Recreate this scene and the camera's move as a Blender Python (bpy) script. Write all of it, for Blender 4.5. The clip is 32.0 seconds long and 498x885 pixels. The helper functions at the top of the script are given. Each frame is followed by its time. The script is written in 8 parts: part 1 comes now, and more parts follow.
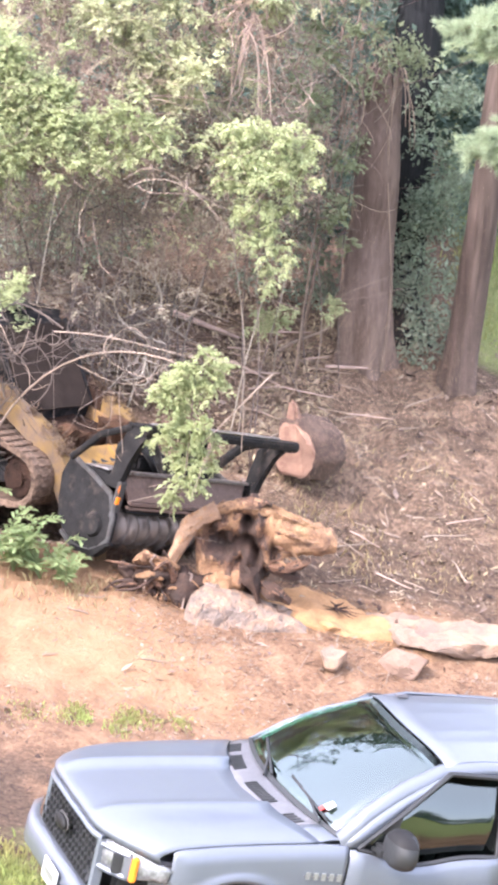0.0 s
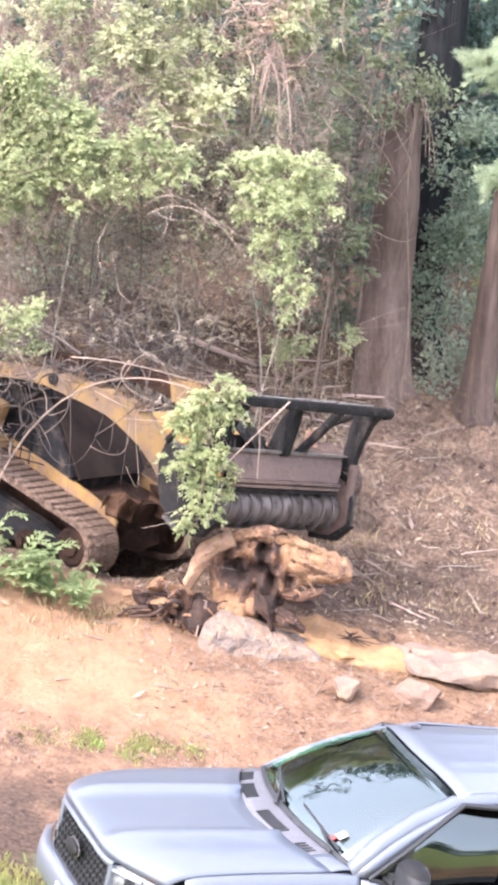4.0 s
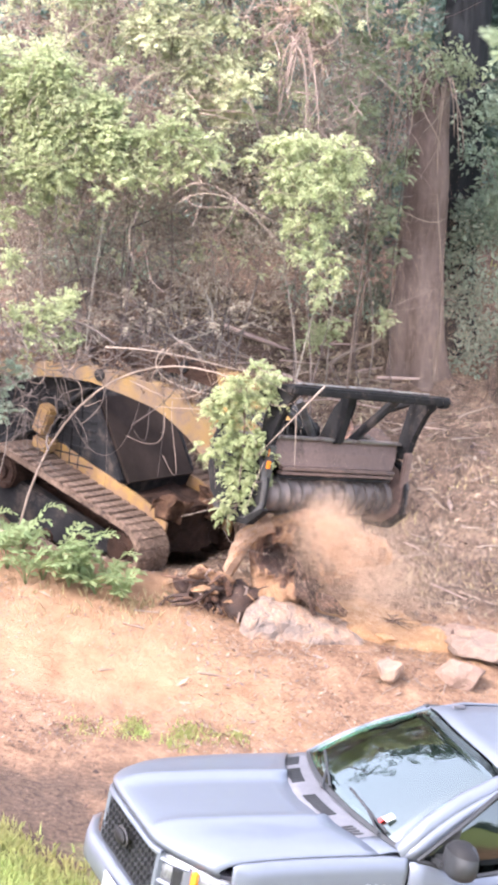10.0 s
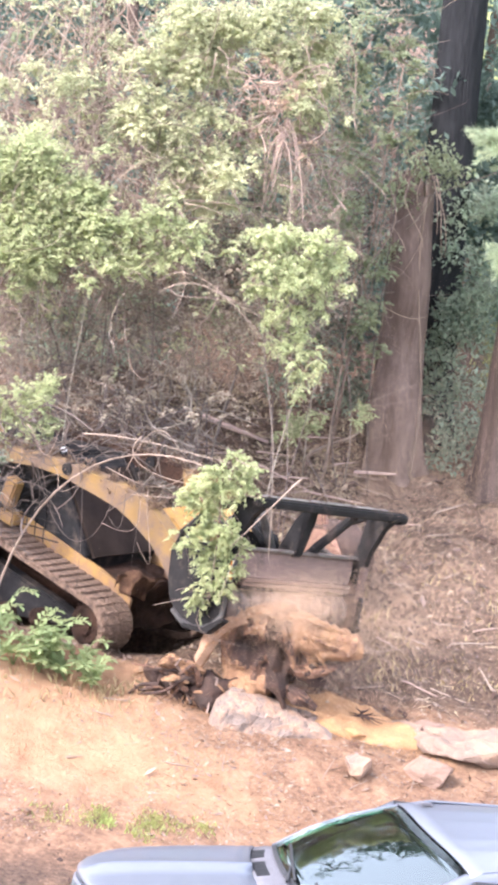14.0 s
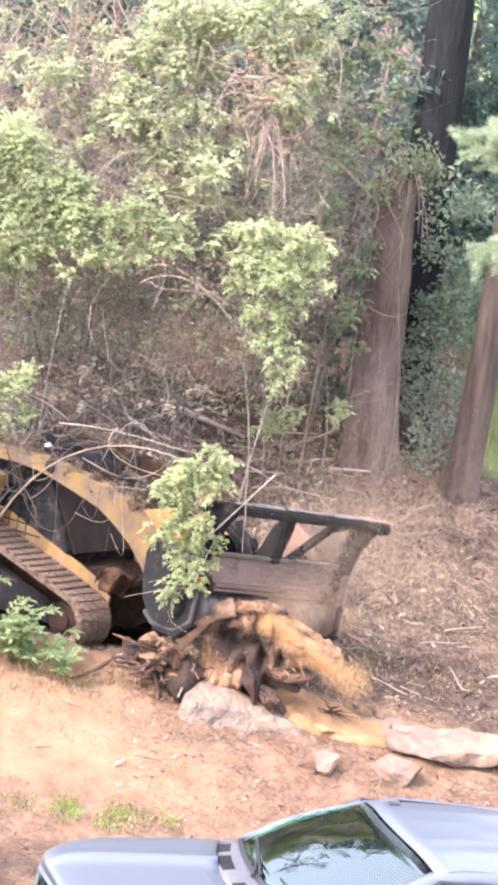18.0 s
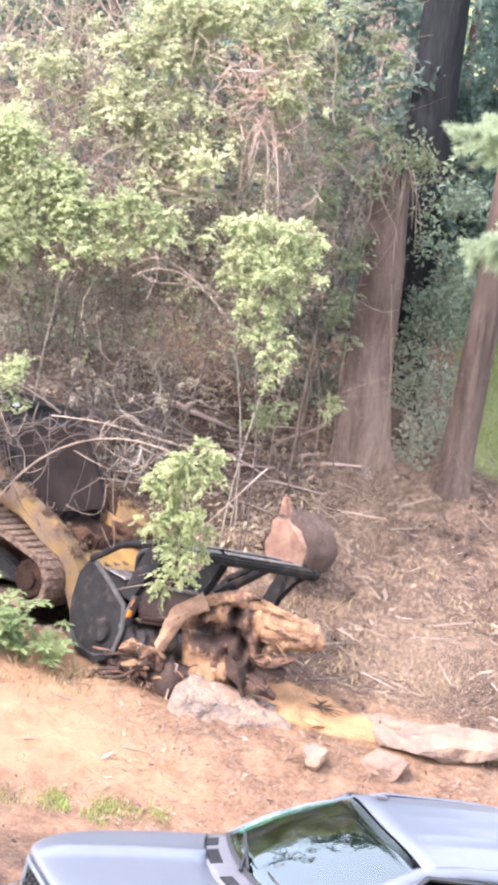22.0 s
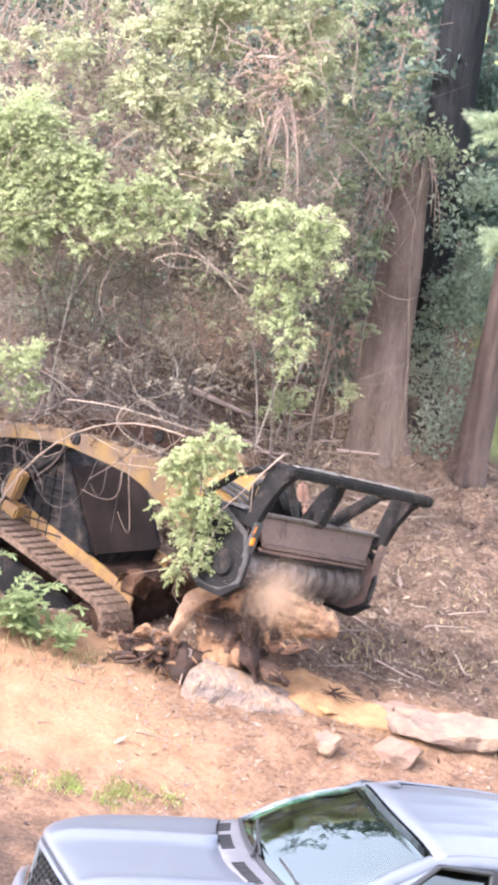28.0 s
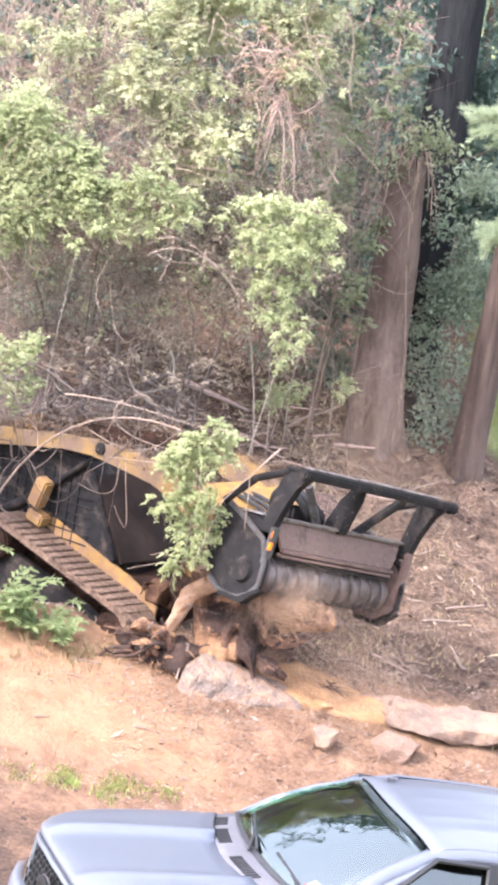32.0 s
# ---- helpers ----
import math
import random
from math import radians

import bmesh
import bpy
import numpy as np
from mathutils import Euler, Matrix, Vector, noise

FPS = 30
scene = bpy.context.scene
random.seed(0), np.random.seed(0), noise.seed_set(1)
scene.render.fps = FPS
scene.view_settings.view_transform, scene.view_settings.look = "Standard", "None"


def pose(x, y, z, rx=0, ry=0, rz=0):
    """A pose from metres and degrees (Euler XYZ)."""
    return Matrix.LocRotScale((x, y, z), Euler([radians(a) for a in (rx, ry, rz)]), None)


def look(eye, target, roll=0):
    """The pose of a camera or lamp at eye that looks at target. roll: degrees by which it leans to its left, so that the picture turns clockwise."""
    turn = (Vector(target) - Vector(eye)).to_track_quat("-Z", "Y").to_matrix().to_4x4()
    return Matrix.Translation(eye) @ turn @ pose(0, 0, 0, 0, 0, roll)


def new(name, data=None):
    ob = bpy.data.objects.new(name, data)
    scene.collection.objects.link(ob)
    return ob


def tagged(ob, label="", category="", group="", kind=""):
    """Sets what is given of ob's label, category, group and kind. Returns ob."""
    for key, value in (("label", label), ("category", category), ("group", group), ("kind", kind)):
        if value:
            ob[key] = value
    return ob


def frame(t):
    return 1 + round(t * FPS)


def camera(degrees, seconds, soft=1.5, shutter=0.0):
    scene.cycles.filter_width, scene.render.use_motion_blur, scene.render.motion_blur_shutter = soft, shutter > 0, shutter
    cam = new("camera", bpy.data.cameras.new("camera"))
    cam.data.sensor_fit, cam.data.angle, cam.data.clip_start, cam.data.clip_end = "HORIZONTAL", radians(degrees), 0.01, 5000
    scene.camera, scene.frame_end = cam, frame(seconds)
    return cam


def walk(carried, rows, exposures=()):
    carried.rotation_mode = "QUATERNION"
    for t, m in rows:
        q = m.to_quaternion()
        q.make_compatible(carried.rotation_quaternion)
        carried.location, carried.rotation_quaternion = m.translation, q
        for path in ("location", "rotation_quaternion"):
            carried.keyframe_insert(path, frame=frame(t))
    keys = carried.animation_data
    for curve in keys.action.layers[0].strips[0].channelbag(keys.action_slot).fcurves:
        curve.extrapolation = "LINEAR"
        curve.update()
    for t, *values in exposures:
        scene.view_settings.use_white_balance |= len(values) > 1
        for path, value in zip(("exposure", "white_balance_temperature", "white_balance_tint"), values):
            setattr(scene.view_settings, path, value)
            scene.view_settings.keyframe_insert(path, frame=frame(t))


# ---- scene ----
cam = camera(11.19, 32.0, soft=4.0, shutter=0.4)
EYE = Vector((0.0, 0.0, 8.784))


def aim(yaw, pitch, roll):
    """Looks from the balcony: yaw to the right of +y, pitch up, roll."""
    y, p = radians(yaw), radians(pitch)
    return look(EYE, EYE + Vector((math.sin(y) * math.cos(p), math.cos(y) * math.cos(p), math.sin(p))), roll)


walk(cam, [(t, aim(y, p, r)) for t, y, p, r in (
    (0, 0, -17.013, 4.5), (0.5, 0.033, -17.034, 4.59), (1, 0.076, -17.04, 4.7), (1.5, 0.092, -16.968, 4.72),
    (2, 0.046, -16.823, 4.66), (2.5, -0.029, -16.716, 4.69), (4.5, -0.494, -16.255, 5.13), (5, -0.427, -15.974, 5.18),
    (5.5, -0.785, -15.495, 4.76), (6, -1.41, -15.149, 4.24), (6.5, -1.811, -14.973, 4.05), (7, -1.484, -15.068, 4.21),
    (7.5, -0.799, -15.312, 4.38), (8, -0.206, -15.446, 4.46), (8.5, -0.243, -15.545, 4.09), (9, -0.669, -15.9, 3.67),
    (9.5, -1.085, -16.394, 3.35), (10, -1.267, -16.801, 3.26), (10.5, -1.209, -16.787, 3.38), (11, -0.75, -16.537, 3.67),
    (11.5, 0.011, -16.1, 4.22), (12, 0.723, -15.257, 4.96), (12.5, 0.267, -15.513, 4.77), (13, -0.753, -15.213, 4.33),
    (13.5, -1.011, -14.971, 4.51), (14, -0.863, -14.723, 5.08), (14.5, -0.571, -14.685, 5.63), (15, -0.386, -14.66, 6.04),
    (15.5, -0.188, -14.694, 6.34), (17.5, -0.213, -14.807, 6.62), (18, -0.296, -14.8, 6.63), (18.5, -0.352, -14.765, 6.67),
    (19, -0.411, -14.688, 6.63), (19.5, -0.47, -14.646, 6.69), (20, -0.496, -14.638, 6.68), (20.5, -0.472, -14.664, 6.72),
    (21, -0.401, -14.694, 6.78), (21.5, -0.289, -14.761, 6.9), (22, -0.084, -14.911, 7.19), (22.5, 0.112, -15.095, 7.45),
    (23, 0.206, -15.256, 7.59), (23.5, 0.128, -15.25, 7.64), (24, 0.035, -15.289, 7.62), (24.5, -0.067, -15.271, 7.66),
    (25, -0.145, -15.274, 7.72), (25.5, -0.187, -15.275, 7.71), (27.5, -0.327, -15.257, 7.8), (28, -0.421, -15.267, 7.75),
    (28.5, -0.484, -15.258, 7.74), (29, -0.483, -15.299, 7.8), (29.5, -0.442, -15.402, 7.81), (30, -0.411, -15.522, 7.82),
    (30.5, -0.424, -15.547, 7.79), (31, -0.433, -15.406, 7.7), (31.5, -0.394, -15.36, 7.72), (32, -0.329, -15.388, 7.71),
)], exposures=[(0, 1.45, 5900, 18.5), (32, 1.45, 5900, 18.5)])

# ---- light ----
world = bpy.data.worlds.new("world")
scene.world = world
world.use_nodes = True
sky = world.node_tree.nodes.new("ShaderNodeTexSky")
sky.sky_type = "NISHITA"
sky.sun_disc = False
SUN_ELEVATION, SUN_AZIMUTH = 50.0, 228.0
sky.sun_elevation, sky.sun_rotation = radians(SUN_ELEVATION), radians(SUN_AZIMUTH)
sky.air_density, sky.dust_density = 1.0, 6.0
# a bright milky haze over the blue
haze = world.node_tree.nodes.new("ShaderNodeMixRGB")
haze.blend_type = "ADD"
haze.inputs["Fac"].default_value = 1.0
haze.inputs["Color2"].default_value = (5.0, 5.0, 5.25, 1)
world.node_tree.links.new(sky.outputs[0], haze.inputs["Color1"])
world.node_tree.links.new(haze.outputs[0], world.node_tree.nodes["Background"].inputs[0])
world.node_tree.nodes["Background"].inputs[1].default_value = 0.187
sun = new("sun", bpy.data.lights.new("sun", "SUN"))
sun.data.energy, sun.data.angle, sun.data.color = 2.6, radians(2.5), (1.0, 0.94, 0.85)
se, sa = radians(SUN_ELEVATION), radians(SUN_AZIMUTH)
sun.matrix_world = look((math.sin(sa) * 30, math.cos(sa) * 30, 40), (math.sin(sa) * 30 - math.sin(sa) * math.cos(se), math.cos(sa) * 30 - math.cos(sa) * math.cos(se), 40 - math.sin(se)))

# ---- materials ----


def material(name, color, rough=0.8, metal=0.0, scale=8.0, vary=0.25, color2=None, bump=0.3, fine=60.0, bump_scale=0.01, coat=0.0, dirt=None, dirt_amount=0.0, dirt_scale=2.0, island=0.0, obj=0.0, translucent=0.0, spec=None, stretch=None):
    """A surface with two scales of variation, bump, and optional dirt and per-piece tint."""
    m = bpy.data.materials.new(name)
    m.use_nodes = True
    nt = m.node_tree
    N, K = nt.nodes, nt.links.new
    bs = N["Principled BSDF"]
    bs.inputs["Roughness"].default_value = rough
    bs.inputs["Metallic"].default_value = metal
    bs.inputs["Coat Weight"].default_value = coat
    bs.inputs["Coat Roughness"].default_value = 0.06
    if spec is not None:
        bs.inputs["Specular IOR Level"].default_value = spec
    co = N.new("ShaderNodeTexCoord")
    n1 = N.new("ShaderNodeTexNoise")
    n1.inputs["Scale"].default_value, n1.inputs["Detail"].default_value, n1.inputs["Roughness"].default_value = scale, 6, 0.62
    n2 = N.new("ShaderNodeTexNoise")
    n2.inputs["Scale"].default_value, n2.inputs["Detail"].default_value = fine, 4
    where = co.outputs["Object"]
    if stretch:
        sc = N.new("ShaderNodeMapping")
        sc.inputs["Scale"].default_value = stretch
        K(where, sc.inputs["Vector"])
        where = sc.outputs["Vector"]
    K(where, n1.inputs["Vector"])
    K(where, n2.inputs["Vector"])
    c2 = color2 or tuple(c * (1 - vary * 1.6) for c in color)
    ramp = N.new("ShaderNodeValToRGB")
    ramp.color_ramp.elements[0].position, ramp.color_ramp.elements[1].position = 0.34, 0.66
    ramp.color_ramp.elements[0].color, ramp.color_ramp.elements[1].color = (*c2, 1), (*color, 1)
    K(n1.outputs["Fac"], ramp.inputs["Fac"])
    mul = N.new("ShaderNodeMixRGB")
    mul.blend_type = "MULTIPLY"
    mul.inputs["Fac"].default_value = min(1.0, vary * 1.4)
    K(ramp.outputs["Color"], mul.inputs["Color1"])
    K(n2.outputs["Fac"], mul.inputs["Color2"])
    last = mul.outputs["Color"]
    if dirt:
        n3 = N.new("ShaderNodeTexNoise")
        n3.inputs["Scale"].default_value, n3.inputs["Detail"].default_value, n3.inputs["Roughness"].default_value = dirt_scale, 8, 0.7
        K(co.outputs["Object"], n3.inputs["Vector"])
        mr = N.new("ShaderNodeMapRange")
        mr.inputs["From Min"].default_value, mr.inputs["From Max"].default_value = 0.62 - dirt_amount * 0.4, 0.72 - dirt_amount * 0.2
        K(n3.outputs["Fac"], mr.inputs["Value"])
        mx = N.new("ShaderNodeMixRGB")
        mx.inputs["Color2"].default_value = (*dirt, 1)
        K(mr.outputs[0], mx.inputs["Fac"])
        K(last, mx.inputs["Color1"])
        last = mx.outputs["Color"]
        rr = N.new("ShaderNodeMapRange")
        rr.inputs["To Min"].default_value, rr.inputs["To Max"].default_value = rough, 0.9
        K(mr.outputs[0], rr.inputs["Value"])
        K(rr.outputs[0], bs.inputs["Roughness"])
    if island or obj:
        if island:
            src = N.new("ShaderNodeNewGeometry").outputs["Random Per Island"]
        else:
            src = N.new("ShaderNodeObjectInfo").outputs["Random"]
        k = island or obj
        hs = N.new("ShaderNodeHueSaturation")
        mv = N.new("ShaderNodeMapRange")
        mv.inputs["To Min"].default_value, mv.inputs["To Max"].default_value = 1 - k, 1 + k
        mh = N.new("ShaderNodeMapRange")
        mh.inputs["To Min"].default_value, mh.inputs["To Max"].default_value = 0.5 - k * 0.06, 0.5 + k * 0.05
        K(src, mv.inputs["Value"])
        K(src, mh.inputs["Value"])
        K(mv.outputs[0], hs.inputs["Value"])
        K(mh.outputs[0], hs.inputs["Hue"])
        K(last, hs.inputs["Color"])
        last = hs.outputs["Color"]
    K(last, bs.inputs["Base Color"])
    if bump:
        b = N.new("ShaderNodeBump")
        b.inputs["Strength"].default_value, b.inputs["Distance"].default_value = bump, bump_scale
        ad = N.new("ShaderNodeMath")
        K(n1.outputs["Fac"], ad.inputs[0])
        K(n2.outputs["Fac"], ad.inputs[1])
        K(ad.outputs[0], b.inputs["Height"])
        K(b.outputs[0], bs.inputs["Normal"])
    if translucent:
        tr = N.new("ShaderNodeBsdfTranslucent")
        K(last, tr.inputs["Color"])
        mix = N.new("ShaderNodeMixShader")
        mix.inputs[0].default_value = translucent
        K(bs.outputs[0], mix.inputs[1])
        K(tr.outputs[0], mix.inputs[2])
        K(mix.outputs[0], N["Material Output"].inputs["Surface"])
    return m


def leaf_material(name, color, color2, island=0.27):
    return material(name, color, rough=0.75, scale=1.6, color2=color2, vary=0.1, bump=0.0, fine=30, island=island, translucent=0.55, spec=0.1)


PAINT = material("steel_blue_paint", (0.118, 0.131, 0.157), rough=0.45, metal=0.3, vary=0.03, bump=0.02, coat=0.55, fine=300)
PLASTIC = material("black_plastic", (0.025, 0.026, 0.028), rough=0.55, vary=0.2)
GREY_PLASTIC = material("grey_plastic", (0.13, 0.128, 0.14), rough=0.5, vary=0.15)
CHROME = material("chrome", (0.75, 0.76, 0.78), rough=0.15, metal=1.0, vary=0.05, bump=0)
DARK_GREY = material("dark_grey_cap", (0.014, 0.013, 0.013), rough=0.6, vary=0.15, spec=0.2)
LENS = material("clear_lens", (0.24, 0.245, 0.255), rough=0.15, vary=0.35, coat=1.0, scale=20)
AMBER = material("amber_lens", (0.85, 0.25, 0.02), rough=0.2, vary=0.1)
BADGE = material("grey_chrome", (0.38, 0.39, 0.40), rough=0.35, metal=0.7, vary=0.1, bump=0)
RED = material("red_plastic", (0.6, 0.05, 0.04), rough=0.4, vary=0.1)
RUBBER = material("tyre_rubber", (0.03, 0.03, 0.03), rough=0.85, vary=0.3)
PALE = material("pale_label", (0.62, 0.63, 0.63), rough=0.5, vary=0.08)
YELLOW = material("machine_yellow", (0.35, 0.19, 0.03), rough=0.65, vary=0.2, dirt=(0.20, 0.115, 0.045), dirt_amount=0.5, dirt_scale=9, coat=0.1)
DIRTY_YELLOW = material("mud_streaked_yellow", (0.31, 0.175, 0.035), rough=0.75, vary=0.25, dirt=(0.17, 0.10, 0.055), dirt_amount=0.6, dirt_scale=7)
ARM_YELLOW = material("dusty_yellow_arm", (0.30, 0.178, 0.042), rough=0.8, vary=0.25, dirt=(0.10, 0.066, 0.045), dirt_amount=0.68, dirt_scale=4)
RING = material("dull_wear_steel", (0.26, 0.235, 0.22), rough=0.5, metal=0.5, vary=0.3, dirt=(0.1, 0.07, 0.055), dirt_amount=0.4, dirt_scale=8)
BAND = material("grey_scuffed_steel", (0.085, 0.081, 0.081), rough=0.5, metal=0.3, vary=0.35, dirt=(0.05, 0.042, 0.038), dirt_amount=0.4, dirt_scale=9)
LOG_BARK = material("dark_brown_log_bark", (0.10, 0.06, 0.045), rough=0.95, vary=0.4, scale=6, color2=(0.05, 0.03, 0.024), bump=0.8, bump_scale=0.03)
STEEL = material("black_steel", (0.022, 0.0205, 0.0205), rough=0.75, metal=0.0, vary=0.3, dirt=(0.05, 0.04, 0.034), dirt_amount=0.2, dirt_scale=5, spec=0.12)
CAB = material("black_cab_steel", (0.02, 0.019, 0.02), rough=0.8, vary=0.3, dirt=(0.055, 0.043, 0.035), dirt_amount=0.3, dirt_scale=4, spec=0.15)
SCREEN = material("dusty_brown_screen", (0.038, 0.027, 0.022), rough=0.75, vary=0.3, scale=2.5, bump=0.02, spec=0.08)
DRUM = material("spinning_worn_steel", (0.22, 0.175, 0.15), rough=0.55, metal=0.3, vary=0.3, scale=3)
TOOTH = material("dull_tooth_steel", (0.10, 0.08, 0.068), rough=0.6, metal=0.3, vary=0.3)
WORN = material("worn_bright_steel", (0.55, 0.53, 0.52), rough=0.4, metal=0.8, vary=0.3, dirt=(0.12, 0.08, 0.06), dirt_amount=0.4, dirt_scale=8)
RUST = material("rusty_brown_steel", (0.24, 0.15, 0.115), rough=0.75, vary=0.4, scale=2.5, color2=(0.12, 0.076, 0.06), dirt=(0.06, 0.042, 0.035), dirt_amount=0.3, dirt_scale=5)
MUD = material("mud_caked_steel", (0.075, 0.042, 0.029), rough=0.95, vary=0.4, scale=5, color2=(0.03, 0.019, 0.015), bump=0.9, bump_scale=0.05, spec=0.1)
CLAY = material("dried_clay", (0.20, 0.112, 0.068), rough=0.95, vary=0.45, scale=7, color2=(0.07, 0.04, 0.028), bump=1.0, bump_scale=0.06, spec=0.1)
TRACK = material("track_rubber", (0.30, 0.205, 0.148), rough=0.95, vary=0.5, scale=4, color2=(0.16, 0.11, 0.08), bump=0.9, bump_scale=0.05, fine=30, dirt=(0.06, 0.042, 0.034), dirt_amount=0.25, dirt_scale=6, spec=0.1)
BARK = material("brown_bark", (0.22, 0.163, 0.137), rough=0.95, vary=0.4, scale=6.0, color2=(0.135, 0.098, 0.083), bump=0.6, bump_scale=0.03, fine=22, stretch=(1, 1, 0.25), spec=0.1)
BROWN_BARK = material("dark_brown_bark", (0.165, 0.123, 0.105), rough=0.95, vary=0.45, scale=7.0, color2=(0.08, 0.06, 0.052), bump=0.7, bump_scale=0.04, fine=16, stretch=(1, 1, 0.14), spec=0.1)
# shaded copy of the bark: the rear trunk's shade is in this near-black colour
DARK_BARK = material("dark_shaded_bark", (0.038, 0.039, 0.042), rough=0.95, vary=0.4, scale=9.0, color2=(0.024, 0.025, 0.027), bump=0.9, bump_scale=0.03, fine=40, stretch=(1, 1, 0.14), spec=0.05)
DARK_TWIG = material("dark_brush_stem", (0.285, 0.235, 0.198), rough=0.95, vary=0.3, island=0.6, bump=0.2, scale=4)
VINE = material("dark_dry_vine", (0.15, 0.115, 0.095), rough=0.95, vary=0.4, bump=0.2, scale=4)
TWIG = material("dry_twig", (0.33, 0.245, 0.19), rough=0.9, vary=0.3, island=0.4, bump=0.2, scale=4)
PALE_TWIG = material("pale_dead_twig", (0.34, 0.26, 0.205), rough=0.9, vary=0.25, island=0.3, bump=0.2, scale=4)
PINK_TWIG = material("pinkish_dead_vine", (0.46, 0.335, 0.28), rough=0.9, vary=0.25, island=0.3, bump=0.2, scale=4)
WOOD = material("torn_orange_wood", (0.31, 0.165, 0.095), rough=0.9, vary=0.4, scale=9, color2=(0.15, 0.078, 0.05), bump=1.0, bump_scale=0.05, fine=45, dirt=(0.045, 0.026, 0.02), dirt_amount=0.3, dirt_scale=6)
PALE_WOOD = material("fresh_torn_wood", (0.48, 0.285, 0.15), rough=0.9, vary=0.35, scale=9, color2=(0.32, 0.17, 0.09), bump=1.0, bump_scale=0.05, fine=50, dirt=(0.10, 0.052, 0.034), dirt_amount=0.3, dirt_scale=5)
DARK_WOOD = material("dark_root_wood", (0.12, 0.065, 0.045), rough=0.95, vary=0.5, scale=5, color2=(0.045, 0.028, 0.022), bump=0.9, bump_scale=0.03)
STRIPPED = material("stripped_root_wood", (0.45, 0.29, 0.185), rough=0.9, vary=0.35, scale=7, color2=(0.30, 0.175, 0.108), bump=0.8, bump_scale=0.03)
GREY_WOOD = material("bare_grey_wood", (0.40, 0.30, 0.245), rough=0.9, vary=0.3, scale=7, color2=(0.24, 0.17, 0.135), bump=0.7, bump_scale=0.03)
CUT = material("fresh_cut_wood", (0.33, 0.195, 0.14), rough=0.85, vary=0.4, scale=4, color2=(0.16, 0.085, 0.06), bump=0.4)
CHIPS = material("wood_chips", (0.37, 0.275, 0.185), rough=0.9, vary=0.3, island=0.55, bump=0)
SAWDUST = material("orange_sawdust", (0.49, 0.275, 0.125), rough=1.0, vary=0.4, scale=6, color2=(0.34, 0.185, 0.085), bump=0.8, bump_scale=0.02)
ROCK = material("grey_lichened_rock", (0.255, 0.192, 0.155), rough=0.95, vary=0.35, scale=4, color2=(0.165, 0.132, 0.112), bump=0.8, bump_scale=0.03, fine=40, dirt=(0.31, 0.19, 0.12), dirt_amount=0.42, dirt_scale=5)
PALE_ROCK = material("pale_pink_rock", (0.29, 0.20, 0.148), rough=0.9, vary=0.35, scale=5, color2=(0.215, 0.155, 0.12), bump=0.8, bump_scale=0.03, dirt=(0.31, 0.20, 0.13), dirt_amount=0.35, dirt_scale=3)
BROWN_ROCK = material("brown_rock", (0.25, 0.165, 0.12), rough=0.9, vary=0.3, scale=4, color2=(0.26, 0.17, 0.13), bump=0.8, bump_scale=0.03)
LEAF_LIGHT = leaf_material("light_green_leaves", (0.48, 0.515, 0.295), (0.33, 0.37, 0.195), island=0.35)
LEAF_OLIVE = leaf_material("olive_leaves", (0.57, 0.575, 0.365), (0.38, 0.40, 0.24), island=0.35)
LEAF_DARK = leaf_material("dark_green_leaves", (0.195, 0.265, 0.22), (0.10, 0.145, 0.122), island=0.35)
LEAF_IVY = leaf_material("ivy_leaves", (0.36, 0.40, 0.25), (0.19, 0.225, 0.13))
LEAF_WEED = leaf_material("weed_leaves", (0.32, 0.385, 0.19), (0.20, 0.25, 0.115))
LEAF_PALE = leaf_material("pale_dusty_leaves", (0.43, 0.46, 0.25), (0.29, 0.33, 0.16))
# shaded copy of the leaves: shade is put into the darker green
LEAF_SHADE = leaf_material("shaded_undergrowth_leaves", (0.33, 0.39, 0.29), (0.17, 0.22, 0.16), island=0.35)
LEAF_BROWN = leaf_material("withered_leaves", (0.41, 0.35, 0.275), (0.26, 0.215, 0.17), island=0.35)
LEAF_PINK = leaf_material("withered_pink_leaves", (0.52, 0.39, 0.30), (0.38, 0.28, 0.21))
NEEDLES = leaf_material("pine_needles", (0.50, 0.56, 0.38), (0.36, 0.43, 0.29), island=0.25)
DEAD_LEAF = leaf_material("dead_brown_litter", (0.20, 0.14, 0.10), (0.11, 0.078, 0.058))
FLOWER = leaf_material("pink_blossom", (0.75, 0.42, 0.42), (0.65, 0.5, 0.48))
GRASS = leaf_material("grass_blades", (0.36, 0.42, 0.15), (0.32, 0.29, 0.12))
DRY_GRASS = leaf_material("dry_grass_blades", (0.44, 0.35, 0.20), (0.33, 0.26, 0.15))
FLYING = material("flying_sawdust", (0.82, 0.54, 0.27), rough=1.0, vary=0.05, bump=0, translucent=0.5)
DUST = material("brown_dust", (0.68, 0.50, 0.36), rough=1.0, vary=0.05, bump=0, translucent=0.5)


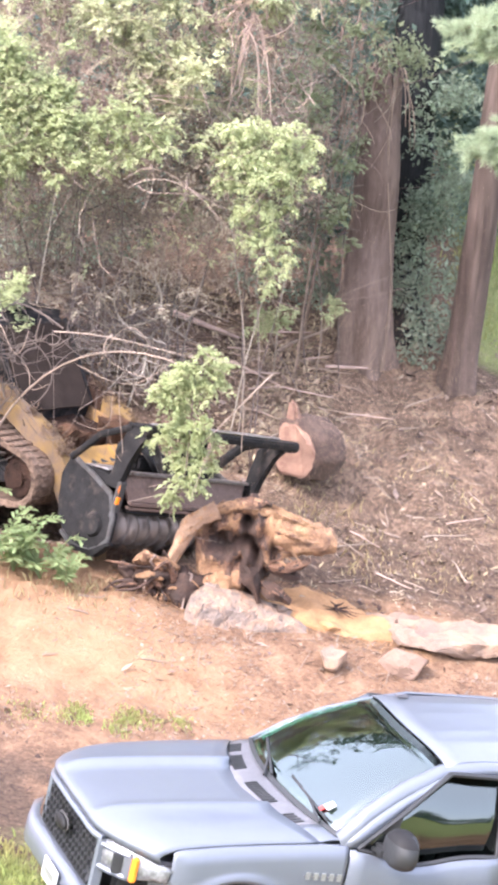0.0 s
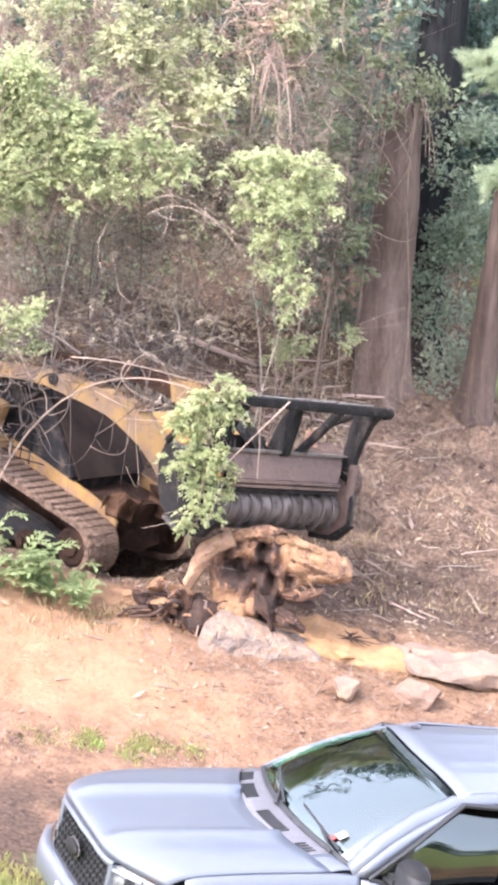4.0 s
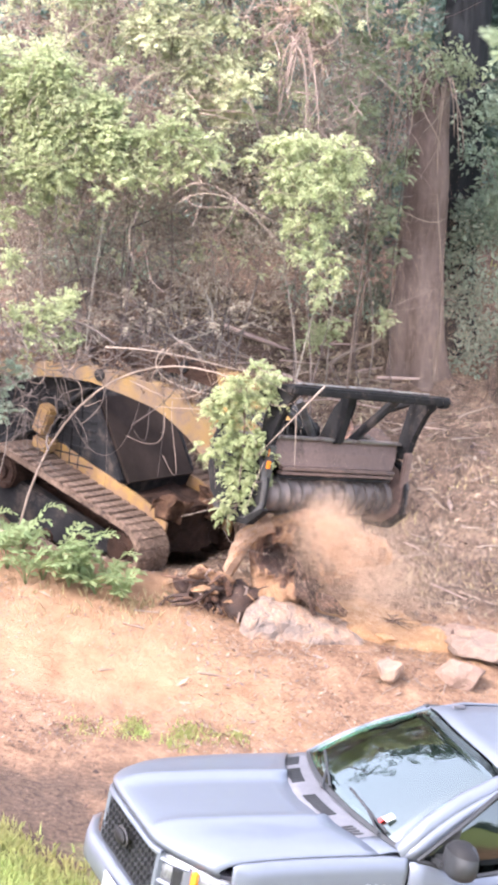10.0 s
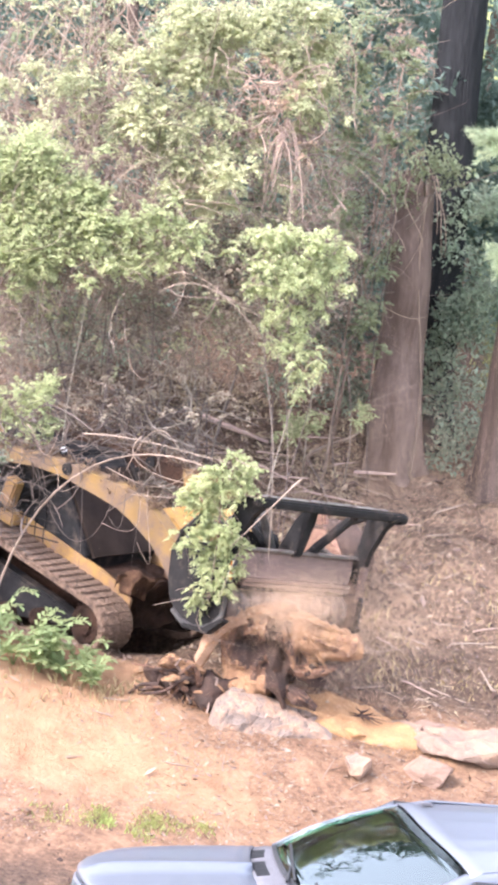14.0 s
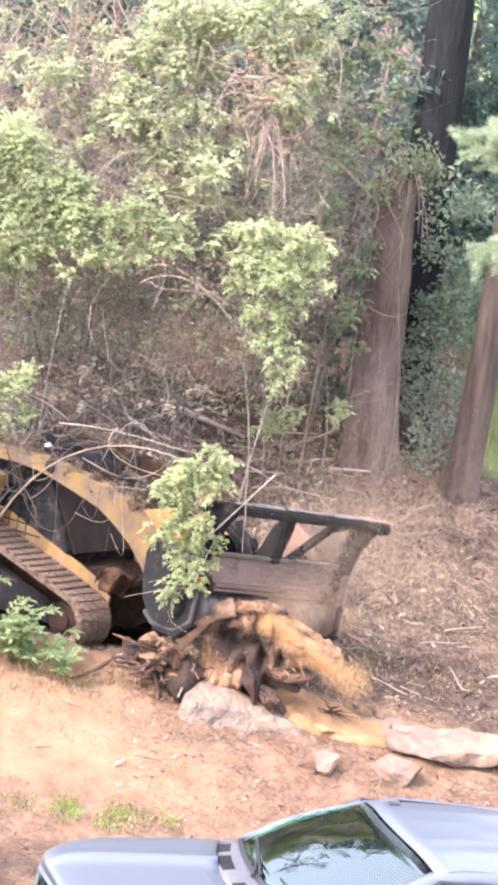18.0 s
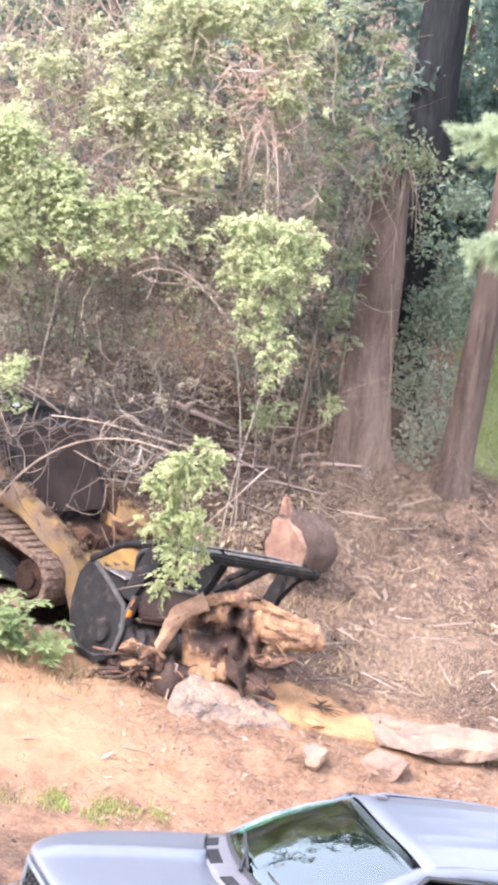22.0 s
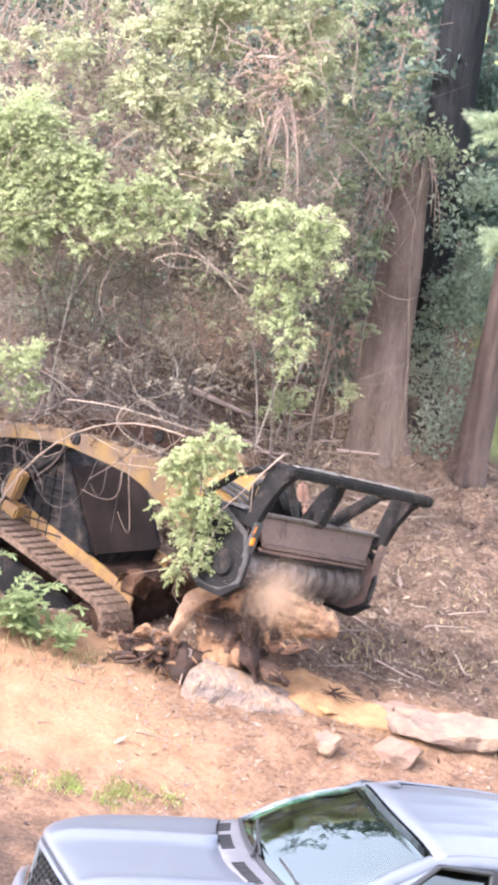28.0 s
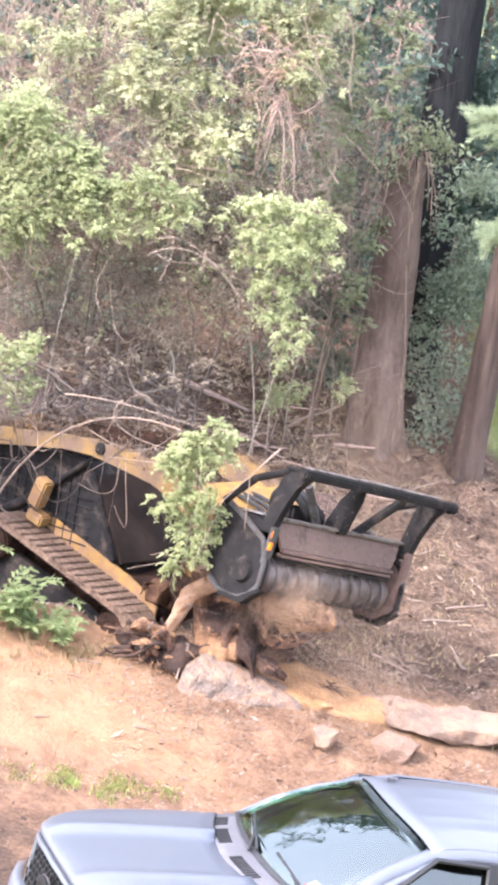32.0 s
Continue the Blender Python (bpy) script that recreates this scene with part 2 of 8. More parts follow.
def glass_material(name, ior, tint):
    m = bpy.data.materials.new(name)
    m.use_nodes = True
    nt = m.node_tree
    N, K = nt.nodes, nt.links.new
    N.remove(N["Principled BSDF"])
    fr = N.new("ShaderNodeFresnel")
    fr.inputs["IOR"].default_value = ior
    gl = N.new("ShaderNodeBsdfGlossy")
    gl.inputs["Roughness"].default_value = 0.02
    gl.inputs["Color"].default_value = (0.86, 0.95, 0.89, 1)
    tr = N.new("ShaderNodeBsdfTransparent")
    tr.inputs["Color"].default_value = (*tint, 1)
    mix = N.new("ShaderNodeMixShader")
    K(fr.outputs[0], mix.inputs[0])
    K(tr.outputs[0], mix.inputs[1])
    K(gl.outputs[0], mix.inputs[2])
    K(mix.outputs[0], N["Material Output"].inputs["Surface"])
    return m


GLASS = glass_material("green_tinted_glass", 2.7, (0.50, 0.66, 0.58))
DARK_GLASS = glass_material("dark_tinted_glass", 2.2, (0.06, 0.075, 0.08))


def ground_material():
    """Tan graded dirt in front, brown churned soil with litter behind it, grass in two patches."""
    m = bpy.data.materials.new("ground_soil")
    m.use_nodes = True
    nt = m.node_tree
    N, K = nt.nodes, nt.links.new
    bs = N["Principled BSDF"]
    bs.inputs["Roughness"].default_value = 0.95
    bs.inputs["Specular IOR Level"].default_value = 0.2
    co = N.new("ShaderNodeTexCoord")
    sep = N.new("ShaderNodeSeparateXYZ")
    K(co.outputs["Object"], sep.inputs[0])

    def noise_of(scale, detail=8, rough=0.65):
        n = N.new("ShaderNodeTexNoise")
        n.inputs["Scale"].default_value, n.inputs["Detail"].default_value, n.inputs["Roughness"].default_value = scale, detail, rough
        K(co.outputs["Object"], n.inputs["Vector"])
        return n.outputs["Fac"]

    def ramp_of(fac, *stops):
        r = N.new("ShaderNodeValToRGB")
        while len(r.color_ramp.elements) < len(stops):
            r.color_ramp.elements.new(0.5)
        for e, (p, c) in zip(r.color_ramp.elements, stops):
            e.position, e.color = p, (*c, 1)
        K(fac, r.inputs["Fac"])
        return r.outputs["Color"]

    def calc(op, a, b):
        n = N.new("ShaderNodeMath")
        n.operation = op
        for i, v in enumerate((a, b)):
            if isinstance(v, (int, float)):
                n.inputs[i].default_value = v
            else:
                K(v, n.inputs[i])
        return n.outputs[0]

    def step(v, a, b):
        n = N.new("ShaderNodeMapRange")
        n.interpolation_type = "SMOOTHSTEP"
        n.inputs["From Min"].default_value, n.inputs["From Max"].default_value = a, b
        K(v, n.inputs["Value"])
        return n.outputs[0]

    def mix(fac, a, b):
        n = N.new("ShaderNodeMixRGB")
        K(fac, n.inputs["Fac"])
        K(a, n.inputs["Color1"])
        K(b, n.inputs["Color2"])
        return n.outputs["Color"]

    X, Y = sep.outputs["X"], sep.outputs["Y"]
    big, mid, small = noise_of(0.7), noise_of(3.5), noise_of(22)
    wob = calc("MULTIPLY", calc("SUBTRACT", big, 0.5), 2.6)
    wob2 = calc("ADD", wob, calc("MULTIPLY", calc("SUBTRACT", mid, 0.5), 0.8))
    tan = ramp_of(mid, (0.3, (0.215, 0.122, 0.07)), (0.5, (0.29, 0.174, 0.10)), (0.7, (0.34, 0.212, 0.126)))
    red = ramp_of(calc("ADD", calc("MULTIPLY", small, 0.45), calc("MULTIPLY", mid, 0.55)), (0.38, (0.12, 0.07, 0.046)), (0.53, (0.235, 0.142, 0.088)), (0.66, (0.33, 0.21, 0.135)))
    soil = ramp_of(calc("ADD", calc("MULTIPLY", small, 0.55), calc("MULTIPLY", mid, 0.45)), (0.36, (0.04, 0.027, 0.02)), (0.5, (0.125, 0.083, 0.058)), (0.6, (0.25, 0.168, 0.116)), (0.7, (0.43, 0.305, 0.218)))
    loam = ramp_of(small, (0.35, (0.045, 0.03, 0.023)), (0.6, (0.12, 0.08, 0.056)), (0.75, (0.27, 0.18, 0.12)))
    lawn = ramp_of(small, (0.3, (0.16, 0.18, 0.06)), (0.7, (0.28, 0.31, 0.12)))
    # how far each place lies up the bank: tan on the left, reddish litter towards the right and near the truck
    yy = calc("ADD", Y, wob2)
    xx = calc("ADD", X, wob2)
    front = mix(step(calc("ADD", xx, calc("MULTIPLY", calc("SUBTRACT", Y, 22.0), 0.45)), -0.85, 0.15), tan, red)
    front = mix(step(calc("ADD", Y, calc("MULTIPLY", wob, 0.4)), 21.2, 20.3), front, red)
    line = calc("ADD", yy, calc("MULTIPLY", X, -0.12))
    churned = calc("MULTIPLY", step(xx, 0.0, 0.6), step(yy, 25.0, 23.9))
    churned = calc("MAXIMUM", churned, calc("MULTIPLY", step(big, 0.52, 0.66), 0.8))
    # half a mix of the darker loam colour under the brush at the left
    under_brush = calc("MULTIPLY", calc("MULTIPLY", step(yy, 26.6, 27.6), step(xx, -0.2, -0.9)), 0.5)
    churned = calc("MAXIMUM", churned, under_brush)
    base = mix(step(line, 22.7, 23.5), front, mix(churned, soil, loam))
    far_lawn = calc("MULTIPLY", step(calc("ADD", X, calc("MULTIPLY", wob, 0.25)), 2.3, 2.7), step(Y, 28.7, 29.4))
    base = mix(far_lawn, base, lawn)
    trodden = calc("MULTIPLY", step(xx, -0.7, -1.4), step(yy, 20.2, 19.3))
    base = mix(trodden, base, loam)
    near_lawn = calc("MULTIPLY", step(xx, -1.0, -1.5), step(yy, 18.0, 17.5))
    base = mix(near_lawn, base, lawn)
    # grass all round the house and out to the right
    yard = calc("MAXIMUM", step(Y, 15.2, 14.0), step(X, 4.6, 6.0))
    base = mix(yard, base, lawn)
    K(base, bs.inputs["Base Color"])
    b = N.new("ShaderNodeBump")
    b.inputs["Strength"].default_value, b.inputs["Distance"].default_value = 0.9, 0.05
    K(calc("ADD", calc("ADD", small, mid), calc("MULTIPLY", noise_of(75), 0.5)), b.inputs["Height"])
    K(b.outputs[0], bs.inputs["Normal"])
    return m


# ---- building blocks ----


def mesh_of(name, verts, faces, mat, smooth=False):
    me = bpy.data.meshes.new(name)
    me.from_pydata([tuple(v) for v in verts], [], [tuple(f) for f in faces])
    me.materials.append(mat)
    if smooth:
        me.polygons.foreach_set("use_smooth", [True] * len(me.polygons))
    me.update()
    return me


def part(name, bm, mat, parent, label="", smooth=False):
    """Links a bmesh (or a finished mesh) as one object under its thing."""
    if isinstance(bm, bmesh.types.BMesh):
        me = bpy.data.meshes.new(name)
        bmesh.ops.recalc_face_normals(bm, faces=bm.faces)
        bm.to_mesh(me)
        bm.free()
        me.materials.append(mat)
        if smooth:
            me.polygons.foreach_set("use_smooth", [True] * len(me.polygons))
    else:
        me = bm
    ob = new(name, me)
    ob.parent = parent
    return tagged(ob, label)


def thing(name, bm, mat, label, category, m=None, group="", kind="", smooth=False):
    ob = part(name, bm, mat, None, label, smooth)
    if m is not None:
        ob.matrix_basis = m
    return tagged(ob, label, category, group, kind)


def empty(name, label, category, m=None, group="", kind=""):
    ob = new(name)
    if m is not None:
        ob.matrix_basis = m
    return tagged(ob, label, category, group, kind)


def add_box(bm, c, s, r=(0, 0, 0), bevel=0.0, taper=None):
    """A box of centre c and size s, turned by r degrees, with rounded edges; taper: scale of its top."""
    n = bmesh.new()
    bmesh.ops.create_cube(n, size=1)
    for v in n.verts:
        k = taper if taper and v.co.z > 0 else (1, 1)
        v.co = Vector((v.co.x * s[0] * k[0], v.co.y * s[1] * k[1], v.co.z * s[2]))
    if bevel:
        bmesh.ops.bevel(n, geom=n.edges[:], offset=bevel, segments=2, affect="EDGES")
    bmesh.ops.transform(n, matrix=pose(*c, *r), verts=n.verts)
    join(bm, n)
    return bm


def join(bm, n):
    me = bpy.data.meshes.new("tmp")
    n.to_mesh(me)
    n.free()
    bm.from_mesh(me)
    bpy.data.meshes.remove(me)


def add_cyl(bm, a, b, r, r2=None, seg=16, bevel=0.0):
    """A rod from a to b."""
    a, b = Vector(a), Vector(b)
    n = bmesh.new()
    bmesh.ops.create_cone(n, cap_ends=True, segments=seg, radius1=r, radius2=r if r2 is None else r2, depth=(b - a).length)
    if bevel:
        bmesh.ops.bevel(n, geom=[e for e in n.edges if len(e.link_faces) == 2 and e.calc_face_angle(0) > 0.8], offset=bevel, segments=2, affect="EDGES")
    q = (b - a).to_track_quat("Z", "Y").to_matrix().to_4x4()
    bmesh.ops.transform(n, matrix=Matrix.Translation((a + b) / 2) @ q, verts=n.verts)
    join(bm, n)
    return bm


def add_prism(bm, outline, y0, y1, bevel=0.0):
    """A plate with an outline in the x-z plane, from y0 to y1."""
    n = bmesh.new()
    a = [n.verts.new((x, y0, z)) for x, z in outline]
    b = [n.verts.new((x, y1, z)) for x, z in outline]
    n.faces.new(a)
    n.faces.new(b[::-1])
    k = len(a)
    for i in range(k):
        n.faces.new((a[i], b[i], b[(i + 1) % k], a[(i + 1) % k]))
    if bevel:
        bmesh.ops.bevel(n, geom=n.edges[:], offset=bevel, segments=2, affect="EDGES")
    bmesh.ops.recalc_face_normals(n, faces=n.faces)
    join(bm, n)
    return bm


def sheet(grid, thick=0.0):
    """A bmesh skin through rows of points, with a thickness."""
    bm = bmesh.new()
    rows = [[bm.verts.new(p) for p in row] for row in grid]
    for r1, r2 in zip(rows, rows[1:]):
        for i in range(len(r1) - 1):
            bm.faces.new((r1[i], r1[i + 1], r2[i + 1], r2[i]))
    bmesh.ops.recalc_face_normals(bm, faces=bm.faces)
    if thick:
        bmesh.ops.solidify(bm, geom=bm.faces[:], thickness=thick)
    return bm


def tube_data(path, radii, seg=5):
    """Verts and faces of a tapered tube along a path."""
    path = [Vector(p) for p in path]
    verts, faces = [], []
    up = Vector((0.31, 0.2, 0.93))
    for i, p in enumerate(path):
        d = (path[min(i + 1, len(path) - 1)] - path[max(i - 1, 0)]).normalized()
        s = d.cross(up)
        s = s.normalized() if s.length > 1e-4 else Vector((1, 0, 0))
        w = d.cross(s)
        for k in range(seg):
            a = 2 * math.pi * k / seg
            verts.append(p + (s * math.cos(a) + w * math.sin(a)) * radii[i])
    for i in range(len(path) - 1):
        for k in range(seg):
            k2 = (k + 1) % seg
            faces.append((i * seg + k, i * seg + k2, (i + 1) * seg + k2, (i + 1) * seg + k))
    faces.append(tuple(range(seg))[::-1])
    faces.append(tuple((len(path) - 1) * seg + k for k in range(seg)))
    return verts, faces


class Heap:
    """Collects pieces into one mesh."""

    def __init__(self):
        self.verts, self.faces = [], []

    def add(self, verts, faces):
        o = len(self.verts)
        self.verts += [tuple(v) for v in verts]
        self.faces += [tuple(i + o for i in f) for f in faces]

    def mesh(self, name, mat, smooth=False):
        return mesh_of(name, self.verts, self.faces, mat, smooth)


def bezier(a, b, c, d, n=8):
    a, b, c, d = map(Vector, (a, b, c, d))
    return [a * (1 - t) ** 3 + b * 3 * t * (1 - t) ** 2 + c * 3 * t * t * (1 - t) + d * t ** 3 for t in (i / n for i in range(n + 1))]


def leaves_mesh(name, blobs, count, size, mat, seed, tuft=10, spread=0.10, droop=0.0, narrow=0.45, hollow=0.35):
    """Leaves in small sprigs through a crown of rounded clumps (x, y, z, radius)."""
    rng = np.random.default_rng(seed)
    B = np.array(blobs, float)
    w = B[:, 3] ** 2
    nt = count // tuft
    which = rng.choice(len(B), nt, p=w / w.sum())
    d = rng.normal(size=(nt, 3))
    d /= np.linalg.norm(d, axis=1)[:, None]
    rad = (hollow + (1 - hollow) * rng.random(nt) ** 0.6) * (0.75 + 0.5 * rng.random(nt))
    lump = 1 + 0.25 * np.sin(d[:, 0] * 7 + which) * np.cos(d[:, 2] * 6 + which * 2)
    c = B[which, :3] + d * (B[which, 3] * rad * lump)[:, None] * np.array([1.15, 1.0, 0.9])
    axis = d * 0.6 + rng.normal(size=(nt, 3)) * 0.6 + np.array([0, 0, 0.15 - droop])
    axis /= np.linalg.norm(axis, axis=1)[:, None]
    n = nt * tuft
    ci = np.repeat(c, tuft, 0)
    ai = np.repeat(axis, tuft, 0)
    along = rng.random((n, 1))
    pos = ci + ai * (along - 0.5) * spread * 2 + rng.normal(size=(n, 3)) * spread * 0.35
    out = ai * 0.5 + rng.normal(size=(n, 3)) * 0.7 + np.array([0, 0, -droop])
    out /= np.linalg.norm(out, axis=1)[:, None]
    nor = rng.normal(size=(n, 3)) * 0.7 + np.array([0, -0.25, 0.9])
    side = np.cross(out, nor)
    side /= np.linalg.norm(side, axis=1)[:, None] + 1e-9
    up = np.cross(side, out)
    s = size * (0.6 + 0.8 * rng.random((n, 1)))
    v = np.empty((n, 4, 3))
    v[:, 0] = pos
    v[:, 1] = pos + out * s * 0.5 + side * s * narrow * 0.5 + up * s * 0.08
    v[:, 2] = pos + out * s
    v[:, 3] = pos + out * s * 0.5 - side * s * narrow * 0.5 + up * s * 0.08
    return quads(name, v.reshape(-1, 3), n, mat)


def quads(name, verts, n, mat):
    me = bpy.data.meshes.new(name)
    me.vertices.add(n * 4)
    me.vertices.foreach_set("co", np.ascontiguousarray(verts, dtype=np.float32).ravel())
    me.loops.add(n * 4)
    me.loops.foreach_set("vertex_index", np.arange(n * 4, dtype=np.int32))
    me.polygons.add(n)
    me.polygons.foreach_set("loop_start", np.arange(0, n * 4, 4, dtype=np.int32))
    me.update(calc_edges=True)
    me.materials.append(mat)
    return me


def sprig_leaves(name, clumps, dense, size, mat, seed, per=12, droop=0.2, narrow=0.5, flat=0.6):
    """Leaves in rows along short arching twigs that spread from clumps (x, y, z, radius); dense: leaves to a square metre of clump."""
    rng = np.random.default_rng(seed)
    B = np.array(clumps, float)
    each = np.maximum(3, np.round(dense * B[:, 3] ** 2 / per)).astype(int)
    c, r = np.repeat(B[:, :3], each, 0), np.repeat(B[:, 3], each)[:, None]
    n = len(c)
    d = rng.normal(size=(n, 3)) * np.array([1.0, 0.8, flat])
    d /= np.linalg.norm(d, axis=1)[:, None]
    start = c + d * r * rng.uniform(0.0, 0.55, (n, 1)) + rng.normal(0, 0.12, (n, 3)) * r
    way = d + rng.normal(0, 0.45, (n, 3)) + np.array([0, -0.15, 0.15])
    way /= np.linalg.norm(way, axis=1)[:, None]
    long = np.maximum(0.10, r * rng.uniform(0.5, 1.05, (n, 1)))
    u = np.tile((np.arange(per) + 0.7) / per, n)[:, None] + rng.normal(0, 0.03, (n * per, 1))
    W, L = np.repeat(way, per, 0), np.repeat(long, per, 0)
    pos = np.repeat(start, per, 0) + W * L * u + np.array([0, 0, -1.0]) * L * droop * u * u
    along = W + np.array([0, 0, -2 * droop]) * u
    along /= np.linalg.norm(along, axis=1)[:, None]
    side = np.cross(along, np.array([0.0, 0.0, 1.0]))
    side /= np.linalg.norm(side, axis=1)[:, None] + 1e-6
    hand = np.tile(np.where(np.arange(per) % 2, 1.0, -1.0), n)[:, None]
    m = n * per
    out = along * 0.7 + side * hand * 0.8 + rng.normal(0, 0.3, (m, 3)) + np.array([0, 0, -0.15 - 0.4 * droop])
    out /= np.linalg.norm(out, axis=1)[:, None]
    # blades turn towards the light
    nor = rng.normal(0, 0.42, (m, 3)) + np.array([-0.35, -0.5, 0.75])
    wide = np.cross(out, nor)
    wide /= np.linalg.norm(wide, axis=1)[:, None] + 1e-9
    up = np.cross(wide, out)
    s = size * rng.uniform(0.55, 1.3, (m, 1)) * (1.1 - 0.4 * u)
    v = np.empty((m, 4, 3))
    v[:, 0] = pos
    v[:, 1] = pos + out * s * 0.5 + wide * s * narrow * 0.5 + up * s * 0.06
    v[:, 2] = pos + out * s
    v[:, 3] = pos + out * s * 0.5 - wide * s * narrow * 0.5 + up * s * 0.06
    return quads(name, v.reshape(-1, 3), m, mat)


# ---- ground ----
KEY_Y = (-60, 0, 10, 16, 19, 20.2, 21, 22, 22.5, 23, 24, 25, 28, 32, 40, 60, 200, 400)
KEY_Z = (3, 1.0, 0.27, -0.14, -0.38, -0.34, -0.17, 0.12, 0.27, 0.3, 0.42, 0.66, 1.3, 2, 3.2, 5, 9, 12)


def terrain(x, y):
    """Height of the smooth ground: it falls to the right and climbs into the wood, with a hollow where the loader works."""
    b = sum(np.interp(y + o, KEY_Y, KEY_Z) for o in (-0.6, -0.3, 0, 0.3, 0.6)) / 5
    return b - 1.1 * np.tanh(np.asarray(x) * 0.145) - 1.0 * np.exp(-(((np.asarray(x) + 1.9) / 1.3) ** 2) - ((y - 24.7) / 1.0) ** 2)


def height(x, y):
    """The terrain with its lumps."""
    z = float(terrain(x, y))
    if 12 < y < 45 and abs(x) < 12:
        k = 0.035 if y < 22.5 else 0.09
        z += k * noise.noise((x * 1.1, y * 1.1, 0)) + k * 0.6 * noise.noise((x * 3.3, y * 3.3, 5)) + k * 0.3 * noise.noise((x * 9, y * 9, 2))
    return z


def build_ground():
    xs = sorted({*np.linspace(-400, -12, 12), *np.linspace(-12, -4.5, 16), *np.linspace(-4.5, 4.5, 190), *np.linspace(4.5, 14, 20), *np.linspace(14, 400, 12)})
    ys = sorted({*np.linspace(-100, 12, 12), *np.linspace(12, 19, 40), *np.linspace(19, 30, 230), *np.linspace(30, 45, 50), *np.linspace(45, 400, 20)})
    verts = [(x, y, height(x, y)) for y in ys for x in xs]
    nx = len(xs)
    faces = [(j * nx + i, j * nx + i + 1, (j + 1) * nx + i + 1, (j + 1) * nx + i) for j in range(len(ys) - 1) for i in range(nx - 1)]
    ob = new("ground", mesh_of("ground", verts, faces, ground_material(), True))
    tagged(ob, "bare tan dirt bank rising to churned brown forest soil", "ground", kind="structure")


build_ground()

# ---- the pickup truck: x to its tail, -y to the side seen, z up, origin under its nose ----


def mirror_rows(rows):
    """Half sections (y >= 0, from the middle out) to whole ones."""
    return [[(x, -y, z) for x, y, z in reversed(r[1:])] + r for r in rows]


def build_truck():
    truck = empty("pickup_truck", "light steel-blue crew-cab pickup truck parked on the dirt slope", "truck", pose(-1.198, 16.307, 0.0, -1.3, 9.476, 21.165))

    def nose(y):
        """How far back the hood's leading edge lies: it sweeps round at the corners."""
        return -0.02 + 0.03 * abs(y) + 0.37 * max(0.0, (abs(y) - 0.42) / 0.53) ** 2

    def hood_z(u, y):
        """Height over the hood, u from its leading edge to the cowl."""
        k = abs(y)
        base = 1.12 - 0.05 * k ** 2 + (0.15 + 0.03 * k) * min(1, u) ** 0.55
        crease = 0.030 * math.exp(-((k - 0.40) / 0.05) ** 2) + 0.026 * max(0, min(1, (k - 0.33) / 0.12))
        return base + crease * min(1, u / 0.12) - 0.03 * max(0, (k - 0.72) / 0.23) ** 2

    HY = (0, 0.12, 0.24, 0.31, 0.35, 0.38, 0.41, 0.45, 0.52, 0.62, 0.72, 0.82, 0.89, 0.93)
    rows = []
    for u in (-0.03, 0.0, 0.02, 0.05, 0.1, 0.18, 0.3, 0.45, 0.6, 0.75, 0.9, 1.0):
        row = []
        for y in HY:
            back = 1.24 + 0.20 * (y / 0.8) ** 2
            if u < 0:
                row.append((nose(y) + 0.015, y, hood_z(0, y) - 0.045))
            else:
                row.append((nose(y) + (back - nose(y)) * u, y, hood_z(u, y)))
        rows.append(row)
    part("hood", sheet(mirror_rows(rows), 0.015), PAINT, truck, "creased steel-blue hood", True)

    # fenders with the wheel arch
    def arch(x, cx, r=0.50, base=0.45):
        d = abs(x - cx)
        return base + (math.sqrt(r * r - d * d) if d < r else 0)

    for s in (-1, 1):
        rows = []
        for x in np.linspace(0.44, 1.72, 40):
            u = max(0, min(1, (x - nose(0.93)) / (1.57 - nose(0.93))))
            zt = hood_z(u, 0.93) - 0.005
            zb = max(0.48, arch(x, 0.98))
            out = 1.0 - 0.9 * max(0.0, 0.60 - x) ** 1.8
            flare = 0.02 if abs(x - 0.98) < 0.54 else 0.0
            pts = [(0.932, zt), (0.955, zt - 0.008), (out - 0.015, zt - 0.05), (out, zt - 0.11), (out - 0.004, zt - 0.11 - (zt - 0.11 - zb) * 0.4), (out - 0.006 + flare * 0.5, zb + 0.06), (out + flare, zb + 0.03), (out + flare, zb)]
            rows.append([(x, s * y, z) for y, z in pts])
        part("fender", sheet(rows, 0.012), PAINT, truck, smooth=True)
    # dark plastic arch liner
    for s in (-1, 1):
        rows = [[(0.98 + math.cos(a) * 0.49, s * y, 0.45 + math.sin(a) * 0.49) for y in (0.6, 0.98)] for a in np.linspace(0, math.pi, 14)]
        part("arch_liner", sheet(rows, 0.01), PLASTIC, truck)

    # grille: black honeycomb in a broad body-coloured surround, oval emblem
    grille = part("grille", add_box(bmesh.new(), (0.085, 0, 0.86), (0.06, 1.12, 0.48), (0, 9, 0), 0.02), PLASTIC, truck, "black honeycomb grille")
    bm = bmesh.new()
    for j in range(8):
        z = 0.67 + j * 0.052
        x = 0.033 + (z - 0.82) * 0.10
        for i in range(15):
            y = -0.51 + i * 0.072 + (0.036 if j % 2 else 0)
            add_box(bm, (x, y, z), (0.02, 0.06, 0.009))
            add_box(bm, (x, y + 0.034, z + 0.026), (0.02, 0.009, 0.042))
    part("mesh", bm, PLASTIC, grille)
    # surround follows the swept edge of the hood
    bm = bmesh.new()

    def bar(points, w, d):
        n = sheet([[(nose(y) + dx, y, z + dz) for dx, dz in ((d, w), (0.0, w * 0.8), (-0.012, 0.0), (0.0, -w * 0.8), (d, -w))] for y, z in points], 0.006)
        join(bm, n)

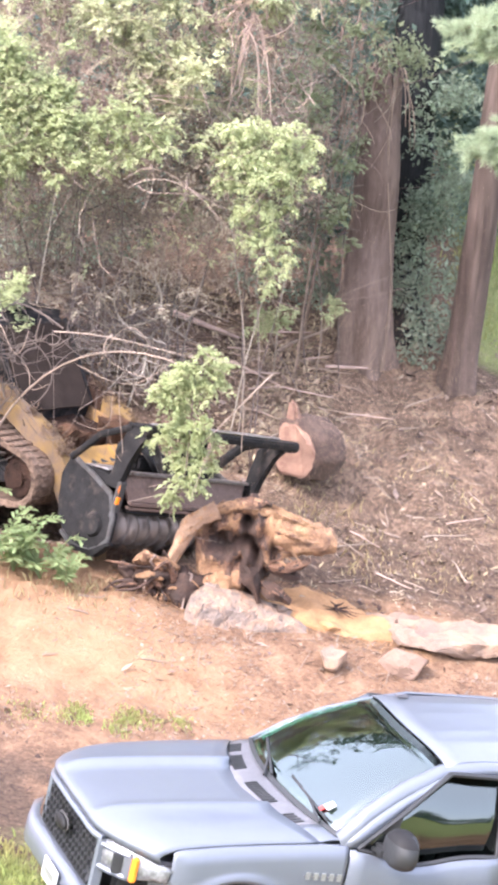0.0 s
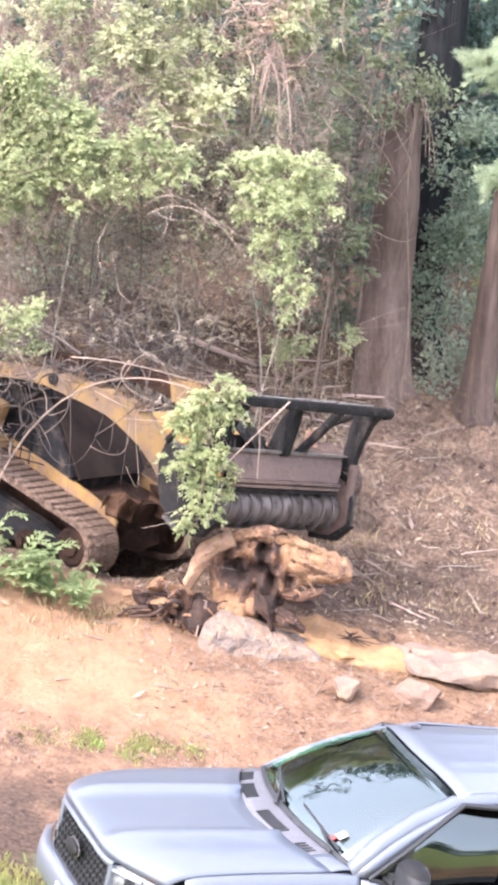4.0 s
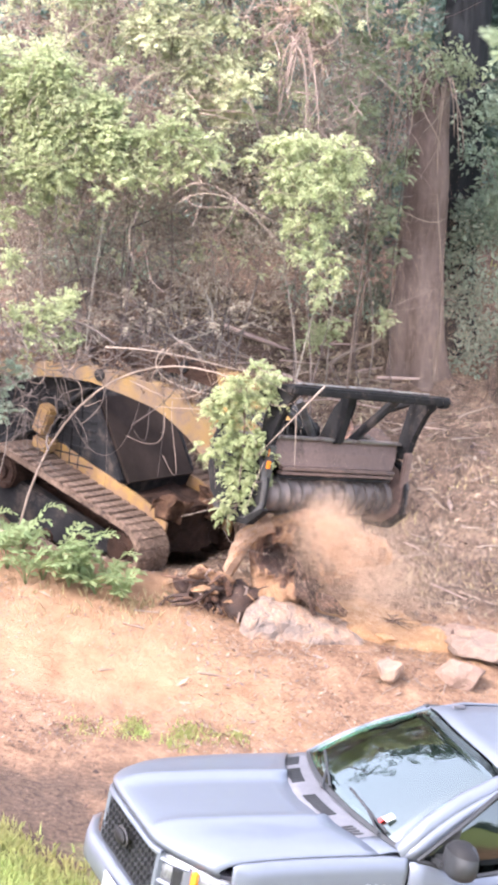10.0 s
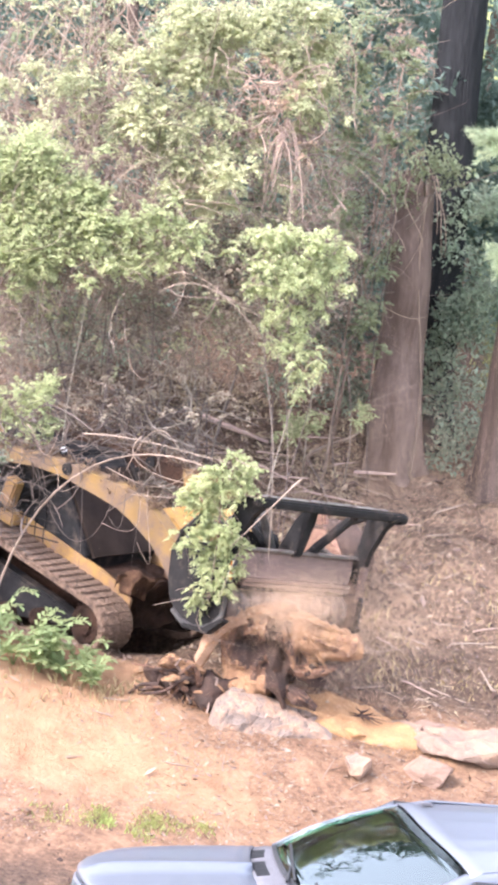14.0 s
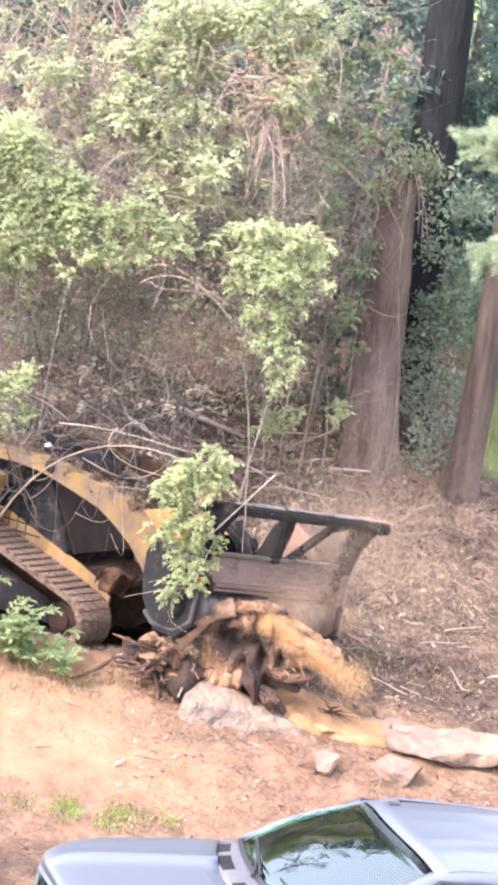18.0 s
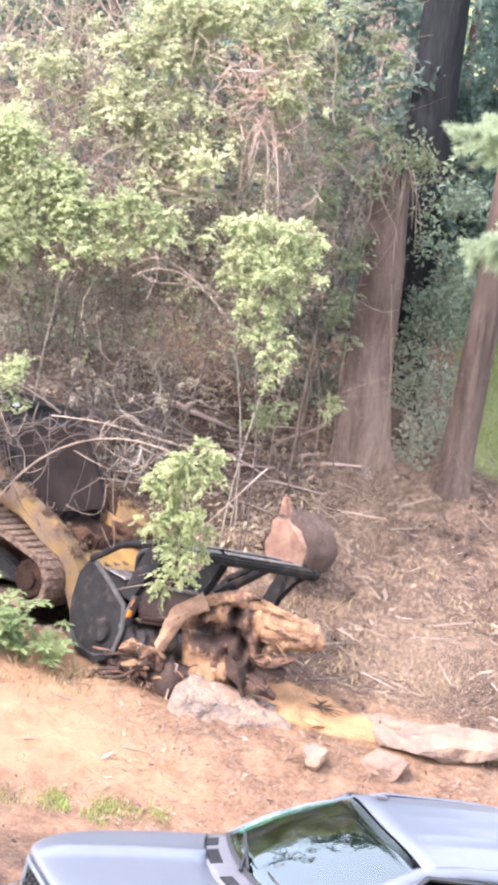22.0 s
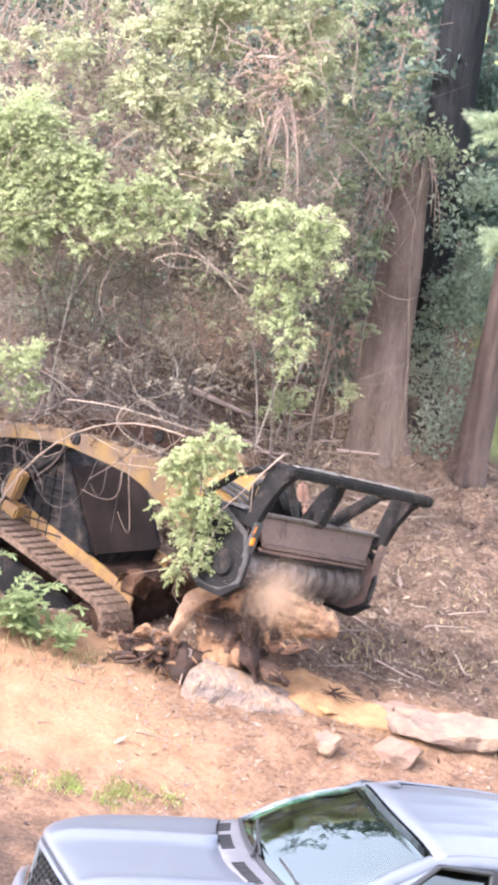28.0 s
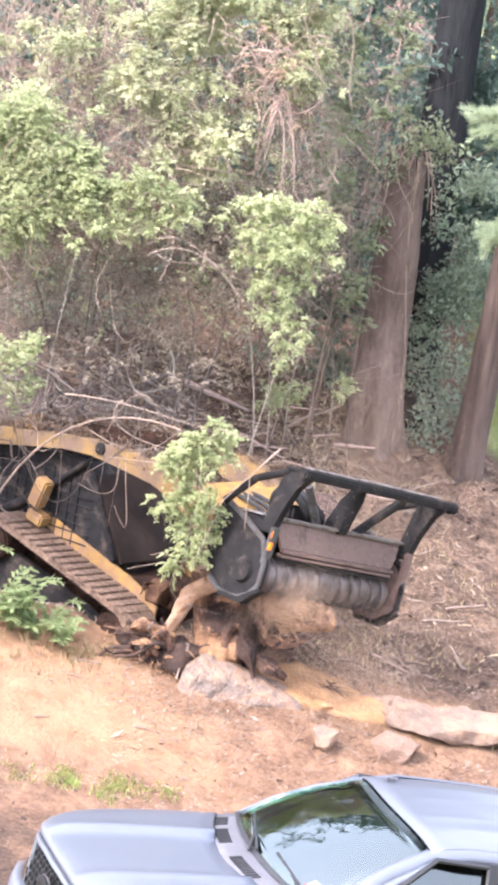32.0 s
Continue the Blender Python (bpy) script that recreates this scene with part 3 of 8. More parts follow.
    bar([(y, hood_z(0, y) - 0.075) for y in np.linspace(-0.60, 0.60, 13)], 0.028, 0.06)
    bar([(y, 0.625) for y in np.linspace(-0.56, 0.56, 9)], 0.032, 0.07)
    for s in (-1, 1):
        n = sheet([[(nose(0.58) + dx, s * (0.58 + dy), z) for dx, dy in ((0.06, -0.035), (0.0, -0.028), (-0.012, 0.0), (0.0, 0.03), (0.06, 0.035))] for z in (0.62, 0.78, 0.95, 1.035)], 0.006)
        join(bm, n)
        bar([(s * y, 0.995) for y in (0.60, 0.68, 0.76, 0.80)], 0.02, 0.05)
        bar([(s * y, 0.835) for y in (0.60, 0.68, 0.76, 0.80)], 0.024, 0.05)
    part("surround", bm, PAINT, grille, "broad body-coloured grille surround")
    bm = bmesh.new()
    bmesh.ops.create_uvsphere(bm, u_segments=20, v_segments=8, radius=1)
    bmesh.ops.transform(bm, matrix=pose(-0.045, 0.01, 0.885) @ Matrix.Diagonal((0.03, 0.115, 0.052, 1)), verts=bm.verts)
    emblem = part("emblem", bm, DARK_GREY, grille, "plain dark oval emblem", True)
    bm = bmesh.new()
    bmesh.ops.create_uvsphere(bm, u_segments=20, v_segments=8, radius=1)
    bmesh.ops.transform(bm, matrix=pose(-0.028, 0.01, 0.885) @ Matrix.Diagonal((0.012, 0.130, 0.064, 1)), verts=bm.verts)
    part("rim", bm, BAND, emblem, "grey rim", True)

    # headlights with amber corner
    for s in (-1, 1):
        rows = []
        for k, y in enumerate(np.linspace(0.62, 0.975, 8)):
            x = nose(y) + 0.02
            top = hood_z(0, y) - 0.05
            rows.append([(x + 0.03, s * y, top), (x, s * y, top - 0.02), (x - 0.015, s * y, top - 0.10), (x - 0.01, s * y, top - 0.2 + 0.12 * max(0, (y - 0.8) / 0.18)), (x + 0.05, s * y, top - 0.22 + 0.12 * max(0, (y - 0.8) / 0.18))])
        head = part("headlight", sheet(rows, 0.012), LENS, truck, "clear headlight with amber corner", True)
        part("housing", add_box(bmesh.new(), (nose(0.69) + 0.05, s * 0.69, 0.915), (0.07, 0.15, 0.14), (0, 0, s * 16), 0.01), PLASTIC, head)
        part("bezel", add_box(bmesh.new(), (nose(0.785) + 0.02, s * 0.785, 0.915), (0.06, 0.04, 0.18), (0, 0, s * 30), 0.012), PAINT, head)
        part("amber_corner", add_box(bmesh.new(), (nose(0.825) + 0.012, s * 0.825, 0.915), (0.05, 0.07, 0.18), (0, 0, s * 34), 0.012), AMBER, head)
        part("lamp_back", add_box(bmesh.new(), (0.46, s * 0.78, 0.91), (0.22, 0.26, 0.20), (0, 0, s * 25), 0.03), GREY_PLASTIC, head)

    # bumper, plate, tow area
    rows = []
    for y in np.linspace(-1, 1, 17):
        k = abs(y)
        x0 = -0.06 + 0.26 * max(0, k - 0.62) ** 1.4 * 2
        rows.append([(x0 + dx, y * 0.985, z) for dx, z in ((0.08, 0.66), (0.015, 0.63), (0.0, 0.56), (0.0, 0.46), (0.05, 0.40), (0.12, 0.38))])
    bumper = part("front_bumper", sheet(rows, 0.02), PAINT, truck, smooth=True)
    part("air_dam", add_box(bmesh.new(), (0.16, 0, 0.33), (0.16, 1.6, 0.14), bevel=0.03), PLASTIC, bumper)
    plate = part("number_plate", add_box(bmesh.new(), (-0.09, -0.12, 0.53), (0.015, 0.31, 0.155), bevel=0.004), PALE, truck, "pale number plate with a dark bar")
    part("plate_bar", add_box(bmesh.new(), (-0.099, -0.12, 0.53), (0.006, 0.22, 0.05)), BADGE, plate)

    # cowl vents and wipers
    def cowl_at(x, y):
        k = (y / 0.8) ** 2
        return x + (0.20 - 0.05 * (x - 1.23) / 0.29) * k, y, 1.272 + 0.12 * (x - 1.23) - 0.02 * k + 0.012 * math.sin((x - 1.23) / 0.29 * math.pi)

    cowl = part("cowl", sheet([[cowl_at(x, y) for y in np.linspace(-0.70, 0.90, 15)] for x in np.linspace(1.23, 1.52, 5)], 0.012), GREY_PLASTIC, truck, "grey plastic cowl with slotted vents", True)
    part("cowl_end", sheet([[Vector(cowl_at(x, y)) + Vector((0, 0, 0.003)) for y in np.linspace(-0.92, -0.70, 5)] for x in np.linspace(1.225, 1.53, 5)], 0.012), PAINT, truck, "painted end of the cowl", True)
    for y0, n in ((0.72, 5), (0.40, 8), (-0.16, 10), (-0.58, 4)):
        for i in range(n):
            x, y, z = cowl_at(1.315, y0 - n * 0.018 + i * 0.036)
            part("slot", add_box(bmesh.new(), (x, y, z + 0.004), (0.10, 0.013, 0.01), (0, -10, 0)), PLASTIC, cowl)

    def screen_foot(u, y):
        return (1.48 + 0.90 * u + 0.16 * y * y, y * 0.88, 1.315 + 0.57 * u)

    for y0, y1 in ((-0.86, -0.12), (0.06, 0.72)):
        bm = bmesh.new()
        a, b = (Vector(screen_foot(u, y)) + Vector((-0.012, 0, 0.016)) for u, y in ((0.03, y0), (0.13, y1)))
        add_cyl(bm, a, b, 0.011, seg=8)
        add_cyl(bm, a + Vector((-0.05, 0.02, -0.02)), a.lerp(b, 0.55), 0.010, seg=8)
        part("wiper", bm, PLASTIC, truck)

    # windscreen
    def screen(u, y):
        """u 0 at the cowl to 1 at the roof."""
        half = 0.89 - 0.215 * u
        yy = y * half
        return (1.48 + 0.90 * u - 0.05 * math.sin(u * math.pi) + 0.16 * (y ** 2) * (1 - 0.6 * u), yy, 1.31 + 0.54 * u + 0.035 * math.sin(u * math.pi) - 0.02 * y * y * (1 - u) - (0.058 * y ** 4 + 0.006) * u)

    grid = [[screen(u, y) for y in np.linspace(-1, 1, 15)] for u in np.linspace(0, 1, 9)]
    ws = part("windscreen", sheet(grid, 0.006), GLASS, truck, "green-tinted windscreen reflecting trees and sky", True)
    ws.visible_shadow = False
    bm = bmesh.new()
    for a, b in ((0.0, 0.035),):
        join(bm, sheet([[Vector(screen(u, y)) + Vector((-0.003, 0, 0.004)) for y in np.linspace(-1, 1, 15)] for u in (a, b)], 0.004))
    part("screen_border", bm, PLASTIC, ws)
    part("sticker", add_box(bmesh.new(), Vector(screen(0.16, -0.74)) + Vector((-0.01, 0, 0.012)), (0.07, 0.08, 0.002), (0, -32, 0)), PALE, ws)
    part("sticker", add_box(bmesh.new(), Vector(screen(0.11, -0.70)) + Vector((-0.01, 0, 0.012)), (0.05, 0.05, 0.002), (0, -35, 0)), RED, ws)

    # roof skin with long ribs
    rows = []
    for x in np.linspace(2.40, 4.55, 14):
        u = (x - 2.40) / 2.15
        z = 1.85 + 0.075 * math.sin(min(1, u * 1.6 + 0.1) * math.pi / 2) - 0.05 * max(0, u - 0.75) ** 1.0
        pts = []
        for y in (0, 0.14, 0.17, 0.20, 0.36, 0.39, 0.42, 0.52, 0.62, 0.68, 0.71):
            rib = 0.003 if (y in (0.17, 0.39) and u > 0.08) else 0
            pts.append((x + 0.05 * (y / 0.6) ** 2 * (1 - u), y, z + rib - 0.06 * (y / 0.70) ** 4 - (0.03 if y > 0.69 else 0)))
        rows.append(pts)
    roof = part("roof", sheet(mirror_rows(rows), 0.015), PAINT, truck, "ribbed steel-blue roof", True)
    part("aerial_cap", add_box(bmesh.new(), (2.62, 0.50, 1.885), (0.11, 0.045, 0.022), bevel=0.01), GREY_PLASTIC, roof)

    # painted corners between hood, screen pillar and door
    for s in (-1, 1):
        rows = [[(x + dx, s * y, z) for dx, y, z in pts] for x, pts in (
            (1.44, ((0.0, 0.78, 1.225), (0.05, 0.88, 1.213), (0.07, 0.94, 1.188))),
            (1.62, ((0.0, 0.80, 1.250), (0.02, 0.88, 1.222), (0.03, 0.945, 1.188))),
            (1.80, ((0.0, 0.85, 1.300), (0.0, 0.90, 1.232), (0.0, 0.95, 1.188))))]
        part("cowl_corner", sheet(rows, 0.01), PAINT, truck, smooth=True)

    # cab sides: pillars, doors, windows, mirrors
    for s in (-1, 1):
        # A pillar and roof rail
        path = [screen(0, 1), screen(0.33, 1), screen(0.66, 1), screen(1, 1), (2.75, 0.70, 1.845), (3.4, 0.71, 1.865), (4.1, 0.705, 1.85), (4.5, 0.69, 1.78)]
        rows = []
        for i, p in enumerate(path):
            x, y, z = p
            w = 0.055 if i < 4 else 0.04
            rows.append([(x - 0.004, s * (y - 0.03), z + 0.012), (x, s * y, z + 0.01), (x + 0.01, s * (y + w * 0.6), z - 0.005), (x + 0.03, s * (y + w), z - 0.04), (x + 0.045, s * (y + w * 0.9), z - 0.085)])
        part("roof_rail", sheet(rows, 0.012), PAINT, truck, smooth=True)
        for name, x0, x1 in (("front_door", 1.74, 2.95), ("rear_door", 2.96, 4.02)):
            rows = []
            for x in np.linspace(x0, x1, 10):
                dip = 0.10 * math.exp(-((x - 2.25) / 0.3) ** 2)
                zt = 1.235 - dip + (0.02 if x > 2.9 else 0)
                rows.append([(x, s * y, z) for y, z in ((0.90, zt), (0.955, zt - 0.01), (0.985, zt - 0.06), (1.0, zt - 0.2), (0.99, 0.85), (1.0, 0.70), (0.985, 0.5), (0.95, 0.42))])
            door = part(name, sheet(rows, 0.02), PAINT, truck, smooth=True)
            if name == "front_door":
                frame_rows = []
                for u in np.linspace(0, 1, 8):
                    a = Vector(screen(u, 1)) + Vector((0.03, 0.045, -0.06))
                    b = Vector((1.80, 0.932, 1.235)).lerp(Vector((2.48, 0.762, 1.785)), u)
                    frame_rows.append([(p.x, s * p.y, p.z) for p in (a, a.lerp(b, 0.5) + Vector((0, 0.006, 0)), b)])
                part("door_frame", sheet(frame_rows, 0.01), PAINT, door, smooth=True)
            # window above it leans in
            a, b = (x0 + 0.30, x0 + 0.97) if name == "front_door" else (x0 + 0.03, x0 + 0.03)
            e = x1 - 0.04
            bot = [(x0 + 0.06 if name == "front_door" else x0 + 0.05), e]
            top = [(x0 + 0.74 if name == "front_door" else x0 + 0.05), e]
            rows = [[(bot[0] + (bot[1] - bot[0]) * u, s * 0.925, 1.235 - 0.10 * math.exp(-((bot[0] + (bot[1] - bot[0]) * u - 2.25) / 0.3) ** 2)) for u in np.linspace(0, 1, 10)],
                    [(top[0] + (top[1] - top[0]) * u, s * 0.755, 1.775) for u in np.linspace(0, 1, 10)]]
            rows.insert(1, [tuple((Vector(p) + Vector(q)) / 2 + Vector((0, s * 0.02, 0))) for p, q in zip(*rows)])
            win = part("side_window", sheet(rows, 0.006), DARK_GLASS, door, "dark tinted side window", True)
            win.visible_shadow = False
            bm = bmesh.new()
            for r in (rows[0], rows[-1], [r[0] for r in rows], [r[-1] for r in rows]):
                v, f = tube_data([(x, y + s * 0.012, z) for x, y, z in r], [0.02] * len(r), 6)
                n = bmesh.new()
                vs = [n.verts.new(p) for p in v]
                for q in f:
                    n.faces.new([vs[i] for i in q])
                join(bm, n)
            part("window_seal", bm, PLASTIC, door)
            part("door_handle", add_box(bmesh.new(), (x1 - 0.16, s * 1.012, 1.02), (0.22, 0.035, 0.045), bevel=0.014), PAINT, door)
            bm = bmesh.new()
            v = [(x1 + 0.0, s * 0.93, 1.235), (x1 + 0.0, s * 0.76, 1.79)]
            add_box(bm, ((v[0][0]), s * 0.845, 1.51), (0.09, 0.03, 0.60), (s * 17, 0, 0))
            part("pillar", bm, PLASTIC, truck)
        # mirror; the far one is folded in
        fold = pose(0, 0, 0) if s < 0 else pose(0.16, -0.16, -0.05)
        bm = bmesh.new()
        bmesh.ops.create_uvsphere(bm, u_segments=16, v_segments=10, radius=1)
        for v in bm.verts:
            v.co = Vector((max(-0.75, min(0.5, v.co.x)) * 0.13, v.co.y * 0.175, (abs(v.co.z) ** 0.7) * (1 if v.co.z > 0 else -1) * 0.135))
        bmesh.ops.transform(bm, matrix=fold @ pose(2.03, s * 1.15, 1.33, 0, 0, 0 if s < 0 else 60), verts=bm.verts)
        mirror = part("door_mirror", bm, PLASTIC, truck, "black door mirror with grey cap", True)
        part("mirror_arm", add_box(bmesh.new(), (1.98, s * 0.99, 1.25), (0.13, 0.22, 0.09), (s * 12, 0, 0), 0.03), PLASTIC, mirror)
        bm = bmesh.new()
        bmesh.ops.create_uvsphere(bm, u_segments=16, v_segments=8, radius=1)
        bmesh.ops.delete(bm, geom=[v for v in bm.verts if v.co.z < 0.1 or v.co.x > 0.4], context="VERTS")
        for v in bm.verts:
            v.co = Vector((max(-0.8, v.co.x) * 0.132, v.co.y * 0.178, (abs(v.co.z) ** 0.7) * 0.138))
        bmesh.ops.transform(bm, matrix=fold @ pose(2.027, s * 1.15, 1.332, 0, 0, 0 if s < 0 else 60), verts=bm.verts)
        part("mirror_cap", bm, DARK_GREY, mirror, smooth=True)
        part("sail_panel", add_prism(bmesh.new(), [(1.80, 1.24), (2.10, 1.16), (2.12, 1.48), (2.02, 1.42)], s * 0.885 - 0.012, s * 0.885 + 0.012, 0.004), PLASTIC, truck)
        # plain raised bars where the fender badge sits
        badge = part("fender_badge", add_box(bmesh.new(), (1.56, s * 1.002, 1.025), (0.30, 0.012, 0.018), bevel=0.004), GREY_PLASTIC, truck, "chrome fender badge as plain bars")
        for i in range(5):
            part("badge_bar", add_box(bmesh.new(), (1.44 + i * 0.06, s * 1.004, 1.03), (0.034, 0.014, 0.055), bevel=0.003), BADGE, badge)
        part("sill", add_box(bmesh.new(), (2.9, s * 0.93, 0.42), (2.5, 0.12, 0.12), bevel=0.03), PLASTIC, truck)

    # cab back, bed, tailgate
    part("cab_back", add_box(bmesh.new(), (4.5, 0, 1.25), (0.06, 1.5, 1.1), (0, 6, 0), 0.02), PAINT, truck)
    for s in (-1, 1):
        rows = []
        for x in np.linspace(4.04, 5.85, 30):
            zb = max(0.5, arch(x, 4.63))
            rows.append([(x, s * y, z) for y, z in ((0.80, 1.30), (0.96, 1.31), (0.995, 1.25), (1.0, 1.05), (0.99, 0.85), (1.0, max(zb + 0.03, 0.7)), (0.99, zb))])
        part("bed_side", sheet(rows, 0.02), PAINT, truck, smooth=True)
        part("tail_light", add_box(bmesh.new(), (5.84, s * 0.9, 1.08), (0.06, 0.17, 0.36), bevel=0.02), RED, truck)
    part("bed_floor", add_box(bmesh.new(), (5.15, 0, 0.82), (1.3, 1.6, 0.05)), PLASTIC, truck)
    part("tailgate", add_box(bmesh.new(), (5.86, 0, 1.02), (0.06, 1.55, 0.55), bevel=0.02), PAINT, truck)
    part("rear_bumper", add_box(bmesh.new(), (5.95, 0, 0.6), (0.16, 1.9, 0.2), bevel=0.04), CHROME, truck)
    part("chassis", add_box(bmesh.new(), (2.95, 0, 0.45), (5.3, 1.2, 0.2), bevel=0.03), PLASTIC, truck)
    part("engine_bay", add_box(bmesh.new(), (0.85, 0, 0.78), (1.3, 1.15, 0.45), bevel=0.03), PLASTIC, truck)

    # inside: dash, seats, wheel, floor
    part("dashboard", add_box(bmesh.new(), (1.95, 0, 1.10), (0.5, 1.5, 0.24), bevel=0.06), PLASTIC, truck)
    part("cab_floor", add_box(bmesh.new(), (3.1, 0, 0.55), (2.8, 1.75, 0.06)), PLASTIC, truck)
    for x in (2.75, 3.7):
        for y in (-0.38, 0.38):
            bm = bmesh.new()
            add_box(bm, (x, y, 0.85), (0.55, 0.55, 0.18), (0, -8, 0), 0.05)
            add_box(bm, (x + 0.34, y, 1.17), (0.16, 0.52, 0.6), (0, 14, 0), 0.06)
            add_box(bm, (x + 0.44, y, 1.52), (0.11, 0.28, 0.18), (0, 10, 0), 0.04)
            part("seat", bm, GREY_PLASTIC, truck)
    bm = bmesh.new()
    for i in range(20):
        a, b = (2 * math.pi * k / 20 for k in (i, i + 1))
        add_cyl(bm, (2.28 - math.sin(a) * 0.07, -0.38 + math.cos(a) * 0.19, 1.18 + math.sin(a) * 0.17), (2.28 - math.sin(b) * 0.07, -0.38 + math.cos(b) * 0.19, 1.18 + math.sin(b) * 0.17), 0.015, seg=6)
    add_box(bm, (2.29, -0.38, 1.18), (0.05, 0.34, 0.06), (0, 20, 0), 0.01)
    part("steering_wheel", bm, PLASTIC, truck)
    part("rear_view_mirror", add_box(bmesh.new(), (2.36, 0, 1.70), (0.04, 0.24, 0.07), bevel=0.015), PLASTIC, truck)

    # wheels
    for x in (0.98, 4.63):
        for s in (-1, 1):
            bm = bmesh.new()
            for r1, r2, a, b in ((0.36, 0.40, 0.84, 0.87), (0.40, 0.40, 0.87, 0.97), (0.40, 0.36, 0.97, 1.0)):
                add_cyl(bm, (x, s * a, 0.40), (x, s * b, 0.40), r1, r2, 40)
            wheel = part("wheel", bm, RUBBER, truck, "black tyre on a silver rim")
            bm = bmesh.new()
            add_cyl(bm, (x, s * 0.95, 0.40), (x, s * 1.004, 0.40), 0.25, 0.235, 30)
            part("rim", bm, CHROME, wheel)
            for i in range(6):
                a = i * math.pi / 3
                part("spoke", add_box(bmesh.new(), (x + math.cos(a) * 0.12, s * 1.008, 0.40 + math.sin(a) * 0.12), (0.2, 0.025, 0.05), (0, -math.degrees(a), 0), 0.008), GREY_PLASTIC, wheel)


build_truck()

# ---- the track loader: x forward, y to its left, z up, origin on the ground between its tracks ----
ARM_PIVOT = (-1.45, 1.66)
PIN = (2.6, 0.62)
PARTS = {}


def track_outline(r=0.0):
    """Belt round the raised rear sprocket and the two idlers."""
    pts = []
    for cx, cz, rad, a0, a1 in ((1.45, 0.36, 0.28, -90, 72), (-0.22, 0.83, 0.26, 72, 146), (-1.3, 0.27, 0.27, 146, 270)):
        for a in np.linspace(a0, a1, 9):
            pts.append((cx + (rad + r) * math.cos(radians(a)), cz + (rad + r) * math.sin(radians(a))))
    return pts


def caked(bm, amount=0.025, cuts=7, seed=0.0):
    """Roughens a block as if caked with mud."""
    bmesh.ops.subdivide_edges(bm, edges=[e for e in bm.edges if e.calc_length() > 0.15], cuts=cuts, use_grid_fill=True)
    for v in bm.verts:
        q = v.co * 6 + Vector((seed, 0, 0))
        v.co += Vector((noise.noise(q), noise.noise(q + Vector((9, 0, 0))), noise.noise(q + Vector((0, 9, 0))))) * amount
    return bm


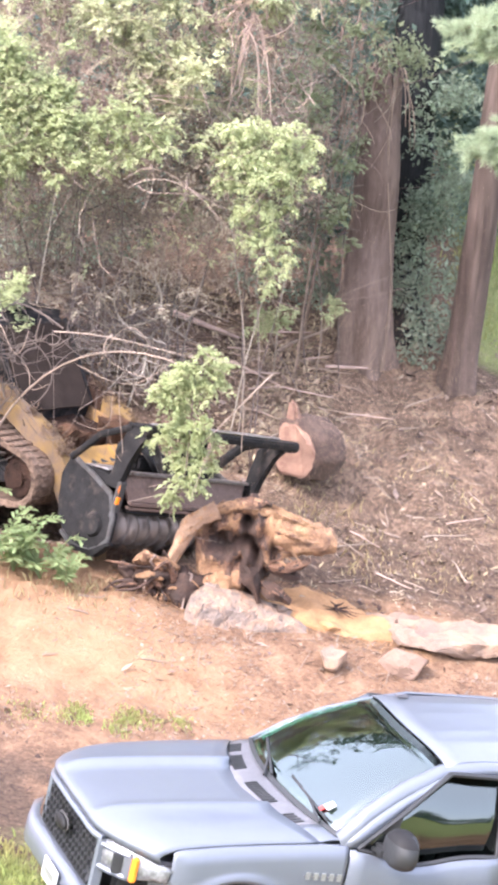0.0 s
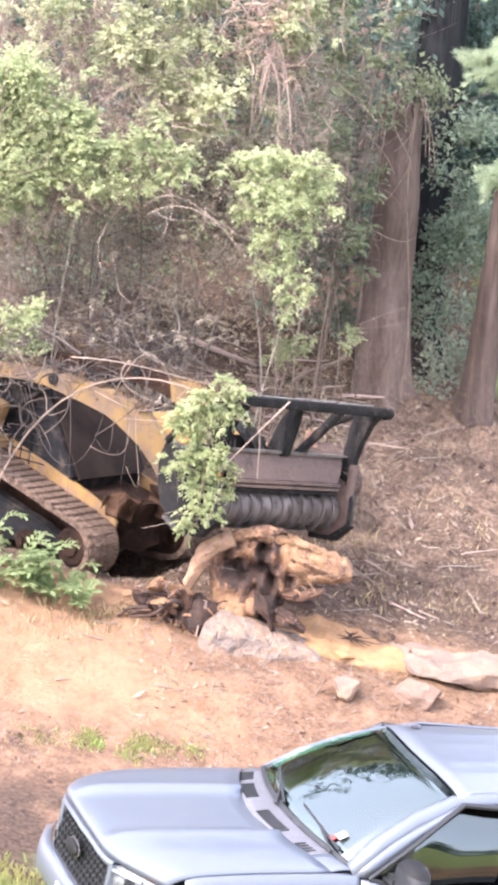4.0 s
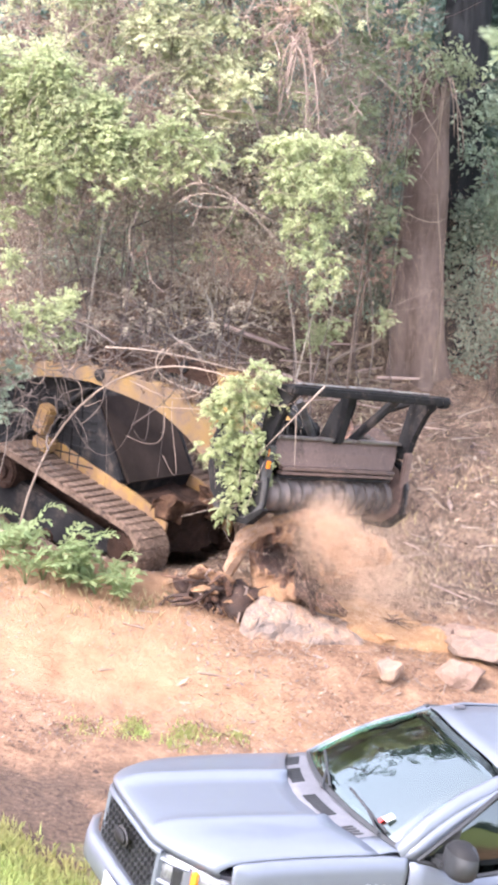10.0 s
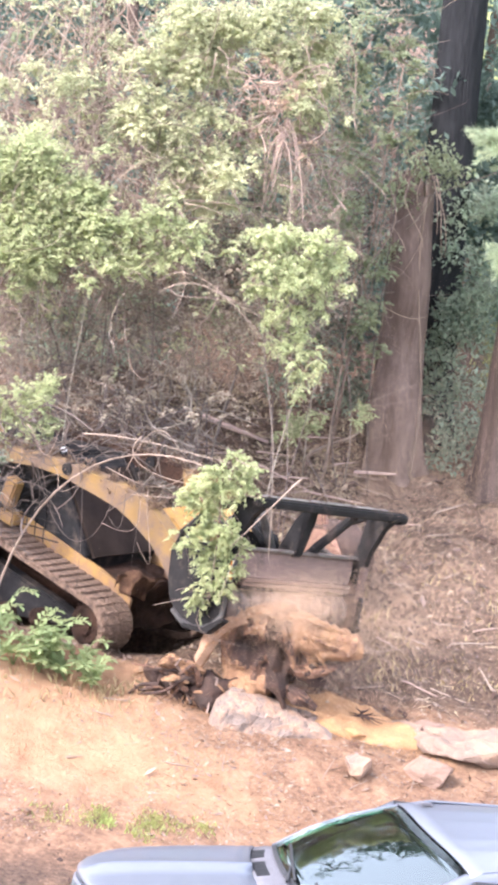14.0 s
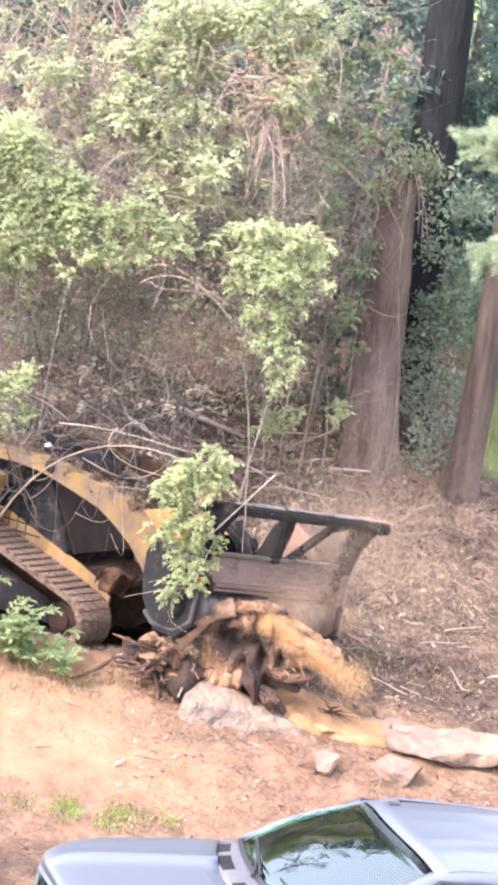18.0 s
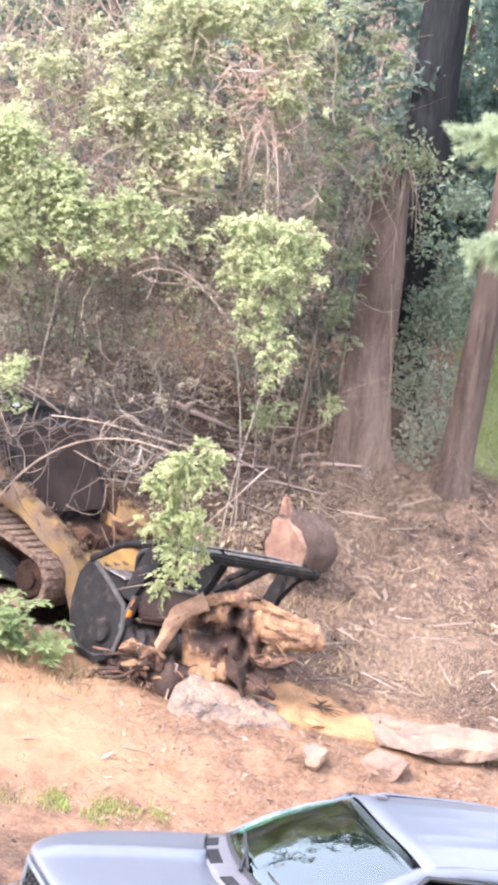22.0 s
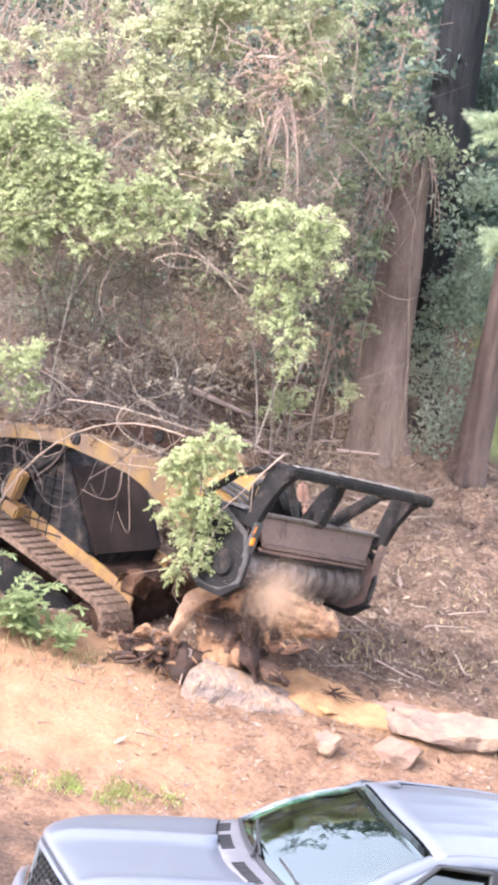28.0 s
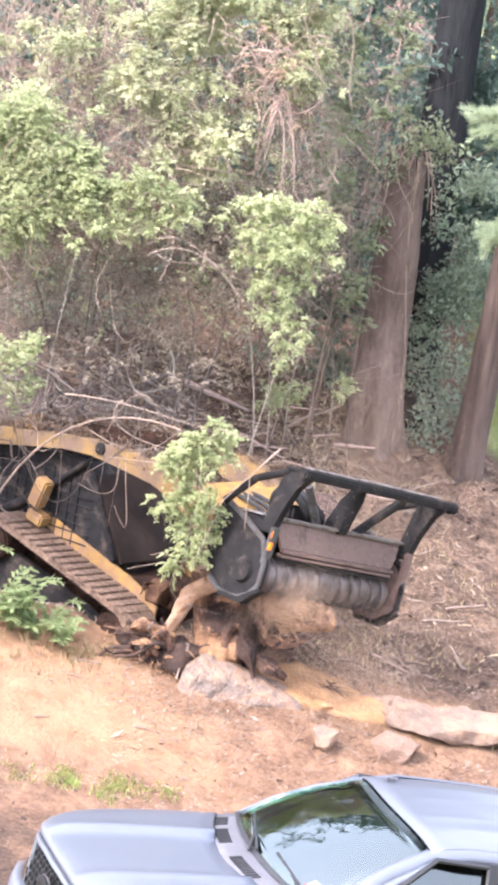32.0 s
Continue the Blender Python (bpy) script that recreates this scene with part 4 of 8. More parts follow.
def build_loader():
    loader = empty("track_loader", "dusty yellow compact track loader with a forestry mulcher head", "track loader")
    # undercarriage
    for s in (-1, 1):
        yc = s * 0.76
        bm = bmesh.new()
        o, i_ = track_outline(0.0), track_outline(-0.055)
        n = len(o)
        for k in range(n):
            k2 = (k + 1) % n
            q = [bm.verts.new((p[0], yc + w, p[1])) for p in (o[k], o[k2], i_[k2], i_[k]) for w in (-0.225, 0.225)]
            for f in ((0, 1, 3, 2), (4, 5, 7, 6), (0, 2, 4, 6), (1, 3, 5, 7)):
                bm.faces.new([q[j] for j in f])
        bmesh.ops.remove_doubles(bm, verts=bm.verts, dist=0.0005)
        track = part("track", bm, TRACK, loader, "mud-caked rubber track")
        # lugs along the belt
        pts = [Vector((p[0], 0, p[1])) for p in o]
        lug = mesh_of("lug", [], [], TRACK)
        lm = add_box(bmesh.new(), (0, 0, 0), (0.088, 0.43, 0.024), bevel=0.008)
        lm.to_mesh(lug)
        lm.free()
        for k in range(n):
            a, b = pts[k], pts[(k + 1) % n]
            m = max(1, int((b - a).length / 0.11))
            for j in range(m):
                p = a.lerp(b, (j + 0.5) / m)
                ang = math.degrees(math.atan2(b.z - a.z, b.x - a.x))
                ob = new("lug", lug)
                ob.parent = track
                ob.matrix_basis = pose(p.x, yc, p.z, 0, -ang, 0) @ Matrix.Translation((0, 0, 0.0 if p.x > 1.45 else -0.009))
        frame_bm = add_prism(bmesh.new(), [(1.40, 0.26), (1.0, 0.46), (-0.05, 0.74), (-0.35, 0.74), (-1.2, 0.30), (-0.95, 0.14)], yc - 0.06, yc + 0.10, 0.02)
        part("track_frame", frame_bm, CAB, loader)
        guard = add_prism(bmesh.new(), [(1.62, 0.38), (1.66, 0.62), (1.55, 0.72), (1.25, 0.83), (0.46, 1.07), (0.05, 1.20), (0.05, 1.06), (1.1, 0.60)], yc - s * 0.243 - 0.018, yc - s * 0.243 + 0.018, 0.006)
        part("track_guard", guard, DIRTY_YELLOW, loader, "chipped yellow guard plate inside the track")
        for cx, cz, r in ((1.45, 0.36, 0.20), (-1.3, 0.27, 0.19), (-0.22, 0.83, 0.18), (0.8, 0.28, 0.1), (0.35, 0.24, 0.1), (-0.1, 0.2, 0.1), (-0.6, 0.17, 0.1)):
            bm = add_cyl(bmesh.new(), (cx, yc - 0.17, cz), (cx, yc + 0.17, cz), r, seg=22, bevel=0.02)
            add_cyl(bm, (cx, yc - 0.2, cz), (cx, yc + 0.2, cz), r * 0.45, seg=14)
            part("sprocket" if cz > 0.5 else "roller", bm, MUD, loader)
    # hull
    bm = add_prism(bmesh.new(), [(-1.55, 0.40), (-1.62, 0.75), (-1.55, 1.0), (0.75, 0.88), (1.36, 0.70), (1.36, 0.30), (0.7, 0.20), (-1.2, 0.20)], -0.50, 0.50, 0.03)
    part("hull", caked(bm, 0.05, 9), MUD, loader, "mud-caked lower hull")
    part("front_step", caked(add_box(bmesh.new(), (1.44, 0, 0.50), (0.16, 0.98, 0.44), (0, 8, 0)), 0.07, 9), MUD, loader)
    for s in (-1, 1):
        part("front_block", caked(add_box(bmesh.new(), (1.54, s * 0.38, 0.74), (0.26, 0.30, 0.20), (0, 12, 0)), 0.10, 9, s * 3.0), CLAY, loader, "mud-caked arm stop block")
    # rear engine cover and arm towers
    bm = add_prism(bmesh.new(), [(-1.72, 0.75), (-1.74, 1.35), (-1.55, 1.55), (-0.82, 1.62), (-0.75, 1.05), (-1.4, 0.72)], -0.56, 0.56, 0.04)
    part("engine_cover", bm, YELLOW, loader)
    for s in (-1, 1):
        bm = add_prism(bmesh.new(), [(-1.70, 0.85), (-1.60, 1.70), (-1.35, 1.86), (-1.08, 1.74), (-0.95, 1.10), (-1.2, 0.85)], s * 0.63 - 0.09, s * 0.63 + 0.09, 0.02)
        part("arm_tower", bm, YELLOW, loader)
        part("support_block", add_box(bmesh.new(), (0.10, s * 0.70, 1.40), (0.16, 0.14, 0.30), (0, 18, 0), 0.02), DIRTY_YELLOW, loader)
        part("support_foot", add_box(bmesh.new(), (0.08, s * 0.66, 1.14), (0.22, 0.16, 0.12), (0, 14, 0), 0.02), DIRTY_YELLOW, loader)
        bm = bmesh.new()
        for k in range(6):
            add_box(bm, (-1.745, -0.35 + k * 0.14, 1.12), (0.02, 0.08, 0.34), bevel=0.005)
        if s == 1:
            part("rear_grille", bm, STEEL, loader)
        else:
            bm.free()
    # cab
    cab = part("cab", add_prism(bmesh.new(), [(-0.82, 0.9), (-0.80, 1.74), (-0.68, 1.80), (0.45, 1.80), (0.56, 1.73), (1.06, 0.92), (1.0, 0.75), (-0.7, 0.80)], -0.52, 0.52, 0.03), CAB, loader, "black cab with mesh side guard")
    bm = bmesh.new()
    for s in (-1, 1):
        for k in range(10):
            x = -0.5 + k * 0.12
            add_box(bm, (x - 0.14, s * 0.532, 1.30), (0.014, 0.012, 0.72))
        for k in range(8):
            add_box(bm, (0.0, s * 0.536, 0.98 + k * 0.092), (1.3, 0.012, 0.014))
    part("side_mesh", bm, CAB, cab)
    for s in (-1, 1):
        bm = bmesh.new()
        add_box(bm, (-0.75, s * 0.532, 1.30), (0.06, 0.05, 0.84), bevel=0.01)
        add_box(bm, (0.80, s * 0.532, 1.32), (0.06, 0.05, 0.92), (0, -30, 0), 0.01)
        add_box(bm, (-0.10, s * 0.532, 1.77), (1.2, 0.05, 0.07), bevel=0.01)
        part("cab_post", bm, CAB, cab)
    door = part("front_screen", add_prism(bmesh.new(), [(0.61, 1.69), (1.10, 0.92), (1.07, 0.90), (0.58, 1.67)], -0.48, 0.48), SCREEN, cab, "dusty brown front screen")
    part("roof_panel", add_box(bmesh.new(), (-0.12, 0, 1.82), (1.1, 0.86, 0.05), bevel=0.02), CAB, cab)
    part("work_light", add_box(bmesh.new(), (0.40, -0.33, 1.86), (0.06, 0.08, 0.06), bevel=0.02), PALE, cab)
    part("beacon_bar", add_box(bmesh.new(), (-0.55, 0, 1.86), (0.08, 0.4, 0.06), bevel=0.02), PLASTIC, cab)

    # lift arms: one part, pivoting at the towers (space: pivot at origin)
    arms = part("lift_arms", bmesh.new(), YELLOW, loader, "yellow lift arms with a knee at the front")
    px, pz = PIN[0] - ARM_PIVOT[0], PIN[1] - ARM_PIVOT[1]
    for s in (-1, 1):
        top = [(-0.14, -0.16), (-0.16, 0.06), (0.25, 0.14), (1.9, 0.14), (2.25, 0.105), (2.95, 0.0), (3.2, -0.055), (3.42, -0.19), (3.68, -0.40), (px + 0.04, pz + 0.36), (px + 0.13, pz + 0.1), (px + 0.12, pz - 0.05), (px - 0.08, pz - 0.12), (px - 0.28, pz + 0.12), (3.60, -0.66), (3.42, -0.48), (3.12, -0.31), (2.95, -0.23), (2.62, -0.14), (2.15, -0.03), (1.8, 0.0), (0.3, -0.04)]
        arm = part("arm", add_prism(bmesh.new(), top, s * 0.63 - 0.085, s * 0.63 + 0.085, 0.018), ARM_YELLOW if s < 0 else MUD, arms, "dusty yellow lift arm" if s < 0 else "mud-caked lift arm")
        if s > 0:
            knee = [(2.7, 0.045), (2.95, 0.005), (3.2, -0.05), (3.42, -0.185), (3.68, -0.39), (px + 0.05, pz + 0.37), (px - 0.1, pz + 0.3), (3.58, -0.66), (3.42, -0.50), (3.1, -0.32), (2.75, -0.20)]
            part("knee_plate", add_prism(bmesh.new(), knee, 0.63 - 0.095, 0.63 + 0.095, 0.012), ARM_YELLOW, arm, "scraped yellow knee of the arm")
        for x, z in ((0.0, 0.0), (2.28, 0.045), (px - 0.02, pz + 0.05)):
            bm = add_cyl(bmesh.new(), (x, s * 0.63 - 0.105, z), (x, s * 0.63 + 0.105, z), 0.06, seg=18)
            PARTS.setdefault("bosses", []).append(part("pin_boss", bm, STEEL, arms))
        bm = bmesh.new()
        add_cyl(bm, (0.55, s * 0.57, -0.85), (1.35, s * 0.57, -0.5), 0.05, seg=14)
        add_cyl(bm, (1.35, s * 0.57, -0.5), (2.1, s * 0.57, -0.05), 0.028, seg=12)
        part("lift_cylinder", bm, STEEL, arms)
        bm = bmesh.new()
        add_cyl(bm, (3.2, s * 0.42, -0.5), (3.55, s * 0.42, -0.62), 0.045, seg=14)
        add_cyl(bm, (3.55, s * 0.42, -0.62), (px + 0.05, s * 0.42, pz + 0.30), 0.025, seg=12)
        part("tilt_cylinder", bm, WORN, arms)
    caught = [(0.3 + 0.28 * k, y, 0.15 - (0.0 if k < 7 else 0.05 * (k - 6)), 0.09) for k in range(12) for y in (-0.64, 0.63)]
    litter_part = part("caught_litter", leaves_mesh("caught_litter", caught, 6500, 0.036, DEAD_LEAF, 77, 6, 0.06), DEAD_LEAF, arms, "dead leaves and twigs caught on the arms")
    tagged(litter_part, "dead leaves and twigs caught on the arms", kind="stuff")
    part("cross_tube", add_box(bmesh.new(), (3.30, 0, -0.36), (0.28, 1.22, 0.24), (0, 24, 0), 0.03), YELLOW, arms)
    part("cross_plate", add_box(bmesh.new(), (3.62, 0, -0.36), (0.34, 1.10, 0.05), (0, 40, 0), 0.015), YELLOW, arms, "yellow cover plate between the arms")
    for k in range(3):
        path = bezier((3.2, -0.2 + k * 0.12, -0.4), (3.4, -0.25 + k * 0.15, -0.15), (3.85, -0.1 + k * 0.12, -0.3), (4.1, -0.1 + k * 0.1, -0.65), 12)
        v, f = tube_data(path, [0.022] * 13, 8)
        part("hose", mesh_of("hose", v, f, RUBBER, True), RUBBER, arms)

    # mulcher head, pinned at the arm tips (space: pin at origin)
    head = part("mulcher_head", bmesh.new(), STEEL, loader, "black steel forestry mulcher head")
    W = 0.97
    part("back_plate", add_prism(bmesh.new(), [(0.02, -0.18), (0.0, 0.52), (0.06, 0.52), (0.10, -0.18)], -W, W, 0.01), STEEL, head)
    part("top_housing", add_prism(bmesh.new(), [(0.0, 0.46), (0.02, 0.56), (0.42, 0.54), (0.57, 0.49), (0.52, 0.44), (0.3, 0.40)], -W, W, 0.012), STEEL, head)
    # deflector: a plate that narrows downwards, stepped ribs under it
    bm = sheet([[(0.575 + 0.05 * k + dx, y * (0.90 - 0.11 * k), 0.545 - 0.25 * k) for y in np.linspace(-1, 1, 9)] for dx, k in ((0.0, 0.0), (0.012, 0.5), (0.0, 1.0))], 0.03)
    part("shield", bm, RUST, head, "rusty brown deflector plate")
    for k, (x, z, d) in enumerate(((0.635, 0.272, 0.034), (0.615, 0.228, 0.03), (0.585, 0.19, 0.03))):
        part("shield_rib", add_box(bmesh.new(), (x, 0, z), (0.07, 1.58, d), (0, 12, 0), 0.008), RUST if k < 2 else STEEL, head)
    part("shield_lip", add_box(bmesh.new(), (0.585, 0.0, 0.556), (0.085, 1.84, 0.026), (0, 8, 0), 0.008), RING, head, "scuffed bright lip of the deflector")
    side = [(-0.02, 0.62), (0.10, 0.60), (0.36, 0.47), (0.60, 0.33), (0.665, 0.12), (0.64, -0.10), (0.54, -0.19), (0.42, -0.235), (0.28, -0.235), (0.14, -0.19), (0.02, -0.10), (-0.07, 0.03), (-0.11, 0.20), (-0.11, 0.45)]
    for s in (-1, 1):
        plate = part("side_plate", add_prism(bmesh.new(), side, s * W - 0.02, s * W + 0.02, 0.006), STEEL, head, "black side plate with a rounded foot")
        # worn band round the front and foot of the plate
        band = side[1:11]
        bm = bmesh.new()
        for (x0, z0), (x1, z1) in zip(band, band[1:]):
            a, b = Vector((x0, s * (W + 0.028), z0)), Vector((x1, s * (W + 0.028), z1))
            add_box(bm, (a + b) / 2 - Vector((0.018, 0, -0.01)), ((b - a).length + 0.015, 0.03, 0.05), (0, -math.degrees(math.atan2(z1 - z0, x1 - x0)), 0), 0.008)
        part("plate_rim", bm, BAND, plate, "scuffed grey rim band")
        part("cheek_liner", add_prism(bmesh.new(), [(x * 0.92 + 0.03, z * 0.92) for x, z in side[2:12]], s * (W - 0.032) - 0.006, s * (W - 0.032) + 0.006), RUST, plate, "rusty inner face of the plate")
        part("skid_shoe", add_prism(bmesh.new(), [(0.16, -0.19), (0.42, -0.225), (0.62, -0.11), (0.67, -0.13), (0.46, -0.275), (0.14, -0.24)], s * W - 0.05, s * W + 0.05, 0.008), STEEL, head)
        part("bearing_cap", add_cyl(bmesh.new(), (0.40, s * (W + 0.02), 0.03), (0.40, s * (W + 0.06), 0.03), 0.12, 0.10, 20), STEEL, plate)
        # broad post and slim stay that carry the push bar
        post = [(0.50, 0.42), (0.66, 0.40), (0.74, 0.66), (0.86, 0.86), (1.00, 0.95), (1.00, 1.02), (0.70, 1.02), (0.64, 0.90), (0.58, 0.66)]
        part("frame_post", add_prism(bmesh.new(), post, s * 0.97 - 0.04, s * 0.97 + 0.04, 0.012), STEEL, head, "broad black gusset post")
        bm = add_cyl(bmesh.new(), (0.74, s * 0.99, 1.0), (0.34, s * 0.99, 0.88), 0.036, seg=8)
        add_cyl(bm, (0.34, s * 0.99, 0.88), (0.0, s * 0.99, 0.62), 0.036, seg=8)
        part("frame_stay", bm, STEEL, head)
        part("frame_foot", add_box(bmesh.new(), (0.645, s * 0.965, 0.30), (0.05, 0.10, 0.36), (0, 10, 0), 0.012), BAND if s < 0 else RUST, head)
        if s < 0:
            part("reflector", add_box(bmesh.new(), (0.672, s * 0.985, 0.40), (0.02, 0.045, 0.075), (0, 12, 0), 0.004), AMBER, head)
            part("reflector", add_box(bmesh.new(), (0.662, s * 0.985, 0.29), (0.02, 0.045, 0.075), (0, 12, 0), 0.004), AMBER, head)
    # push bar: a deep folded channel with scuffed top strips
    part("push_bar", add_box(bmesh.new(), (0.945, 0.02, 0.995), (0.12, 2.20, 0.08), (0, 14, 0), 0.018), STEEL, head, "black push bar")
    part("bar_cap", add_cyl(bmesh.new(), (0.945, 1.06, 0.985), (0.945, 1.15, 0.985), 0.062, 0.055, 16), STEEL, head)
    part("deck_plate", add_box(bmesh.new(), (0.80, -0.62, 1.018), (0.22, 0.82, 0.03), (0, 6, 0), 0.01), STEEL, head)
    part("rear_rail", add_box(bmesh.new(), (0.73, 0.16, 1.025), (0.045, 1.75, 0.04), (0, 8, -2.5), 0.01), STEEL, head)
    for k, (x, y, l, turn) in enumerate(((0.915, -0.62, 0.66, 1.5), (0.93, 0.06, 0.58, -1.0), (0.915, 0.66, 0.50, 1.0), (0.735, -0.22, 0.60, -2.5), (0.725, 0.46, 0.70, -2.5))):
        part("worn_strip", add_box(bmesh.new(), (x, y, 1.054 + 0.004 * (k % 2)), (0.06 if k < 3 else 0.035, l, 0.012), (0, 8, turn), 0.004), WORN, head, "scuffed bright top strip")
    part("worn_patch", add_box(bmesh.new(), (0.28, -0.76, 0.568), (0.30, 0.32, 0.016), (0, 3, 0), 0.004), WORN, head, "scuffed pale steel patch")
    # centre bracket with its wide foot, one strut on each side
    part("bracket", add_prism(bmesh.new(), [(0.36, 0.52), (0.64, 0.52), (0.74, 0.86), (0.80, 0.98), (0.68, 0.98), (0.58, 0.86)], -0.06, 0.05, 0.015), STEEL, head, "tapered black centre bracket")
    part("strut", add_cyl(bmesh.new(), (0.52, 0.26, 0.54), (0.90, 0.46, 0.97), 0.045, seg=8), STEEL, head)
    part("strut", add_cyl(bmesh.new(), (0.46, -0.18, 0.54), (0.52, -0.48, 0.90), 0.04, seg=8), BAND, head, "grey worn strut")
    part("motor_box", add_box(bmesh.new(), (0.14, -0.1, 0.63), (0.24, 0.5, 0.16), bevel=0.03), STEEL, head)
    for k in range(3):
        path = bezier((0.08, -0.42 + k * 0.1, 0.60), (0.12, -0.62 + k * 0.1, 0.92), (0.42, -0.5 + k * 0.1, 0.90), (0.36, -0.2 + k * 0.1, 0.58), 12)
        v, f = tube_data(path, [0.03] * 13, 8)
        part("hose", mesh_of("hose", v, f, RUBBER, True), RUBBER, head, "black hydraulic hose")
    # drum with helical teeth (space: axis through the origin, along y)
    drum = part("drum", add_cyl(bmesh.new(), (0, -0.84, 0), (0, 0.84, 0), 0.15, seg=28), DRUM, head, "steel drum with carbide teeth", True)
    tooth = bpy.data.meshes.new("tooth")
    tm = add_box(bmesh.new(), (0, 0, 0.03), (0.07, 0.055, 0.09), bevel=0.008, taper=(0.6, 0.8))
    tm.to_mesh(tooth)
    tm.free()
    tooth.materials.append(TOOTH)
    for k in range(60):
        a = k * 137.5 % 360
        ob = new("tooth", tooth)
        ob.parent = drum
        ob.matrix_basis = pose(0, -0.80 + k * 0.0271, 0, 0, a, 0) @ Matrix.Translation((0, 0, 0.145))
    # pale rings that the teeth run along
    ring = bpy.data.meshes.new("wear_ring")
    tm = add_cyl(bmesh.new(), (0, -0.012, 0), (0, 0.012, 0), 0.172, seg=24, bevel=0.006)
    tm.to_mesh(ring)
    tm.free()
    ring.materials.append(RING)
    for k in range(11):
        ob = new("wear_ring", ring)
        ob.parent = drum
        ob.matrix_basis = pose(0, -0.75 + k * 0.15, 0, 0, 0, 5)
    drum.matrix_basis = pose(0.46, 0, 0.03)
    PARTS.update(loader=loader, arms=arms, head=head, drum=drum)


build_loader()

# seconds, then the head's pin: x, y, z, heading, nose-down pitch, bank
HEAD_ROWS = (
    (0, -1.07, 23.63, 0.61, -40.18, -6.76, -14.16), (1, -1.33, 23.68, 0.61, -45.4, -5.22, -13.32), (2, -0.79, 23.49, 0.75, -43.62, -9.54, -10.05), (2.5, -0.61, 23.45, 1.03, -41.67, -9.01, -9.91), (4.5, -0.05, 23.3, 1.19, -37.88, -17.89, -12.71),
    (5, 0.13, 23.23, 1.2, -36.43, -21.36, -13.17), (6, -0.04, 23.22, 1.28, -36.78, -14.09, -12.74), (7, 0.25, 23.19, 1.51, -36.51, -23.26, -11.75), (8, 0.25, 23.1, 1.4, -38.73, -19.58, -11.85), (9, 0.09, 23.21, 1.21, -36.69, -18.65, -13.04),
    (10, -0.12, 23.27, 1.26, -41.73, -10.77, -12.35), (11, -0.27, 23.34, 1.29, -37.47, -3.36, -13.39), (12, -0.12, 23.28, 1.37, -38.25, -9.47, -13.15), (13, -0.14, 23.31, 1.22, -38.33, -8.95, -13.66), (14, -0.27, 23.36, 1.03, -39.56, -9.74, -13.17),
    (15, -0.58, 23.48, 0.86, -40.67, 2.62, -11.34), (15.5, -0.61, 23.48, 0.83, -40.9, 2.24, -11.36), (17.5, -0.28, 23.35, 0.91, -42.33, -6.24, -11.18), (18, -0.21, 23.33, 0.95, -43.56, -8.61, -12.21), (19, -0.11, 23.24, 1.03, -45.33, -7.9, -11.98),
    (20, -0.16, 23.31, 0.87, -43.21, -11.52, -12.28), (21, -0.49, 23.46, 0.64, -40.62, 0.32, -10.81), (22, -0.84, 23.62, 0.48, -42.62, 0.77, -14.54), (23, -0.87, 23.6, 1.01, -43.64, -5.72, -13.52), (23.5, -0.58, 23.47, 1.3, -43.01, -12.16, -12.22),
    (24, -0.29, 23.31, 1.48, -42.89, -15.6, -10.92), (25, 0.11, 23.18, 1.46, -41.37, -14.61, -11.81), (25.5, 0.21, 23.12, 1.24, -40.31, -8.67, -12.31), (27.5, 0.15, 23.11, 1.06, -39.66, -5.87, -14.03), (28, 0.08, 23.16, 1.24, -39.7, -5.13, -14.83),
    (29, 0.16, 23.13, 1.49, -40.68, -8.84, -13.02), (30, 0.43, 23.17, 1.36, -40.21, -6.38, -13.9), (31, 0.38, 22.99, 1.24, -43.17, -6.49, -15.16), (32, 0.36, 23, 1.17, -42.77, -8.48, -14.99),
)


